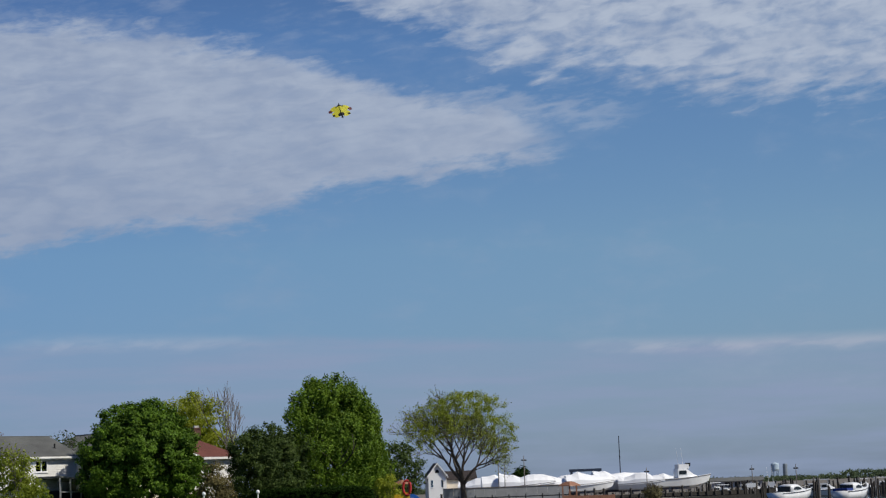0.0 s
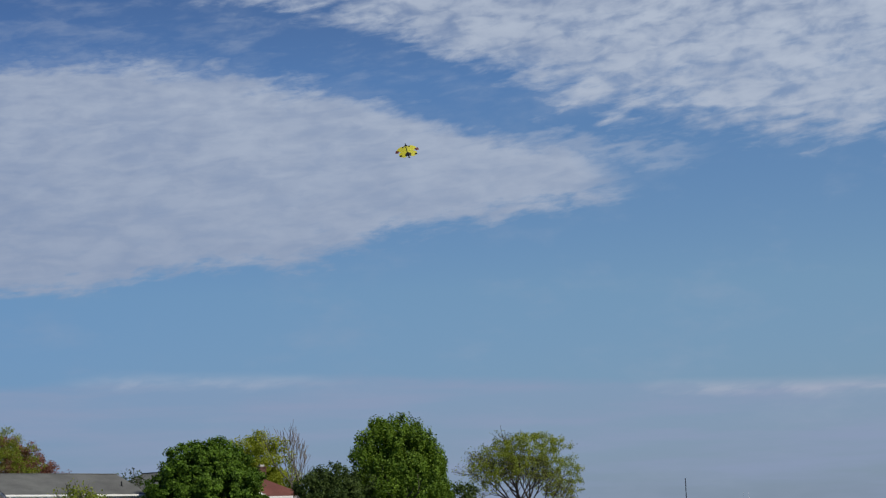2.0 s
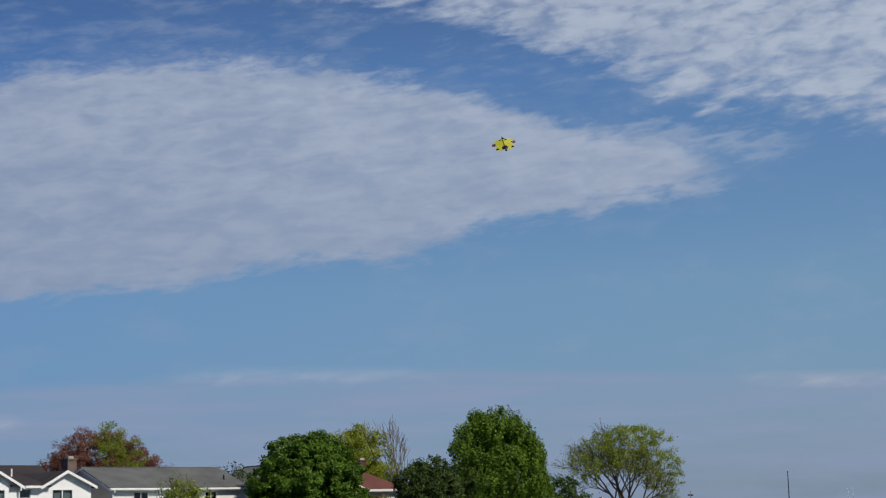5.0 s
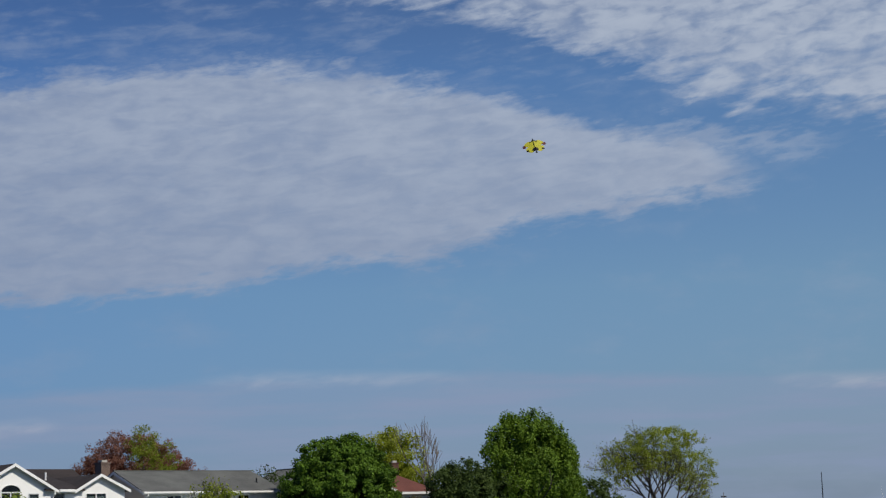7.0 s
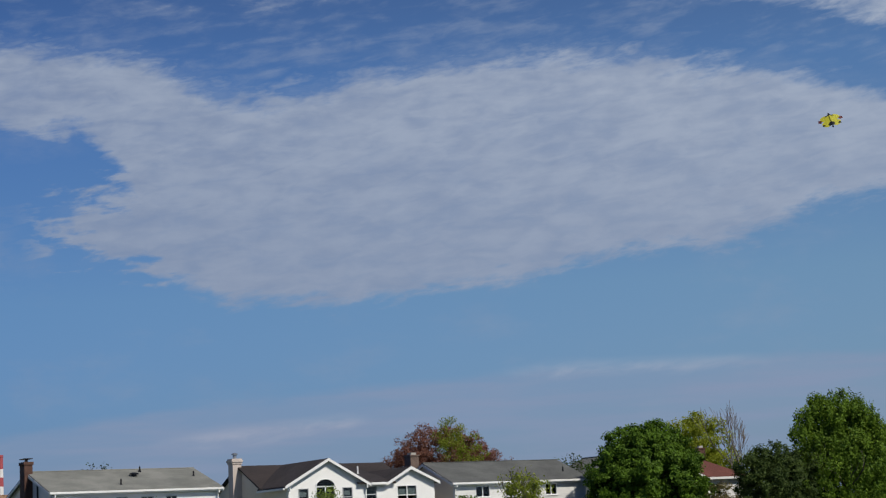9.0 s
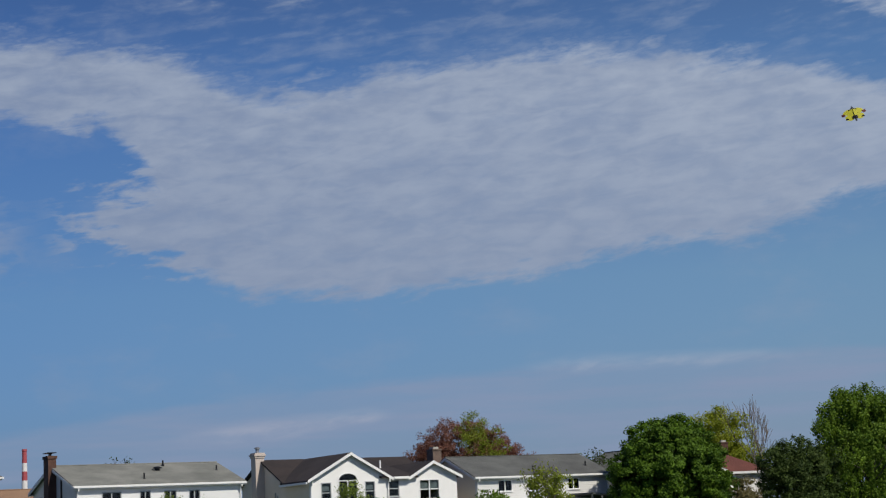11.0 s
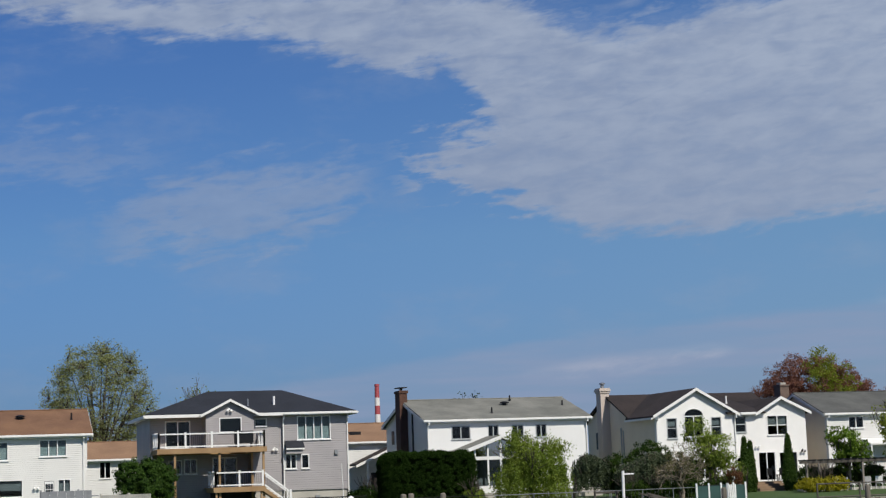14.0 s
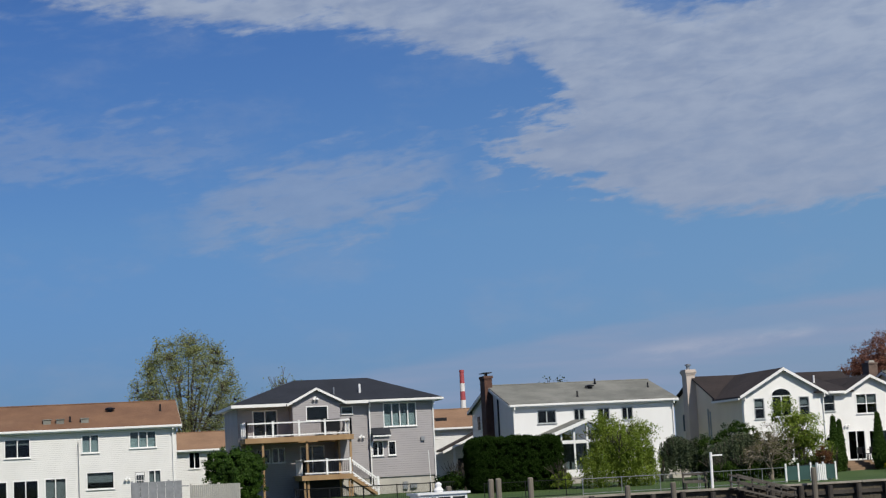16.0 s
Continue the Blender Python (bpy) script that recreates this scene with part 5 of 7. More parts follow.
tree("tree", heading(16.85, 166), "copper red leaved tree with a green neighbour growing through it", "tree", LEAF_RED, trunk_h=2.4, trunk_r=0.28, depth=4, limb=2.9, spread=0.6, seed=41,
     lobes=[(0, 0, 8.9, 4.9, 4.0, 3.1), (-3.2, 0, 7.6, 2.8, 2.8, 2.5), (4.2, 0, 7.6, 2.8, 2.8, 2.6)], clumps=620, per=84, leaf=0.14, clump_r=0.55, hollow=0.45, tip_leaves=4, core=110,
     more=[([(-0.5, -2.8, 10.4, 1.5, 1.3, 2.0), (0.6, -2.8, 9.2, 2.0, 1.4, 2.3), (1.6, -2.8, 7.6, 1.9, 1.4, 2.2)], 105, LEAF_OLIVE)])
def fan_tree(place, label, mat, bark, fork, crown, seed, limbs=13, twigs=760, per=9, leaf=0.13, tuft=0.34, trunk_r=0.32):
    """Limbs fan out from one fork to the skin of an egg-shaped crown (x, z, rx, ry, rz); twigs leave them, each with small tufts of leaves."""
    root = thing("tree", pose(*place), label, "tree")
    rng = np.random.default_rng(seed)
    cx, cz, rx, ry, rz = crown
    mid, size = np.array([cx, 0.0, cz]), np.array([rx, ry, rz])
    base = np.array([0.0, 0.0, fork])
    bm = bmesh.new()
    tube(bm, [(0, 0, -0.15), (0.03, 0, 0.4), (0.0, 0, fork * 0.6), (0, 0, fork + 0.25)], [trunk_r * 1.4, trunk_r * 1.05, trunk_r * 0.95, trunk_r * 0.7], 10)

    def bend(p, q, rise, n):
        c = p + (q - p) * np.array([0.42, 0.42, 0.5]) + np.array([0, 0, rise]) + rng.normal(0, 0.12, 3)
        return [p * (1 - t) ** 2 + 2 * c * t * (1 - t) + q * t * t + rng.normal(0, 0.03, 3) * (0 < t < 1) for t in np.linspace(0, 1, n)]
    nodes = []
    for k in range(limbs):
        up = 1.0 - 1.35 * (k + 0.5) / limbs
        ang = k * 2.39996 + rng.uniform(-0.2, 0.2)
        flat = math.sqrt(1 - up * up)
        end = mid + size * 0.86 * np.array([flat * math.cos(ang), flat * math.sin(ang), up])
        path = bend(base + np.array([0, 0, 0.2 * rng.random()]), end, 0.8 * flat, 12)
        thick = trunk_r * rng.uniform(0.3, 0.46)
        tube(bm, [tuple(p) for p in path], [max(0.022, thick * (1 - m / 12.5)) for m in range(12)], 6)
        nodes += path[4:]
    nodes = np.array(nodes)
    tufts = []
    for k in range(twigs):
        d = rng.normal(size=3)
        d /= np.linalg.norm(d)
        target = mid + size * d * rng.uniform(0.5, 1.0) ** 0.6 * rng.uniform(0.94, 1.05)
        gap = np.linalg.norm(nodes - target, axis=1) + 0.8 * np.maximum(0, nodes[:, 2] - target[2])
        start = nodes[np.argmin(gap)]
        path = bend(start, target, 0.1, 5)
        tube(bm, [tuple(p) for p in path], [0.034, 0.028, 0.023, 0.019, 0.016], 3)
        tufts += [tuple(path[-1]), tuple(path[-2])]
    part("trunk", bm, bark, root)
    mesh = leaf_cloud(tufts, tuft, per, leaf, seed + 1)
    mesh.materials.append(mat)
    new("crown", mesh).parent = root
    return root


fan_tree(heading(40.18, 150), "tall airy tree with thin grey green spring leaves", leafage("pale_spring_leaves", (0.20, 0.22, 0.085), (0.36, 0.385, 0.16), 0.5),
         surface("grey_brown_bark", (0.10, 0.08, 0.06), (0.06, 0.05, 0.04), 0.95, 2.5, 20, 0.8), 2.3, (0.0, 8.78, 4.82, 4.2, 5.58), 47, limbs=26, twigs=1400, per=13, tuft=0.5)

# ---- more trees, hedges and shrubs in the yards ----
def hedge(place, size, label, seed, mat=None):
    """A clipped hedge: many leaves over stems and a block darkened as inner shade."""
    root = thing("hedge", pose(*place), label, "hedge")
    w, d, h = size
    rng = np.random.default_rng(seed)
    bm = bmesh.new()
    for i in range(int(w * 2)):
        x = -w / 2 + 0.3 + (w - 0.6) * rng.random()
        tube(bm, [(x, rng.normal(0, d * 0.12), -0.1), (x + rng.normal(0, 0.1), rng.normal(0, d * 0.15), h * 0.5), (x + rng.normal(0, 0.2), rng.normal(0, d * 0.2), h * 0.9)], [0.05, 0.04, 0.015], 5)
    part("stems", bm, BARK, root)["kind"] = "stuff"
    # a slightly waved, rounded block of leaves
    n = int((w * h + w * d + d * h) * 60)
    p = rng.uniform(-1, 1, (n, 3))
    face = rng.integers(0, 3, n)
    p[np.arange(n), face] = np.sign(p[np.arange(n), face]) * rng.uniform(0.9, 1.0, n)
    r = np.sum(np.abs(p * np.array([1, 1, 0.95])) ** 6, axis=1) ** (1 / 6)
    p /= np.maximum(r, 0.97)[:, None]
    wave = 1 + 0.012 * np.sin(p[:, 0] * w * 1.3 + 0.7) + 0.008 * np.sin(p[:, 0] * w * 3.1)
    c = p * np.array([w / 2, d / 2, h / 2]) + np.array([0, 0, h / 2])
    c[:, 2] *= wave
    mesh = leaf_cloud(c, 0.16, 42, 0.09, seed, face=0.4)
    mesh.materials.append(mat or LEAF_HEDGE)
    new("leaves", mesh).parent = root
    bm = B((-w / 2 + 0.3, -d / 2 + 0.3, 0, w / 2 - 0.3, d / 2 - 0.3, h - 0.2))
    # near-black block: the shade inside the hedge is put into its colour
    part("core", bm, surface("hedge_inner_shade", (0.006, 0.012, 0.003), rough=1.0, spec=0.0), root)
    return root


def shrub(name, place, lobes, label, category, mat, seed, clumps=120, per=60, leaf=0.14, clump_r=0.3, stems=3, droop=0.0, hollow=0.5):
    return tree(name, place, label, category, mat, trunk_h=0.5, trunk_r=0.06, limb=0.9, depth=2, stems=stems, lobes=lobes, clumps=clumps, per=per, leaf=leaf, clump_r=clump_r, seed=seed, droop=droop, hollow=hollow)


def column_tree(place, height, radius, label, seed, mat=None):
    root = thing("arborvitae", pose(*place), label, "tree", "columnar evergreens by the patio")
    rng = np.random.default_rng(seed)
    bm = bmesh.new()
    tube(bm, [(0, 0, -0.1), (0, 0, height * 0.5), (0.02, 0, height * 0.95)], [0.07, 0.05, 0.01], 6)
    part("trunk", bm, BARK, root)
    n = 420
    z = rng.random(n) ** 0.9 * height
    prof = radius * np.clip(1.15 * (1 - z / height) ** 0.85, 0.02, 1.0) * np.clip(0.55 + z / height * 2.2, 0, 1)
    ang = rng.uniform(0, math.tau, n)
    c = np.stack([np.cos(ang) * prof * 0.85, np.sin(ang) * prof * 0.85, z + 0.1], 1)
    mesh = leaf_cloud(c, 0.13, 30, 0.10, seed, flat=1.6, face=0.4)
    mesh.materials.append(mat or LEAF_COLUMN)
    new("crown", mesh).parent = root
    return root


LEAF_COLUMN = leafage("arborvitae_leaves", (0.022, 0.050, 0.010), (0.062, 0.110, 0.020), 0.2, 0.25, 0.06)
shrub("bush", (11.9, 108, -0.15), [(0, 0, 1.8, 1.85, 1.6, 1.7), (-0.6, 0, 2.5, 1.25, 1.2, 1.15), (0.7, 0, 2.4, 1.15, 1.2, 1.1), (0.4, 0, 1.1, 1.5, 1.4, 1.2)], "large rounded glossy green bush", "bush", leafage("bush_leaves", (0.014, 0.036, 0.005), (0.048, 0.098, 0.011), 0.12), 61, 520, 80, 0.11, 0.26)
hedge((29.9, 108, -0.15), (6.1, 2.4, 3.38), "tall dark clipped hedge beside the sunroom", 62)


tree("weeping_tree", (36.0, 105, -0.3), "drooping willow like tree with light green spring leaves", "tree", LEAF_WEEP, trunk_h=0.9, trunk_r=0.13, depth=4, limb=1.5, spread=0.5, lift=0.1, seed=63,
     lobes=[(-0.6, 0, 3.4, 1.3, 1.2, 1.3), (0.3, 0, 3.0, 1.7, 1.5, 1.3), (0.9, 0, 2.0, 1.7, 1.5, 1.6), (-1.0, 0, 1.9, 1.5, 1.4, 1.5), (1.3, 0, 1.0, 1.3, 1.3, 1.0), (-1.6, 0, 1.0, 1.0, 1.2, 0.9), (-1.1, 0, 4.1, 0.6, 0.7, 0.8), (2.0, 0, 3.5, 0.35, 0.5, 0.4), (1.3, 0, 3.9, 0.4, 0.5, 0.5)],
     clumps=700, per=46, leaf=0.095, clump_r=0.2, hollow=0.55, flat=2.6, droop=0.45, core=90)


def weeping_cedar(place, label, height, reach, seed, way=1):
    """A leader that arches over to one side; curtains of needles hang from it and from its side limbs."""
    root = thing("weeping_cedar", pose(*place), label, "tree")
    rng = np.random.default_rng(seed)
    bm = bmesh.new()
    spine = [(way * reach * (0.02 + 0.98 * t ** 1.4), 0.15 * math.sin(5 * t), height * math.sin(min(1.0, t * 2.2) * math.pi / 2) * (1 - 0.62 * max(0, t - 0.35) ** 1.2)) for t in [k / 14 for k in range(15)]]
    tube(bm, [(0, 0, -0.1)] + spine[1:], [0.13 - 0.008 * k for k in range(15)], 7)
    arms = [spine[3:]]
    for k in range(3, 14):
        for sgn in (-1, 1):
            x, y, z = spine[k]
            r = rng.uniform(0.5, 1.1)
            arm = [(x + way * 0.35 * r * q - way * 0.5 * r * q * (k < 6), y + sgn * r * q, z + 0.12 * math.sin(q * 3.0) - 0.45 * q * q) for q in [m / 6 for m in range(7)]]
            tube(bm, arm, [0.035 - 0.004 * m for m in range(7)], 4)
            arms.append(arm[1:])
    part("limbs", bm, BARK, root)["kind"] = "stuff"
    pts = []
    for arm in arms:
        for x, y, z in arm:
            for _ in range(2):
                xx, yy = x + rng.normal(0, 0.13), y + rng.normal(0, 0.1)
                fall = rng.uniform(0.2, 0.85) * z
                for m in range(int(fall / 0.09)):
                    pts.append((xx + rng.normal(0, 0.015), yy, z + 0.06 - m * 0.09))
    mesh = leaf_cloud(pts, 0.045, 6, 0.11, seed, droop=0.25)
    mesh.materials.append(LEAF_CEDAR)
    new("crown", mesh).parent = root


weeping_cedar((40.6, 110.0, -0.1), "blue green weeping cedar with hanging curtains", 2.95, 3.5, 64)
weeping_cedar((46.6, 107.2, -0.15), "blue green weeping cedar with hanging curtains", 3.0, 3.5, 65, -1)
shrub("bush", (45.9, 109.6, -0.1), [(0.2, 0, 2.2, 1.7, 1.5, 1.5), (-1.8, 0, 1.5, 1.9, 1.4, 1.4), (2.2, 0, 1.4, 2.0, 1.3, 1.5), (0.3, 0, 0.7, 3.4, 1.2, 0.8)], "dark green rounded bush against the house", "bush", leafage("yew_leaves", (0.012, 0.028, 0.005), (0.045, 0.080, 0.012), 0.12, 0.25, 0.05), 66, 520, 70, 0.11, 0.28)
LEAF_SHADE = bpy.data.materials["yew_leaves"]
# added row of dark bushes in place of the shadow on the ground
for x, w, sd in ((42.6, 1.0, 92), (44.3, 1.2, 93), (46.3, 1.3, 94), (48.4, 0.9, 95)):
    shrub("bush", (x, 104.6, -0.3), [(0, 0, 0.55, w, 0.7, 0.62), (0.4 * w, 0, 0.9, w * 0.5, 0.5, 0.4)], "low dark bush added for the shadow behind the pool fence", "bush", LEAF_SHADE, sd, 110, 60, 0.1, 0.22)
LEAF_GREY = leafage("sparse_grey_buds", (0.095, 0.085, 0.042), (0.20, 0.18, 0.09), 0.3)
tree("small_tree", (45.5, 103, -0.3), "grey twiggy ornamental tree barely in bud", "tree", LEAF_GREY, bark=surface("beige_bark", (0.26, 0.22, 0.165), (0.18, 0.15, 0.115), 0.95, 2.5, 20, 0.8), trunk_h=0.8, trunk_r=0.11, depth=5, limb=1.05, spread=0.8, lift=-0.06, split=3, seed=67,
     lobes=[(0, 0, 2.3, 2.2, 1.6, 1.4), (0.3, 0, 2.9, 1.5, 1.2, 1.0)], clumps=60, per=24, leaf=0.08, clump_r=0.35, hollow=0.3, tip_leaves=2, tip_r=0.25)
tree("small_tree", (48.3, 105, -0.25), "slender tree with bright young green leaves", "tree", LEAF_WEEP, trunk_h=1.3, trunk_r=0.09, depth=3, limb=1.4, spread=0.5, seed=68,
     lobes=[(-0.6, 0, 4.1, 1.0, 1.0, 1.3), (0.4, 0, 3.0, 1.6, 1.3, 1.3), (1.1, 0, 1.6, 1.5, 1.2, 1.5)], clumps=260, per=36, leaf=0.13, clump_r=0.4, hollow=0.25)
shrub("bush", (49.4, 103.5, -0.25), [(0, 0, 1.0, 0.5, 0.5, 1.0)], "small rust brown conifer", "bush", leafage("rust_needles", (0.10, 0.045, 0.02), (0.17, 0.08, 0.035)), 69, 60, 40, 0.1, 0.2)
for x, y, h, r, sd in ((53.35, 110, 3.55, 0.42, 70), (53.95, 110.3, 3.3, 0.36, 71), (56.7, 110, 3.7, 0.52, 72), (69.5, 112, 2.3, 0.5, 73)):
    column_tree((x, y, -0.1), h, r, "tall narrow dark green arborvitae", sd)
tree("small_tree", (60.1, 108, -0.2), "small tree with fresh green leaves", "tree", LEAF_BRIGHT, trunk_h=1.6, trunk_r=0.08, depth=3, limb=1.2, spread=0.55, seed=74,
     lobes=[(0, 0, 3.3, 1.5, 1.3, 1.2), (0.4, 0, 2.3, 1.5, 1.3, 0.9)], clumps=110, per=30, leaf=0.2, clump_r=0.4, hollow=0.25)
tree("small_tree", (64.0, 107, -0.2), "slender young tree with light green leaves", "tree", LEAF_OLIVE, bark=BARK_PALE, trunk_h=2.0, trunk_r=0.09, depth=4, limb=1.5, spread=0.5, seed=75,
     lobes=[(0, 0, 4.3, 1.8, 1.6, 1.6), (0.5, 0, 2.9, 2.2, 1.8, 1.2)], clumps=180, per=28, leaf=0.18, clump_r=0.45, hollow=0.25, tip_leaves=2)
shrub("bush", (57.2, 106, -0.25), [(0, 0, 0.5, 2.0, 0.8, 0.55)], "low yellow green bush by the patio", "bush", leafage("golden_leaves", (0.22, 0.21, 0.015), (0.42, 0.38, 0.025), 0.45), 76, 170, 40, 0.12, 0.25, 4)
shrub("bush", (27.2, 113.5, 0), [(0, 0, 0.6, 1.4, 0.8, 0.65)], "dark clipped bush beside the porch", "bush", LEAF_HEDGE, 77, 90, 50, 0.12, 0.25)
shrub("bush", (32.6, 106.5, -0.2), [(0, 0, 0.5, 0.7, 0.6, 0.55)], "low light green bush beside the hedge", "bush", LEAF_WEEP, 78, 60, 40, 0.12, 0.25)
tree("tree", (18.6, 130, 0), "bare treetop showing over the roof", "tree", LEAF_OLIVE, bark=BARK_PALE, trunk_h=4.2, trunk_r=0.12, depth=4, limb=1.8, spread=0.4, lift=0.25, seed=80, clumps=0, tip_leaves=1, leaf=0.15)
tree("tree", (40.4, 132, 0), "thin treetop showing over the roof", "tree", LEAF_DULL, trunk_h=4.4, trunk_r=0.12, depth=3, limb=1.8, spread=0.5, seed=81, clumps=0, tip_leaves=8, leaf=0.2, tip_r=0.4)
tree("tree", (80.6, 128, 0), "thin treetop showing over the roof", "tree", LEAF_DULL, bark=BARK_PALE, trunk_h=4.4, trunk_r=0.12, depth=3, limb=1.5, spread=0.5, seed=82, clumps=0, tip_leaves=7, leaf=0.2, tip_r=0.4)
shrub("bush", heading(7.75, 131), [(0, 0, 2.3, 1.3, 1.2, 2.2), (0.9, 0, 1.4, 1.3, 1.0, 1.4)], "thin brown twiggy bush", "bush", leafage("brown_buds", (0.10, 0.085, 0.035), (0.19, 0.16, 0.065)), 83, 190, 46, 0.15, 0.4, 4, hollow=0.2)
shrub("bush", heading(2.2, 146), [(0, 0, 1.6, 1.3, 1.2, 1.8)], "thin yellow green bush by the playground", "bush", LEAF_YELLOW, 84, 70, 40, 0.18, 0.4, 4, hollow=0.2)
shrub("bush", heading(-6.6, 190), [(0, 0, 0.6, 1.3, 0.8, 0.7)], "dry grey brush on the shore", "bush", LEAF_GREY, 85, 70, 30, 0.2, 0.5, 4, hollow=0.2)
tree("tree", heading(-2.3, 300), "small dark evergreen among the boats", "tree", LEAF_HEDGE, trunk_h=1.0, trunk_r=0.15, depth=2, lobes=[(0, 0, 3.0, 1.8, 1.8, 2.3)], clumps=90, per=40, leaf=0.3, clump_r=0.6, seed=86)


# dark hedge added to stand for the deep shade at the tree bases
hd = heading(4.6, 139)
hedge(hd, (9.5, 1.6, 2.2), "low dark hedge added as shade under the trees", 88).rotation_euler = (0, 0, radians(-41))


for x, w, sd in ((58.6, 1.3, 101), (60.9, 1.4, 102), (63.3, 1.4, 103), (65.9, 1.5, 104), (68.4, 1.3, 105)):
    shrub("bush", (x, 110.6, -0.1), [(0, 0, 0.75, w, 0.8, 0.8), (0.3 * w, 0, 1.2, w * 0.6, 0.6, 0.45)], "dark clipped evergreen behind the pergola", "bush", LEAF_SHADE, sd, 120, 60, 0.11, 0.24)


# ---- houses farther back ----
def back_house(place, turn, w, d, ze, zr, roof, wall, label, holes=(), chimney=None, hip=False):
    h = thing("house", pose(*place, 0, 0, turn), label, "house")
    front_wall(h, 0, w, 0, ze, list(holes), wall)
    side_wall(h, 0, 0.2, d, 0, ze, ze + 0.01 if hip else zr, wall, ridge=d / 2)
    side_wall(h, w - 0.2, 0.2, d, 0, ze, ze + 0.01 if hip else zr, wall, ridge=d / 2)
    shell(h, 0.2, w - 0.2, 0, d, 0, ze, wall)
    for u in holes:
        window(h, u, panes=2)
    if hip:
        o = 0.4
        a, b = (d / 2, d / 2, zr), (w - d / 2, d / 2, zr)
        for ring in ([(-o, -o, ze), (w + o, -o, ze), b, a], [(w + o, d + o, ze), (-o, d + o, ze), a, b], [(-o, d + o, ze), (-o, -o, ze), a], [(w + o, -o, ze), (w + o, d + o, ze), b]):
            bm = bmesh.new()
            slab(bm, ring, (0, 0, 0.12))
            r = part("roof", bm, roof, h)
        part("fascia", B((-o, -o - 0.03, ze - 0.12, w + o, -o - 0.004, ze + 0.08)), TRIM, r)
    else:
        gable_roof(h, 0, w, 0, d, ze, zr, roof, over=0.35)
    if chimney:
        x, y, z = chimney
        c = part("chimney", B((x - 0.35, y - 0.3, zr - 1.2, x + 0.35, y + 0.3, z), (x - 0.4, y - 0.35, z, x + 0.4, y + 0.35, z + 0.12)), BRICK, h)
        part("chimney_cap", B((x - 0.2, y - 0.2, z + 0.12, x + 0.2, y + 0.2, z + 0.3)), CONCRETE, c)
    return h


back_house((8.6, 138, 0), 0, 9.5, 6.0, 4.0, 5.25, ROOF_TAN, SIDE_WHITE, "low white house with light brown roof behind the yards", [(3.1, 2.5, 3.9, 3.7), (4.5, 2.6, 5.5, 3.6)])
bc = back_house((25.5, 134, 0), 0, 12.0, 7.0, 4.7, 6.1, ROOF_TAN, SIDE_WHITE, "white house with brown roof and gabled porch", [(2.0, 2.4, 3.2, 3.6)])
bm = bmesh.new()
slab(bm, [(5.2, -2.6, 2.75), (5.2, -0.4, 2.75), (9.6, -0.4, 4.7), (9.6, -2.6, 4.7)], (0, 0, 0.14))
pr = part("porch_roof", bm, ROOF_DARK, bc)
bm = bmesh.new()
slab(bm, [(5.2, -2.62, 2.6), (9.6, -2.62, 4.55), (9.6, -2.62, 4.76), (5.2, -2.62, 2.81)], (0, -0.05, 0))
part("rake_board", bm, TRIM, pr)
part("porch_post", B((6.1, -2.5, 0, 6.25, -2.35, 3.0)), TRIM, bc)
part("porch_wall", B((5.6, -1.0, 2.6, 9.6, -0.9, 3.1)), SIDE_WHITE, bc)
part("door", B((7.0, -0.06, 0.2, 7.9, -0.004, 2.2)), BLACK, bc, "dark entrance door")
part("skylight", B((5.6, 1.0, 5.15, 6.5, 1.9, 5.5)), BLACK, bc)
back_house((90.0, 121.5, 0), 90, 10.5, 9.4, 5.6, 7.6, ROOF_SMOKE, SIDE_TAN_AND_SHADE, "tan house with grey roof behind the maple", [(3.0, 3.6, 4.2, 4.8)])
rh = heading(8.6, 158)
back_house((rh[0] - 7.6, rh[1] - 2.0, 0), -18, 9.6, 7.0, 5.3, 7.35, ROOF_RED, SIDE_CREAM, "cream house with red hip roof and brick chimney", [(6.6, 3.7, 7.5, 4.8), (3.6, 3.7, 4.6, 4.8)], chimney=(7.1, 3.5, 8.0), hip=True)
gh = thing("house", pose(228.4, 234.6, 0, 0, 0, -40), "small white gable fronted house with arched attic window", "house")
gh.scale = (0.74, 1, 0.95)
front_wall(gh, 0, 4.6, 0, 5.0, [(0.6, 2.6, 1.2, 4.0), (3.2, 2.6, 3.8, 4.0)], SIDE_PLAIN)
window(gh, (0.6, 2.6, 1.2, 4.0), panes=1)
window(gh, (3.2, 2.6, 3.8, 4.0), panes=1)
bm = bmesh.new()
slab(bm, [(0, 0, 5.0), (4.6, 0, 5.0), (2.3, 0, 7.3)], (0, 0.2, 0))
part("gable_wall", bm, SIDE_PLAIN, gh)
bm = bmesh.new()
slab(bm, [(2.3 + 0.55 * math.cos(math.pi * i / 10), -0.004, 5.4 + 0.7 * math.sin(math.pi * i / 10)) for i in range(11)], (0, -0.04, 0))
part("arched_window", bm, BLACK, gh)
for xa, s in ((-0.4, 1), (5.0, -1)):
    bm = bmesh.new()
    slab(bm, [(xa, -0.4, 4.6), (2.3, -0.4, 7.3), (2.3, 9, 7.3), (xa, 9, 4.6)], (0, 0, 0.15))
    r = part("roof", bm, ROOF_DARK, gh)
    bm = bmesh.new()
    slab(bm, [(xa, -0.42, 4.4), (2.3, -0.42, 7.1), (2.3, -0.42, 7.42), (xa, -0.42, 4.72)], (0, -0.06, 0))
    part("rake_board", bm, TRIM, r)
part("end_wall", B((0, 0.21, 0, 0.2, 9, 4.9)), SIDE_TAN_AND_SHADE, gh)
part("end_wall", B((4.4, 0.21, 0, 4.6, 9, 4.9)), SIDE_PLAIN, gh)
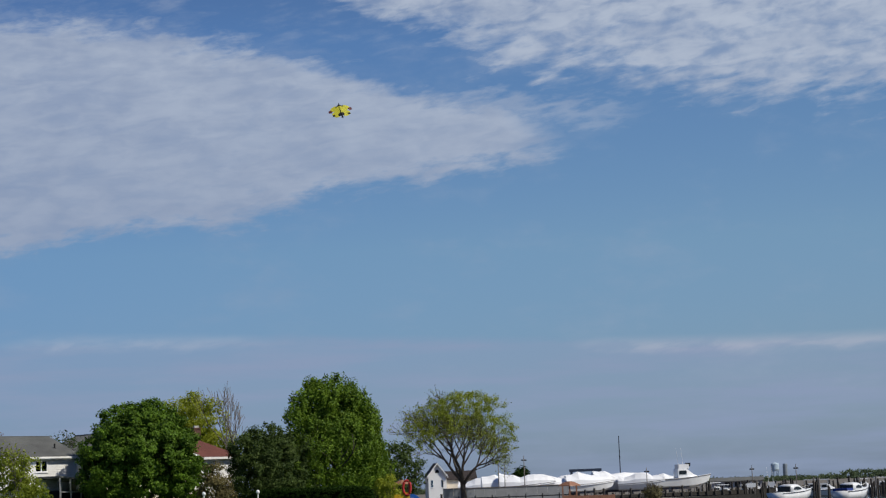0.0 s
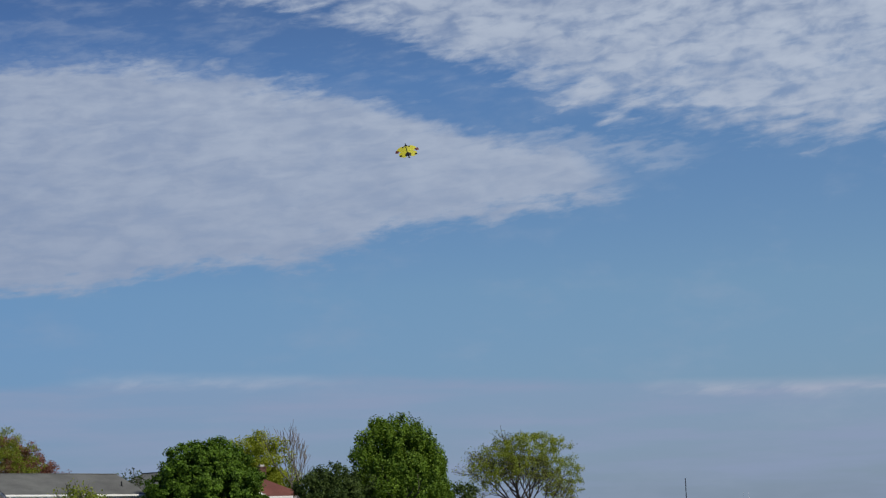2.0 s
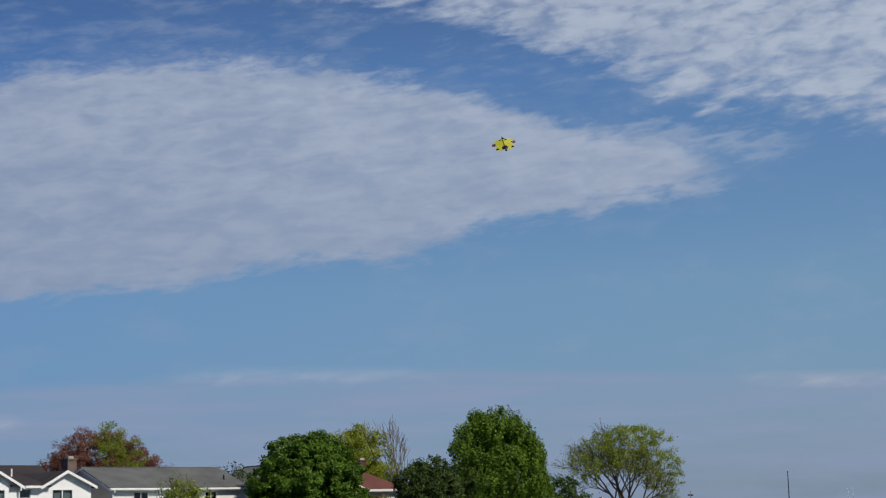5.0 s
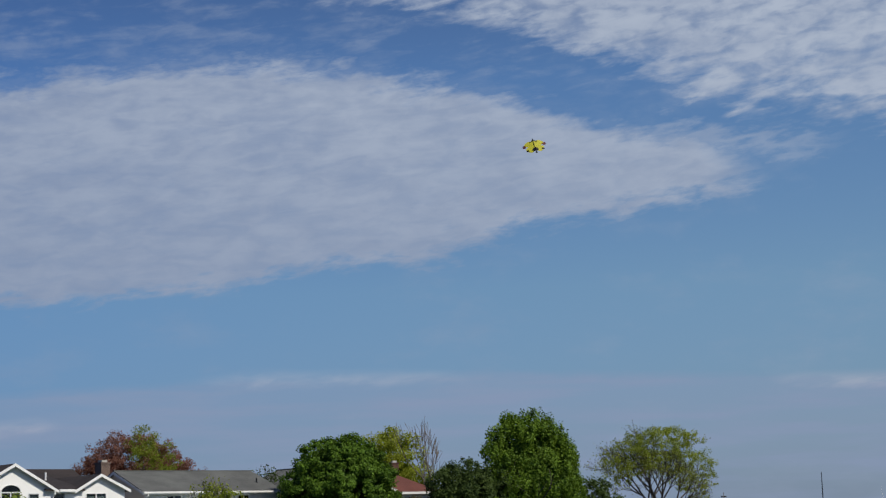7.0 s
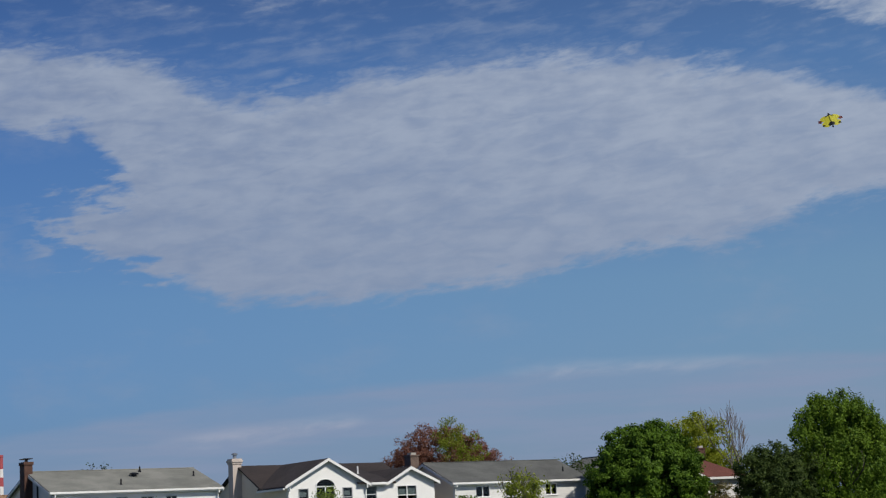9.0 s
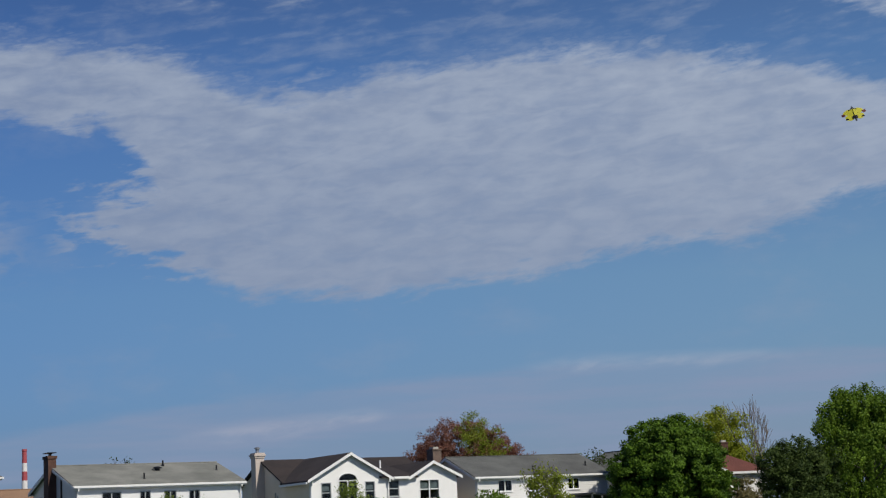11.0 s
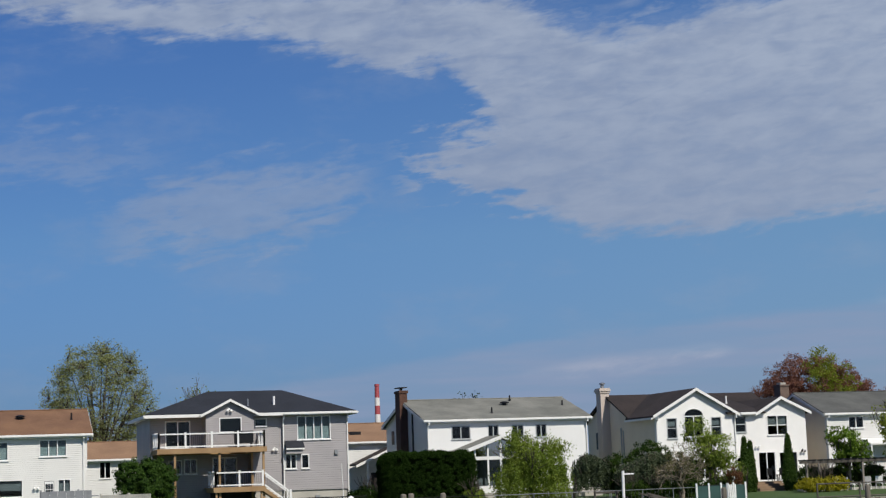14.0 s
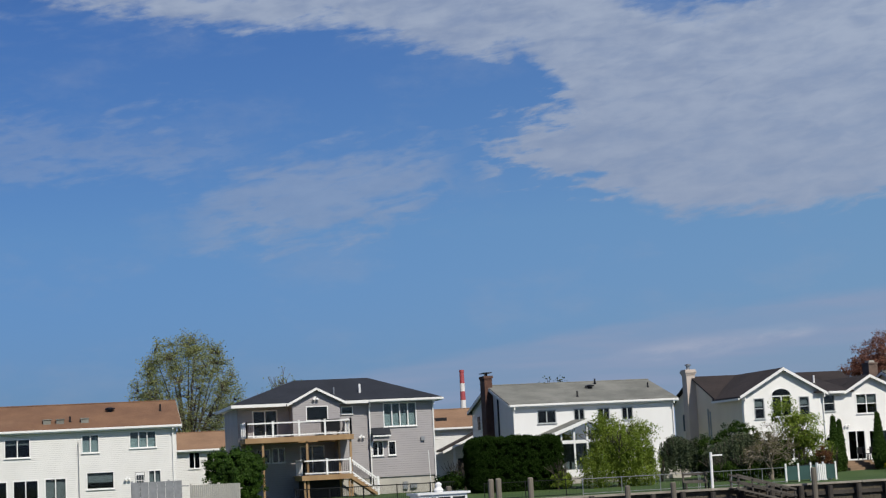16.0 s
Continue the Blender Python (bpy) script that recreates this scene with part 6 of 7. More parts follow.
part("side_wing", B((4.61, 2, 0, 12.5, 8, 3.9)), SIDE_TAN_AND_SHADE, gh)
bm = bmesh.new()
slab(bm, [(4.61, 1.6, 3.9), (12.8, 1.6, 3.9), (12.8, 5, 5.6), (4.61, 5, 5.6)], (0, 0, 0.14))
part("wing_roof", bm, ROOF_DARK, gh)


# ---- striped power-station stack, water towers, far woods ----
def stack():
    at = heading(31.09, 1500)
    root = thing("smokestack", pose(*at), "tall smokestack in red and white bands", "smokestack")
    red = surface("red_band_paint", (0.40, 0.075, 0.085), (0.35, 0.07, 0.08), 0.7, 0.2, 3)
    white = surface("white_band_paint", (0.72, 0.70, 0.68), (0.64, 0.62, 0.60), 0.7, 0.2, 3)
    edges = [0, 48.5, 58, 65.5, 72.5, 82.3]
    for i, (a, b) in enumerate(zip(edges, edges[1:])):
        bm = bmesh.new()
        lathe(bm, [(3.4 - a * 0.018, a + 0.02), (3.4 - b * 0.018, b)], 20)
        part("band", bm, red if i % 2 == 0 else white, root)
    bm = bmesh.new()
    lathe(bm, [(2.2, 82.3), (2.2, 84.2)], 20)
    part("rim", bm, red, root)


stack()


def water_tower(at, h, r, label, mat):
    root = thing("water_tower", pose(*at), label, "tower")
    bm = bmesh.new()
    lathe(bm, [(r * 0.8, h * 0.55), (r, h * 0.62), (r, h * 0.93), (r * 0.7, h * 1.0), (r * 0.1, h * 1.03)], 20)
    part("tank", bm, mat, root)
    for k in range(6):
        x, y = r * 0.8 * math.cos(k * math.tau / 6), r * 0.8 * math.sin(k * math.tau / 6)
        bm = bmesh.new()
        tube(bm, [(x, y, -1), (x, y, h * 0.56)], [0.7, 0.7], 6)
        part("leg", bm, mat, root)


PALE_BLUE = surface("pale_blue_paint", (0.42, 0.52, 0.60), (0.36, 0.46, 0.55), 0.6, 0.1, 2)
water_tower(heading(-10.54, 2400), 23.5, 5.6, "pale blue elevated water tower far off", PALE_BLUE)
bm = bmesh.new()
lathe(bm, [(3.2, -1), (3.2, 21.0), (2.6, 22.0)], 16)
silo = part("silo", bm, surface("silo_grey", (0.20, 0.24, 0.28), rough=0.8, scale=0.2))
silo.location = heading(-10.86, 2400)
tagged(silo, "grey blue cylindrical tower far off", "tower")


def far_woods():
    rng = np.random.default_rng(5)
    pts, rad = [], []
    for i in range(1500):
        a = rng.uniform(-19, 60)
        d = rng.uniform(1350, 1650)
        rise = 6.6 if a < -12.6 else (2.9 + 1.2 * min(1.0, (a + 12.6) / 3.0) if a < -8.5 else 4.6)
        h = rise + rng.normal(0, 0.35) + 0.5 * math.sin(a * 5.1)
        x, y, _ = heading(a, d)
        for k in range(4):
            pts.append((x + rng.normal(0, 4), y + rng.normal(0, 4), h * (0.2 + 0.2 * k)))
            rad.append(rng.uniform(1.0, 1.9))
    mesh = leaf_cloud(pts, rad, 34, 1.3, 6)
    # leaf colours are paled a little: distance haze painted in
    mesh.materials.append(leafage("hazed_far_wood_leaves", (0.060, 0.090, 0.045), (0.120, 0.155, 0.080), 0.3, 0.02))
    tagged(new("woods", mesh), "low line of far green woods", "woods", kind="stuff")


far_woods()

# ---- marina ----
HULL = surface("white_gelcoat", (0.78, 0.79, 0.80), (0.70, 0.71, 0.72), 0.25, 0.8, 20, 0.03, blotch=0.15, blotch_col=(0.4, 0.4, 0.38))
WRAP = surface("white_shrink_wrap", (0.86, 0.87, 0.88), (0.78, 0.79, 0.81), 0.35, 0.7, 6, 0.6)
SMOKE_GLASS = surface("smoked_glass", (0.02, 0.025, 0.03), rough=0.1)
BLUE_BOTTOM = surface("dark_antifouling", (0.05, 0.06, 0.09), (0.09, 0.07, 0.06), 0.8, 1, 10)
BLUE_COVER = surface("blue_canvas", (0.02, 0.045, 0.20), rough=0.8)


def hull_rings(length, beam, depth, sheer):
    """Cross-sections of a planing hull, stern to bow."""
    out = []
    for i in range(9):
        t = i / 8
        half = beam / 2 * (1.0 - max(0, (t - 0.35) / 0.65) ** 2.2)
        half = max(half, 0.03)
        x = -length / 2 + length * t
        top = depth + sheer * t ** 2
        keel = depth * 0.75 * max(0, (t - 0.55) / 0.45) ** 2.4
        rake = length * 0.05 * t
        out.append([(x, 0, keel), (x, half * 0.72, keel * 0.5 + depth * 0.32), (x + rake, half, top), (x + rake, 0, top + 0.04),
                    (x + rake, -half, top), (x, -half * 0.72, keel * 0.5 + depth * 0.32)])
    return out


def skin(bm, rings):
    vs = [[bm.verts.new(p) for p in r] for r in rings]
    n = len(rings[0])
    for a, b in zip(vs, vs[1:]):
        for k in range(n):
            bm.faces.new((a[k], a[(k + 1) % n], b[(k + 1) % n], b[k]))
    bm.faces.new(list(reversed(vs[0])))
    bm.faces.new(vs[-1])
    bmesh.ops.recalc_face_normals(bm, faces=bm.faces)
    return bm


def boat(place, turn, length, label, wrapped=False, cabin=True, tower=False, ashore=False, mast=0.0, cover=None):
    beam, depth = length * 0.34, length * 0.19
    root = thing("boat", pose(*place, 0, 0, turn), label, "boat")
    part("hull", skin(bmesh.new(), hull_rings(length, beam, depth, depth * 0.35)), HULL, root)
    bm = bmesh.new()
    rub = hull_rings(length, beam, depth, depth * 0.35)
    tube(bm, [Vector(r[2]) + Vector((0, 0.02, -0.08)) for r in rub], [0.05] * 9, 5)
    tube(bm, [Vector(r[4]) + Vector((0, -0.02, -0.08)) for r in rub], [0.05] * 9, 5)
    part("rub_rail", bm, BLACK, root)
    if wrapped:
        rings = []
        for i, r in enumerate(rub):
            t = i / 8
            half = r[2][1] + 0.06
            top = r[2][2]
            ridge = depth * (1.05 + 0.22 * math.sin(i * 1.1 + length * 3.0) + 0.1 * math.sin(i * 2.6 + length)) * (1 - 0.75 * max(0, t - 0.5) * 2 * 0.9)
            rings.append([(r[2][0], half, top - 0.25), (r[2][0], half * 0.92, top + ridge * 0.35), (r[2][0], half * 0.35, top + ridge * 0.9), (r[2][0], 0, top + ridge),
                          (r[2][0], -half * 0.35, top + ridge * 0.9), (r[2][0], -half * 0.92, top + ridge * 0.35), (r[2][0], -half, top - 0.25)])
        part("shrink_wrap", skin(bmesh.new(), rings), WRAP, root)
    elif cabin:
        z = depth * 1.05
        ch = length * 0.165
        x0, x1 = -length * 0.12, length * 0.30
        b = beam * 0.36
        rings = [[(x0, b, z), (x0, b * 0.92, z + ch), (x0, -b * 0.92, z + ch), (x0, -b, z)], [(x0 + (x1 - x0) * 0.45, b, z), (x0 + (x1 - x0) * 0.40, b * 0.9, z + ch), (x0 + (x1 - x0) * 0.40, -b * 0.9, z + ch), (x0 + (x1 - x0) * 0.45, -b, z)],
                 [(x1, b * 0.55, z + 0.15), (x1 - ch * 0.6, b * 0.5, z + ch * 0.35), (x1 - ch * 0.6, -b * 0.5, z + ch * 0.35), (x1, -b * 0.55, z + 0.15)]]
        cab = part("cabin", skin(bmesh.new(), rings), HULL, root)
        for s in (1, -1):
            part("side_window", B((x0 + 0.2, s * b * 0.97, z + ch * 0.38, x0 + (x1 - x0) * 0.38, s * b * 0.99 + s * 0.03, z + ch * 0.8)), SMOKE_GLASS, cab)
        part("windshield", B((x0 + (x1 - x0) * 0.44, -b * 0.8, z + ch * 0.55, x0 + (x1 - x0) * 0.46 + 0.1, b * 0.8, z + ch * 0.98)), SMOKE_GLASS, cab)
        if not tower:
            hard = part("hardtop", B((-length * 0.24, -b * 0.95, z + ch * 1.55, length * 0.10, b * 0.95, z + ch * 1.66)), HULL, root)
            for sx in (-length * 0.22, length * 0.08):
                for s in (1, -1):
                    bm = bmesh.new()
                    tube(bm, [(sx, s * b * 0.85, z * 0.98), (sx - 0.15, s * b * 0.85, z + ch * 1.56)], [0.035, 0.035], 5)
                    part("stanchion", bm, GALV, hard)
        if cover:
            part("canvas_cover", B((-length * 0.48, -beam * 0.42, depth, -length * 0.26, beam * 0.42, depth + 0.5)), cover, root)
    if tower:
        z = depth * 1.05 + length * 0.165 + 0.002
        part("flybridge", B((-length * 0.1, -beam * 0.3, z, length * 0.1, beam * 0.3, z + 0.75)), HULL, root)
        part("bridge_screen", B((length * 0.1, -beam * 0.28, z + 0.4, length * 0.13, beam * 0.28, z + 1.0)), SMOKE_GLASS, root)
        for s in (0.4, -0.5):
            bm = bmesh.new()
            tube(bm, [(s, 0.3, z), (s - 0.3, 0.35, z + 3.6)], [0.03, 0.012], 5)
            part("antenna", bm, VINYL, root)
    if mast:
        bm = bmesh.new()
        tube(bm, [(length * 0.08, 0, depth), (length * 0.08, 0, mast)], [0.10, 0.07], 8)
        m = part("mast", bm, BLACK, root)
        part("spreader", B((length * 0.08 - 0.03, -0.8, mast * 0.62, length * 0.08 + 0.03, 0.8, mast * 0.62 + 0.05)), GALV, m)
    if ashore:
        for sx in (-0.3, 0.0, 0.28):
            for s in (1, -1):
                bm = bmesh.new()
                tube(bm, [(sx * length, s * beam * 0.55, -place[2]), (sx * length, s * beam * 0.30, depth * 0.34)], [0.05, 0.04], 5)
                part("jack_stand", bm, STEEL_BLUE, root)
        part("keel_block", B((-length * 0.25, -0.2, -place[2], -length * 0.2, 0.2, 0.03)), GREY_WOOD, root)
        part("keel_block", B((length * 0.1, -0.2, -place[2], length * 0.15, 0.2, 0.03)), GREY_WOOD, root)
    part("bottom_paint", B((-length * 0.49, -beam * 0.25, 0.0, length * 0.1, beam * 0.25, depth * 0.2)), BLUE_BOTTOM, root)
    return root


def at_marina(a, d, z=0.0):
    return heading(a, d, z)


boat(at_marina(-7.55, 305, 0.5), -32, 9.6, "white sport cruiser with flybridge on stands ashore", tower=True, ashore=True)
boat(at_marina(-5.42, 300, 0.45), -35, 8.6, "sailing boat ashore with a bare dark mast", wrapped=True, ashore=True, mast=9.6)
boat(at_marina(-6.2, 297, 0.4), -62, 7.4, "small boat ashore under white shrink wrap", wrapped=True, ashore=True)
for a, d, tn, ln in ((-0.95, 296, -60, 7.5), (-1.8, 290, -40, 8.4), (-2.45, 288, -50, 8.8), (-3.2, 292, -30, 8.0), (-3.75, 296, -60, 7.4), (-4.5, 293, -35, 8.2), (-6.75, 312, -50, 7.0)):
    boat(at_marina(a, d, 0.4), tn, ln, "boat ashore under white shrink wrap", wrapped=True, ashore=True)


def express_cruiser(place, turn, length, label, canvas=None):
    """A low motor cruiser: rounded deckhouse with a raked arch, smoked enclosure aft, side windows."""
    beam, depth = length * 0.34, length * 0.19
    root = thing("boat", pose(*place, 0, 0, turn), label, "boat")
    rub = hull_rings(length, beam, depth, depth * 0.3)
    part("hull", skin(bmesh.new(), rub), HULL, root, smooth=True)
    bm = bmesh.new()
    for k, s in ((2, 1), (4, -1)):
        tube(bm, [Vector(r[k]) + Vector((0, 0.02 * s, -0.08)) for r in rub], [0.045] * 9, 5)
    part("rub_rail", bm, BLACK, root)

    def section(t, half, top, squeeze):
        z = depth * (1.0 + 0.3 * max(0, t) ** 2)
        x = t * length
        return [(x, half, z), (x, half * (0.97 - squeeze * 0.5), z + top * 0.6), (x, half * (0.86 - squeeze), z + top * 0.92), (x, half * 0.45, z + top),
                (x, -half * 0.45, z + top), (x, -half * (0.86 - squeeze), z + top * 0.92), (x, -half * (0.97 - squeeze * 0.5), z + top * 0.6), (x, -half, z)]
    b = beam * 0.42
    rows = [section(-0.22, b, 1.06, 0.02), section(-0.14, b, 1.22, 0.02), section(0.0, b * 0.98, 1.2, 0.05), section(0.06, b * 0.95, 1.05, 0.08),
            section(0.16, b * 0.86, 0.62, 0.1), section(0.27, b * 0.68, 0.38, 0.1), section(0.40, b * 0.36, 0.14, 0.1)]
    house = part("deckhouse", skin(bmesh.new(), rows), HULL, root, smooth=True)
    part("aft_enclosure", B((-0.25 * length, -b * 0.86, depth + 0.12, -0.215 * length, b * 0.86, depth + 0.9)), SMOKE_GLASS, house)
    for s in (1, -1):
        bm = bmesh.new()
        arc = [(-0.15 * length + 0.21 * length * k / 8, 0, depth + 0.38 + 0.46 * math.sin(math.pi * (0.12 + 0.8 * k / 8)) ** 0.7) for k in range(9)]
        slab(bm, [(x, s * (b * 1.005 - (z - depth) * 0.05), z) for x, _, z in [(-0.15 * length, 0, depth + 0.36)] + arc + [(0.06 * length, 0, depth + 0.36)]], (0, s * 0.02, 0))
        part("side_window", bm, SMOKE_GLASS, house)
        bm = bmesh.new()
        tube(bm, [(0.12 * length, s * b * 0.98, depth * 1.05 + 0.5), (0.32 * length, s * b * 0.72, depth * 1.1 + 0.5), (0.47 * length, s * 0.08, depth * 1.25 + 0.5)], [0.025] * 3, 5)
        part("bow_rail", bm, GALV, root)
    bm = bmesh.new()
    slab(bm, [(0.065 * length, -b * 0.7, depth + 0.98), (0.065 * length, b * 0.7, depth + 0.98), (0.155 * length, b * 0.62, depth + 0.68), (0.155 * length, -b * 0.62, depth + 0.68)], (0.03, 0, 0.03))
    part("windshield", bm, SMOKE_GLASS, house)
    if canvas:
        part("canvas_cover", B((-0.47 * length, -beam * 0.4, depth * 0.98, -0.255 * length, beam * 0.4, depth + 0.42)), canvas, root)
    return root


express_cruiser(at_marina(-11.05, 268, -2.15), -2, 9.0, "white motor cruiser afloat with dark glass enclosure")
express_cruiser(at_marina(-12.95, 268, -2.15), 4, 8.6, "white motor cruiser afloat with blue canvas", BLUE_COVER)
boat(at_marina(-12.1, 322, -2.0), -60, 7.0, "small boat afloat with dark cover", cover=BLACK)
boat(at_marina(-9.6, 318, -2.0), -30, 6.0, "small white boat afloat beside the pilings")
boat(at_marina(-10.4, 330, -2.0), -60, 6.5, "white boat afloat among the pilings", tower=True)
for a, d, tn, ln in ((-8.9, 322, -40, 6.4), (-9.9, 345, -55, 6.8), (-11.7, 350, -60, 7.0), (-13.9, 330, -50, 7.0), (-14.6, 318, -60, 7.6), (-13.3, 352, -40, 6.6), (-8.6, 340, -20, 7.2)):
    boat(at_marina(a, d, -2.0), tn, ln, "white motor boat moored between pilings", cover=BLACK if ln > 7 else None)

rng_m = np.random.default_rng(91)
DARK_PILE = surface("tarred_piling_wood", (0.022, 0.02, 0.018), (0.04, 0.035, 0.03), 0.9, 1, 10)
for i in range(170):
    a = rng_m.uniform(-15.2, -8.0)
    d = rng_m.uniform(285, 345)
    bm = bmesh.new()
    top = rng_m.uniform(-0.4, 1.6)
    lathe(bm, [(0.16, -3.4), (0.16, top), (0.08, top + 0.12)], 8)
    p = part("piling", bm, DARK_PILE if i % 6 else GREY_WOOD)
    p.location = at_marina(a, d)
    tagged(p, "weathered wooden mooring piling in the marina", "piling", "mooring pilings")
for i in range(4):
    x, y, _ = at_marina(-9.5 - i * 1.5, 325 + i * 3)
    dock = thing("dock", pose(x, y, -1.2, 0, 0, -50), "grey wooden finger dock in the marina", "dock", "finger docks")
    part("deck", B((-7, -0.7, -0.15, 7, 0.7, 0.0)), GREY_WOOD, dock)
    for sx in (-6.5, 0, 6.5):
        part("dock_pile", B((sx - 0.12, -0.9, -2.2, sx + 0.12, -0.72, 0.8)), GREY_WOOD, dock)


edge = thing("boatyard_bulkhead", pose(160, 169.8, 0), "dark timber bulkhead at the boatyard edge", "bulkhead", kind="structure")
DARK_PLANKS = surface("tarred_planks", (0.026, 0.023, 0.019), (0.017, 0.015, 0.013), 0.9, 1.0, 25, 0.5, upright=0.25)
part("planking", B((0, 0, -3.3, 87, 0.2, 0.1), (-40, -57.9, -3.3, 0, -57.7, 0.1), (0.01, -57.7, -3.3, 0.21, -0.002, 0.1)), DARK_PLANKS, edge)
for i in range(40):
    bm = bmesh.new()
    lathe(bm, [(0.17, -3.3), (0.16, rng_m.uniform(0.2, 1.3))], 8, 1 + i * 2.15, -0.25)
    part("pile", bm, surface("black_pile", (0.045, 0.04, 0.035), rough=0.9) if i == 0 else bpy.data.materials["black_pile"], edge)


def lift_frame():
    x, y, _ = at_marina(-4.4, 330)
    root = thing("travel_lift", pose(x, y, 0, 0, 0, -48), "dark blue travelling boat hoist", "boat hoist")
    for sx in (-2.6, 2.6):
        for sy in (-2.6, 2.6):
            part("leg", B((sx - 0.18, sy - 0.18, 0.5, sx + 0.18, sy + 0.18, 4.4)), STEEL_BLUE, root)
            bm = bmesh.new()
            lathe(bm, [(0.5, -0.2), (0.55, -0.15), (0.55, 0.15), (0.5, 0.2)], 14)
            wh = part("wheel", bm, BLACK, root)
            wh.matrix_basis = pose(sx, sy, 0.55, 90, 0, 0)
    for sy in (-2.6, 2.6):
        part("top_beam", B((-3.0, sy - 0.22, 4.4, 3.0, sy + 0.22, 4.85)), STEEL_BLUE, root)
    part("cross_beam", B((-2.8, -2.38, 4.45, -2.4, 2.38, 4.8)), STEEL_BLUE, root)
    part("engine_box", B((-1.6, -3.2, 0.8, 1.4, -2.85, 1.7)), STEEL_BLUE, root)


lift_frame()


def pole(a, d, h, label, arms=0):
    root = thing("light_pole", pose(*at_marina(a, d)), label, "light pole", "marina light poles")
    bm = bmesh.new()
    tube(bm, [(0, 0, -0.2), (0, 0, h)], [0.10, 0.05], 8)
    part("shaft", bm, GREY_WOOD, root)
    if arms:
        part("arm", B((-0.4, -0.03, h - 0.56, 0.4, 0.03, h - 0.5)), GALV, root)
        for s in (-0.34, 0.34):
            part("lamp_head", B((s - 0.16, -0.13, h - 0.76, s + 0.16, 0.13, h - 0.561)), BLACK, root)


pole(-2.4, 280, 6.8, "wooden pole with floodlights and crossarm", 1)
pole(-1.75, 282, 6.0, "plain grey wooden pole")
pole(-1.55, 284, 7.2, "tall plain wooden pole")
pole(-9.8, 285, 4.0, "light pole on the dock", 1)
pole(-11.2, 286, 3.9, "light pole on the dock", 1)
pole(-6.4, 290, 4.3, "light pole among the boats", 1)

# grey retaining wall, little kiosk, long shed, notice board
p0, p1 = Vector(at_marina(0.3, 200)), Vector(at_marina(-4.1, 200))
wall = thing("retaining_wall", pose(p0.x, p0.y, 0, 0, 0, math.degrees(math.atan2(p1.y - p0.y, p1.x - p0.x))), "long grey plank wall with dark rail in front", "wall")
L = (p1 - p0).length
for i in range(int(L / 1.2)):
    part("panel", B((i * 1.2, 0, 0, i * 1.2 + 1.18, 0.12, 1.85)), surface("grey_plank_panel", (0.30, 0.31, 0.32), (0.25, 0.26, 0.27), 0.8, 1, 12) if i == 0 else bpy.data.materials["grey_plank_panel"], wall)
part("cap", B((0, -0.06, 1.85, L, 0.18, 1.93)), GREY_WOOD, wall)
part("front_rail", B((0, -5.0, 0.7, L, -4.9, 0.82)), BLACK, wall)
for i in range(9):
    part("rail_post", B((i * L / 8.2, -5.02, 0, i * L / 8.2 + 0.12, -4.9, 1.05)), BLACK, wall)

kx, ky, _ = at_marina(-3.86, 190)
RUST = surface("rust_brown_boards", (0.30, 0.15, 0.09), (0.23, 0.11, 0.07), 0.8, 1.5, 20)
kiosk = thing("gazebo", pose(kx, ky, 0, 0, 0, -48), "small reddish brown wooden gazebo", "gazebo")
for sx in (-0.75, 0, 0.75):
    for sy in (-0.75, 0.75):
        part("post", B((sx - 0.08, sy - 0.08, 0, sx + 0.08, sy + 0.08, 1.75)), RUST, kiosk)
part("rail_panel", B((-0.66, -0.8, 0, 0.66, -0.72, 0.7)), RUST, kiosk)
bm = bmesh.new()
lathe(bm, [(1.25, 1.7), (1.2, 1.78), (0.5, 2.15), (0.05, 2.22)], 4)
part("roof", bm, RUST, kiosk)
fence_r = thing("low_fence", pose(kx + 0.3, ky - 1.2, 0, 0, 0, -48), "low reddish brown board fence", "fence")
for i in range(22):
    part("board", B((-0.6 + i * 0.2, 0, 0, -0.42 + i * 0.2, 0.05, 0.62)), RUST, fence_r)

sx, sy, _ = at_marina(-9.3, 420)
shed = thing("shed", pose(sx, sy, 0, 0, 0, -55), "long low grey marina shed", "shed")
part("wall", B((-6, 0, 0, 6, 5, 1.5)), SIDE_GREY, shed)
bm = bmesh.new()
slab(bm, [(-6.4, -0.5, 1.45), (6.4, -0.5, 1.45), (6.4, 2.5, 2.3), (-6.4, 2.5, 2.3)], (0, 0, 0.12))
part("roof", bm, ROOF_SMOKE, shed)
# black plates on the wall, painted as the shade inside open bays
for i in range(5):
    part("dark_opening_plate", B((-5.2 + i * 2.3, -0.03, 0.2, -3.9 + i * 2.3, -0.004, 1.3)), BLACK, shed)
bx, by, _ = at_marina(-9.75, 280)
board = thing("notice_board", pose(bx, by, 0, 0, 0, -52), "blank white notice board on two posts", "sign")
part("panel", B((-0.7, 0, 0.45, 0.7, 0.06, 1.12)), VINYL, board)
for s in (-0.6, 0.6):
    part("post", B((s - 0.06, 0.07, -3.4, s + 0.06, 0.17, 1.0)), GREY_WOOD, board)


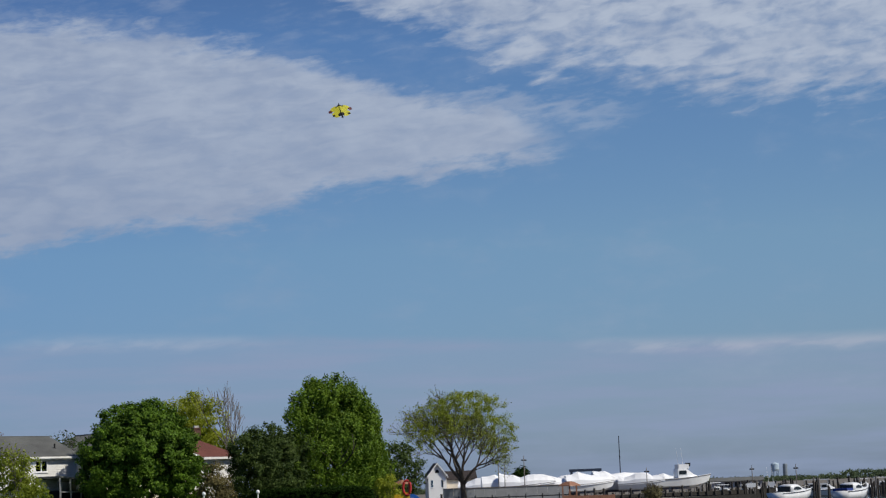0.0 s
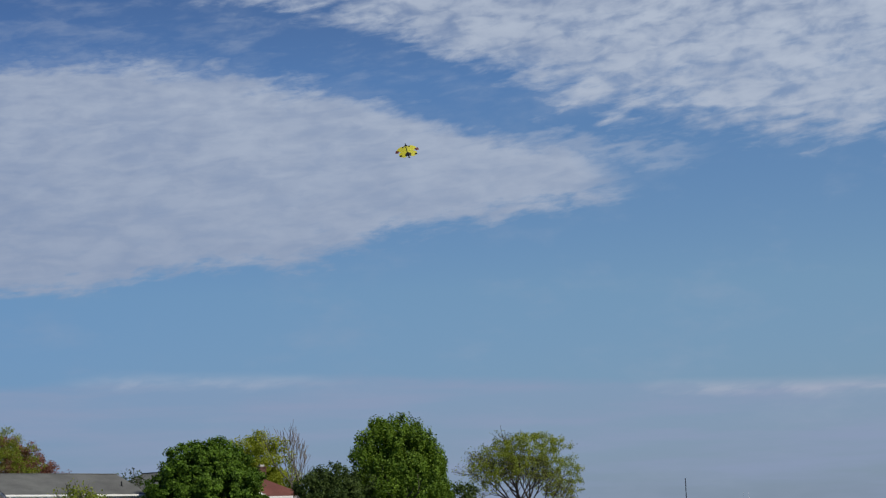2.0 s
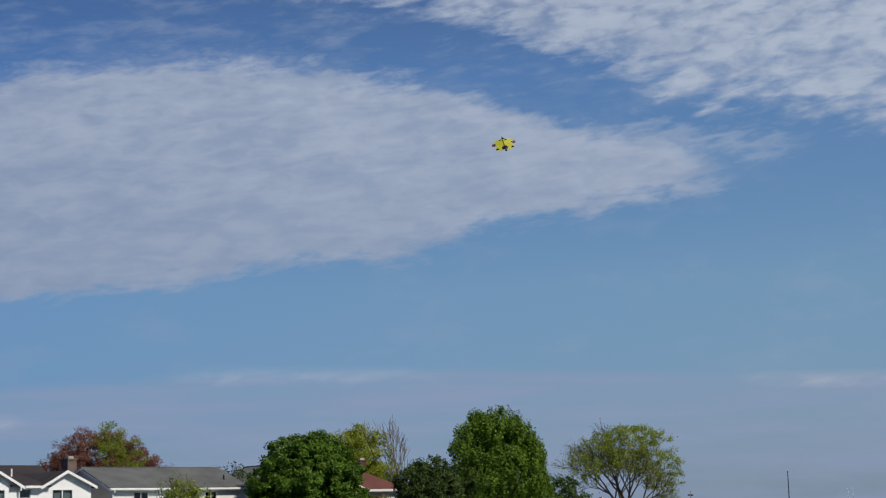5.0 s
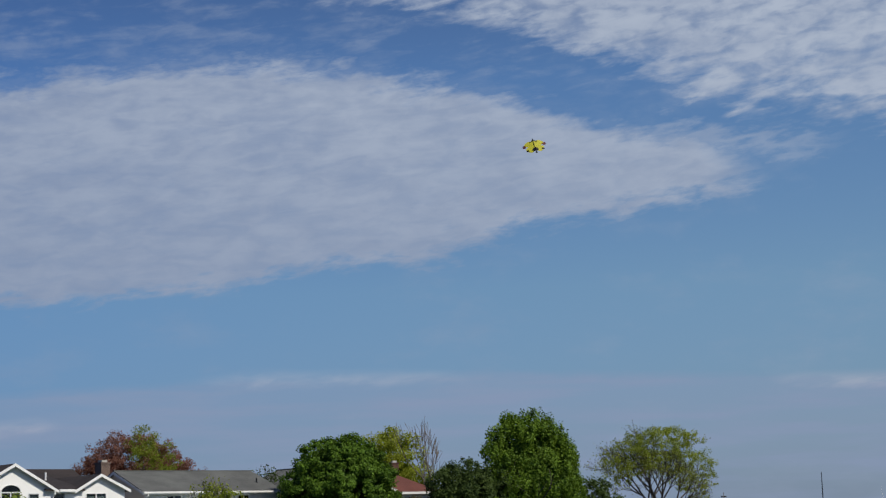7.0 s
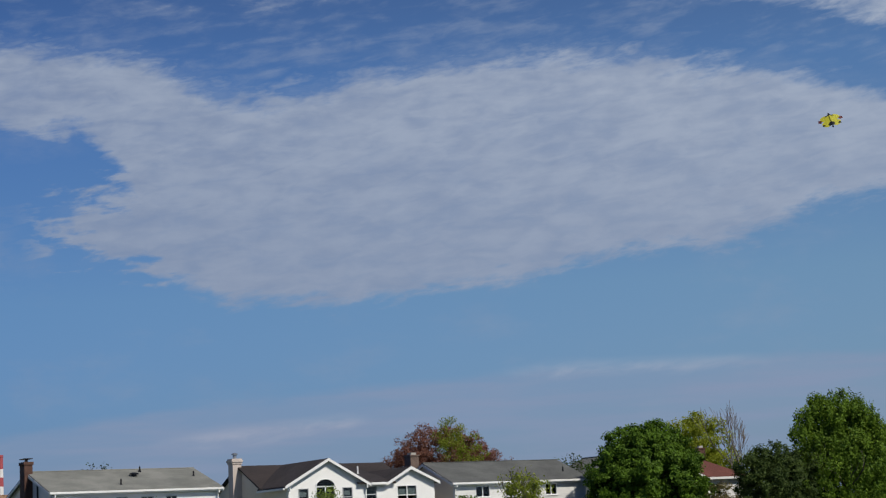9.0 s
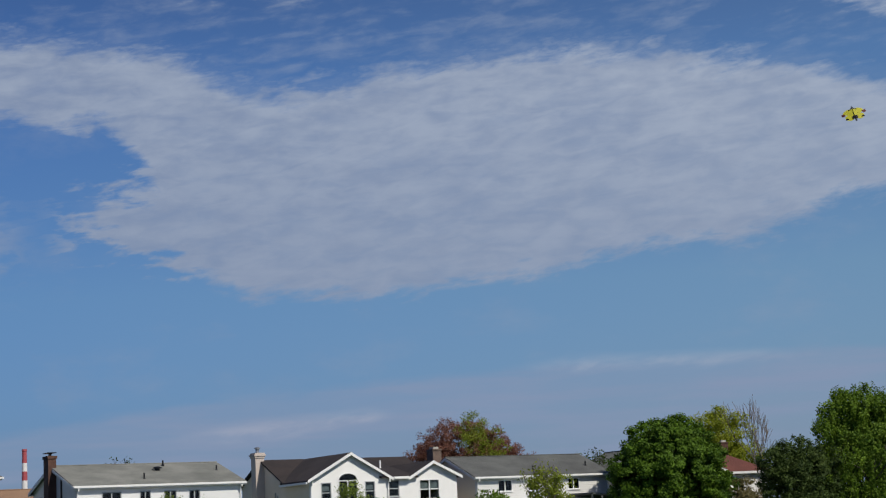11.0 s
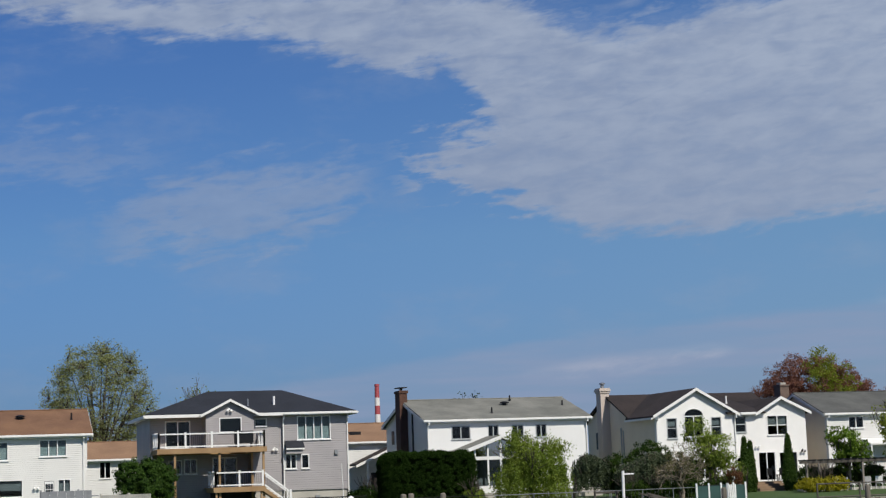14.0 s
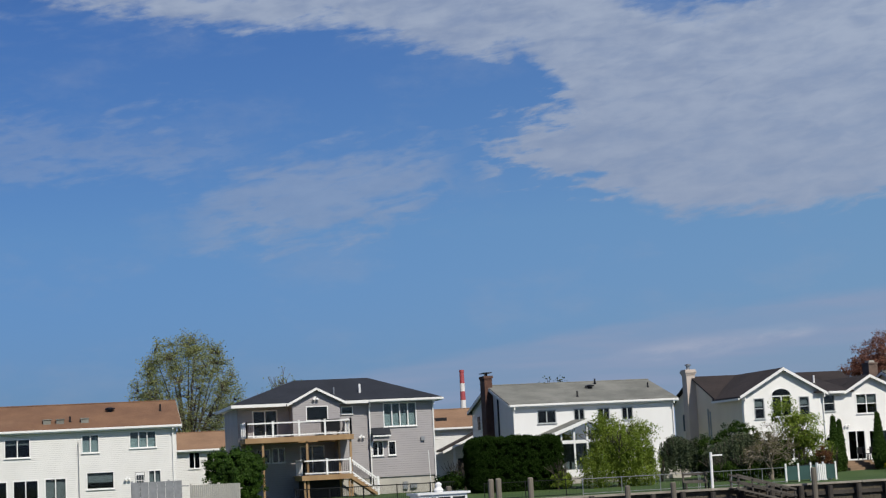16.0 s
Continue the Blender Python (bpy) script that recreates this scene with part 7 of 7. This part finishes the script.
# ---- playground and lamp posts on the bank ----
def playground():
    x, y, _ = heading(1.65, 150)
    root = thing("playground_slide", pose(x, y, 0, 0, 0, -45), "red and yellow playground tower with blue slide", "playground")
    red, yel, blu = surface("red_plastic", (0.45, 0.03, 0.03), rough=0.4), surface("yellow_plastic", (0.60, 0.38, 0.02), rough=0.4), surface("blue_plastic", (0.02, 0.12, 0.50), rough=0.4)
    for sx in (-0.6, 0.6):
        for sy in (-0.6, 0.6):
            part("post", B((sx - 0.06, sy - 0.06, 0, sx + 0.06, sy + 0.06, 2.4)), RUST, root)
    part("platform", B((-0.7, -0.7, 1.0, 0.7, 0.7, 1.1)), RUST, root)
    part("panel", B((-0.66, -0.72, 1.1, 0.66, -0.67, 1.65)), yel, root)
    part("panel", B((-1.9, -0.5, 0.6, -0.72, 0.5, 1.5)), yel, root)
    bm = bmesh.new()
    tube(bm, [(0.45 + 0.32 * math.cos(t), -0.75, 2.05 + 0.62 * math.sin(t)) for t in [math.tau * i / 16 for i in range(17)]], [0.11] * 17, 8)
    part("ring", bm, red, root)
    rings = []
    for i in range(9):
        t = i / 8
        xx, zz = 0.7 + 2.3 * t, 1.25 - 1.0 * t + 0.12 * math.sin(t * 9)
        rings.append([(xx, -0.35, zz + 0.25), (xx, -0.35, zz - 0.05), (xx, 0.35, zz - 0.05), (xx, 0.35, zz + 0.25), (xx, 0.29, zz + 0.25), (xx, 0.29, zz), (xx, -0.29, zz), (xx, -0.29, zz + 0.25)])
    part("slide", skin(bmesh.new(), rings), blu, root)
    bm = bmesh.new()
    lathe(bm, [(0.95, 2.35), (0.06, 2.75)], 4)
    part("canopy", bm, RUST, root)


playground()
for a, d in ((6.37, 128), (8.12, 128)):
    lp = thing("lamp_post", pose(*heading(a, d)), "short lamp post with white globe", "lamp post", "lamp posts on the bank")
    bm = bmesh.new()
    tube(bm, [(0, 0, 0), (0, 0, 1.95)], [0.06, 0.045], 8)
    part("post", bm, VINYL, lp)
    bm = bmesh.new()
    lathe(bm, [(0.06, 1.95), (0.12, 2.0), (0.145, 2.09), (0.12, 2.18), (0.05, 2.24)], 14)
    part("globe", bm, VINYL, lp)


# ---- yards: fences, docks, furniture ----
def picket_run(x0, y0, x1, y1, z, h, label, mat, step=0.16, width=0.13, group=""):
    root = thing("fence", pose(x0, y0, z, 0, 0, math.degrees(math.atan2(y1 - y0, x1 - x0))), label, "fence", group)
    run = math.hypot(x1 - x0, y1 - y0)
    part("rail", B((0, 0.03, h * 0.25, run, 0.07, h * 0.25 + 0.07)), mat, root)
    part("rail", B((0, 0.03, h * 0.8, run, 0.07, h * 0.8 + 0.07)), mat, root)
    for i in range(int(run / step)):
        part("board", B((i * step, 0, 0.02, i * step + width, 0.028, h)), mat, root)
    for i in range(int(run / 2.2) + 1):
        part("post", B((i * 2.2 - 0.06, 0.072, -0.1, i * 2.2 + 0.06, 0.19, h + 0.08)), mat, root)
    return root


def wire_run(x0, y0, x1, y1, z, h, label, mat, step=2.0, balusters=0.0, rail=0.03, wire=0.008):
    root = thing("fence", pose(x0, y0, z, 0, 0, math.degrees(math.atan2(y1 - y0, x1 - x0))), label, "fence")
    run = math.hypot(x1 - x0, y1 - y0)
    for zz in (h, h * 0.12):
        bm = bmesh.new()
        tube(bm, [(0, 0, zz), (run, 0, zz)], [rail, rail], 6)
        part("rail", bm, mat, root)
    for i in range(int(run / step) + 1):
        bm = bmesh.new()
        tube(bm, [(i * step, 0, -0.15), (i * step, 0, h + 0.05)], [rail * 1.2, rail * 1.2], 6)
        part("post", bm, mat, root)
    if balusters:
        bm = bmesh.new()
        for i in range(int(run / balusters)):
            box(bm, i * balusters - wire, -wire, h * 0.12, i * balusters + wire, wire, h)
        part("wires", bm, mat, root)["kind"] = "stuff"
    return root


picket_run(9.0, 106.5, 11.8, 103.5, -0.45, 1.72, "pale grey beige board fence", surface("beige_boards", (0.68, 0.64, 0.57), (0.60, 0.56, 0.50), 0.7, 1.0, 20))
picket_run(5.55, 106.6, 8.95, 106.5, -0.3, 1.9, "grey board gate panels with dark frame", surface("grey_gate_boards", (0.25, 0.26, 0.28), rough=0.7), 0.5, 0.48)
wire_run(14.5, 100, 24.0, 100, -0.35, 1.05, "black iron picket fence", BLACK, 2.0, 0.12)
wire_run(24.5, 95, 30.2, 95, -0.45, 0.98, "dark wire mesh fence", BLACK, 2.4, 0.2, 0.02, 0.003)
wire_run(30.3, 95, 37.6, 95.4, -0.45, 0.95, "galvanised chain link fence", GALV, 2.4, 0.3, 0.022, 0.002)
wire_run(37.6, 95.4, 44.0, 97.5, -0.45, 0.95, "galvanised chain link fence", GALV, 2.4, 0.3, 0.022, 0.002)
TEAL = surface("teal_mesh_panel", (0.030, 0.082, 0.075), (0.024, 0.065, 0.06), 0.7, 1, 20)
tf = thing("pool_fence", pose(44.2, 98, -0.4), "low teal mesh fence with white posts", "fence")
for i in range(4):
    part("panel", B((i * 0.82 + 0.06, 0, 0.1, i * 0.82 + 0.78, 0.03, 0.95)), TEAL, tf)
for i in range(5):
    part("post", B((i * 0.82 - 0.05, -0.03, 0, i * 0.82 + 0.05, 0.07, 1.12)), VINYL, tf)
part("rail", B((0, -0.01, 0.955, 3.28, 0.04, 1.0)), BLACK, tf)
picket_run(46.2, 97.6, 47.5, 98.4, -0.4, 1.0, "short white picket fence", VINYL, 0.2, 0.14)
wire_run(50.5, 94.5, 62.0, 94.8, -0.45, 0.9, "weathered wooden post and rail fence", DOCK_WOOD, 2.9, 0, 0.045)

# mooring piles along the bank
for x, y, top in ((24.1, 92.0, 0.80), (24.45, 91.7, 0.82), (26.35, 92.0, 0.78), (21.6, 91.5, 0.55), (43.1, 91.8, 0.5), (52.4, 91.9, 0.35), (56.9, 91.9, 0.3), (34.6, 91.9, 0.1), (31.9, 91.9, 0.05)):
    bm = bmesh.new()
    lathe(bm, [(0.17, -3.4), (0.16, top - 0.06), (0.10, top)], 10)
    p = part("mooring_pile", bm, PILE_WOOD)
    p.location = (x, y, 0)
    tagged(p, "weathered grey wooden mooring pile", "piling", "mooring piles along the bank")

# white davit post and gangway
dv = thing("davit", pose(37.5, 93.3, -0.5), "white davit post with short arm", "davit")
bm = bmesh.new()
tube(bm, [(0, 0, 0), (0.03, 0, 2.15)], [0.09, 0.085], 8)
part("post", bm, VINYL, dv)
part("arm", B((0.0, -0.05, 1.92, 0.7, 0.05, 2.0)), VINYL, dv)
gw = thing("gangway", pose(38.2, 92.0, -0.5), "weathered grey wooden gangway sloping to the water", "gangway")
for yy in (-0.6, 0.5):
    for zz, nm in ((0.0, "stringer"), (0.42, "mid_rail"), (0.78, "top_rail")):
        bm = bmesh.new()
        slab(bm, [(0, yy, zz), (3.6, yy, zz - 1.0), (3.6, yy, zz - 1.0 + 0.1), (0, yy, zz + 0.1)], (0, 0.07, 0))
        part(nm, bm, DOCK_WOOD, gw)
    for i in range(5):
        xx = 0.1 + i * 0.85
        part("baluster", B((xx, yy + 0.072, -xx * 0.278 - 0.05, xx + 0.08, yy + 0.14, 0.85 - xx * 0.278)), DOCK_WOOD, gw)
for i in range(12):
    xx = i * 0.3
    part("tread", B((xx, -0.52, 0.02 - xx * 0.278, xx + 0.27, 0.49, 0.06 - xx * 0.278)), DOCK_WOOD, gw)
fd = thing("dock", pose(41.9, 90.9, -1.55), "grey floating dock at the foot of the gangway", "dock")
for i in range(16):
    part("plank", B((-1.6 + i * 0.3, -1.2, 0, -1.33 + i * 0.3, 0.9, 0.06)), DOCK_WOOD, fd)
part("float", B((-1.5, -1.1, -0.4, 3.1, 0.8, -0.002)), BLACK, fd)
# bench shape stands in for a landing with posts and rails
bench = thing("bench", pose(36.0, 94.0, -0.47), "weathered grey wooden bench shape in place of a landing", "bench")
for zz in (0.45, 0.85):
    part("slat", B((0, 0, zz, 1.5, 0.09, zz + 0.12)), DOCK_WOOD, bench)
part("seat", B((0, -0.4, 0.4, 1.5, -0.01, 0.445)), DOCK_WOOD, bench)
for xx in (0.02, 1.38):
    part("leg", B((xx, -0.36, 0, xx + 0.1, -0.26, 0.395)), DOCK_WOOD, bench)
    part("back_post", B((xx, 0.095, 0, xx + 0.1, 0.18, 1.0)), DOCK_WOOD, bench)

path = part("path", B((56.5, 107.6, -0.3, 67.0, 108.6, -0.02)), CONCRETE)
tagged(path, "pale concrete garden path", "path", kind="structure")
# pergola, patio set
pg = thing("pergola", pose(57.0, 106.4, -0.25), "weathered wooden pergola over a seating area", "pergola")
for xx in (0.1, 3.4, 6.7):
    for yy in (0.0, 1.8):
        part("post", B((xx - 0.07, yy - 0.07, 0, xx + 0.07, yy + 0.07, 1.95)), GREY_WOOD, pg)
for yy in (0.0, 1.8):
    part("beam", B((-0.4, yy - 0.05, 1.95, 7.2, yy + 0.05, 2.12)), DOCK_WOOD, pg)
for i in range(15):
    part("rafter", B((-0.3 + i * 0.52, -0.4, 2.122, -0.24 + i * 0.52, 2.2, 2.22)), DOCK_WOOD, pg)
# flat black sheet just under the beams
part("under_roof_sheet", B((1.6, 0.1, 1.88, 6.2, 1.7, 1.9)), BLACK, pg)


def garden_chair(m, mat, label):
    c = thing("garden_chair", m, label, "chair", "garden chairs")
    part("seat", B((-0.24, -0.24, 0.42, 0.24, 0.22, 0.46)), mat, c)
    part("backrest", B((-0.24, 0.22, 0.46, 0.24, 0.26, 0.92)), mat, c)
    for sx in (-0.22, 0.22):
        for sy in (-0.22, 0.22):
            part("leg", B((sx - 0.02, sy - 0.02, 0, sx + 0.02, sy + 0.02, 0.415)), mat, c)
    return c


dark_chair = garden_chair(pose(57.2, 113.6, 0.55, 0, 0, 20), BLACK, "dark metal garden chair on the patio")
for x, y, r in ((58.0, 114.2, -150), (58.9, 113.4, 100), (60.6, 113.8, -40), (57.6, 112.9, 170)):
    copy_thing(dark_chair, pose(x, y, 0.55, 0, 0, r))
white_chair = garden_chair(pose(58.9, 107.0, -0.22, 0, 0, 10), VINYL, "white plastic garden chair under the pergola")
for x, y, r in ((60.0, 107.4, 60), (61.0, 107.1, -60), (62.3, 107.6, 150)):
    copy_thing(white_chair, pose(x, y, -0.22, 0, 0, r))
pt = thing("patio_table", pose(58.2, 113.5, 0.55), "round dark patio table", "table")
bm = bmesh.new()
lathe(bm, [(0.55, 0.70), (0.58, 0.72), (0.55, 0.74)], 20)
part("tabletop", bm, BLACK, pt)
bm = bmesh.new()
lathe(bm, [(0.28, 0.0), (0.05, 0.04), (0.05, 0.70)], 12)
part("pedestal", bm, BLACK, pt)
# grill shape stands in for the deck's dark patio furniture
gr = thing("grill", pose(18.9, 113.1, 4.062), "black block in place of patio furniture on the upper deck", "grill")
bm = B((-0.6, -0.3, 0.25, 0.6, 0.3, 0.85))
slab(bm, [(-0.6, -0.3, 0.85), (0.6, -0.3, 0.85), (0.6, 0.3, 0.85), (-0.6, 0.3, 0.85)], (0, 0, 0.2))
part("body", bm, BLACK, gr)
for s in (-0.5, 0.5):
    part("leg", B((s - 0.04, -0.25, 0, s + 0.04, 0.25, 0.25)), BLACK, gr)

# boat moored below the grey house
mb = boat((19.4, 85.0, -2.0), 4, 6.6, "white cabin boat moored in the canal", cabin=False)
part("pilot_house", B((-1.1, -0.9, 0.95, 1.35, 0.9, 2.25), (-1.25, -1.0, 2.25, 1.5, 1.0, 2.36)), HULL, mb)
for i in range(3):
    part("house_window", B((-0.9 + i * 0.75, -0.93, 1.6, -0.28 + i * 0.75, -0.904, 2.12)), SMOKE_GLASS, mb)
bm = bmesh.new()
lathe(bm, [(0.22, 2.36), (0.26, 2.46), (0.14, 2.6), (0.17, 2.75), (0.05, 2.86)], 12, 0.15, 0.0)
part("radar_dome", bm, VINYL, mb)
ps = thing("flag_pole", pose(25.4, 112.5, 0), "thin white pole in front of the grey house", "pole")
bm = bmesh.new()
tube(bm, [(0, 0, -0.1), (-0.1, 0, 2.75)], [0.03, 0.02], 6)
part("shaft", bm, VINYL, ps)


# ---- kite ----
def kite():
    x, y, _ = heading(3.3, 83.0)
    z = EYE + 83.0 * math.tan(radians(12.68))
    root = thing("kite", pose(x, y, z, 62, 0, -41) @ pose(0, 0, 0, 0, 0, 12), "yellow insect shaped kite with black and maroon markings", "kite")
    yel = surface("yellow_nylon", (0.50, 0.47, 0.025), (0.42, 0.40, 0.025), 0.6, 4, 60)
    mar = surface("maroon_nylon", (0.13, 0.018, 0.02), (0.04, 0.01, 0.012), 0.6, 9, 60)

    def sheet(ring, mat, name, lift=0.0):
        bm = bmesh.new()
        slab(bm, [(px, py, 0.12 * (0.5 - abs(px)) + lift) for px, py in ring], (0, 0, 0.006))
        part(name, bm, mat, root)

    def fan(s, cx, cy, rx, ry, a0, a1, n=9):
        return [(s * (cx + rx * math.cos(radians(a0 + (a1 - a0) * i / n))), cy + ry * math.sin(radians(a0 + (a1 - a0) * i / n))) for i in range(n + 1)]
    for s in (1, -1):
        sheet([(0, 0.30)] + fan(s, 0.16, 0.10, 0.34, 0.24, 80, -5) + [(s * 0.30, 0.0), (0, 0.0)], yel, "upper_wing")
        sheet([(0, -0.002), (s * 0.30, -0.002)] + fan(s, 0.14, -0.16, 0.31, 0.23, 25, -80) + [(0, -0.30)], yel, "lower_wing")
        sheet([(s * 0.40, 0.10), (s * 0.56, 0.15), (s * 0.60, 0.0), (s * 0.45, -0.05)], mar, "wing_tip", 0.014)
        sheet([(s * 0.30, -0.27), (s * 0.46, -0.29), (s * 0.44, -0.20), (s * 0.36, -0.18)], BLACK, "foot", 0.014)
        sheet([(s * 0.10, 0.27), (s * 0.18, 0.31), (s * 0.20, 0.24)], BLACK, "wing_mark", 0.014)
    sheet([(-0.14, 0.29), (0.14, 0.29), (0.05, 0.36), (0.0, 0.50), (-0.05, 0.36)], BLACK, "tail", 0.01)
    sheet([(0.0 + 0.15 * math.cos(math.tau * i / 14), -0.24 + 0.12 * math.sin(math.tau * i / 14)) for i in range(14)], BLACK, "head", 0.02)
    sheet([(0.0 + 0.05 * math.cos(math.tau * i / 10), -0.43 + 0.07 * math.sin(math.tau * i / 10)) for i in range(10)], BLACK, "nose", 0.012)
    bm = bmesh.new()
    tube(bm, [(0, 0.30, 0.085), (0, 0.0, 0.09), (0, -0.30, 0.085)], [0.009] * 3, 5)
    part("spine", bm, BLACK, root)
    bm = bmesh.new()
    tube(bm, [(-0.48, 0.04, 0.0), (0, 0.04, 0.055), (0.48, 0.04, 0.0)], [0.005] * 3, 5)
    part("spar", bm, BLACK, root)


kite()
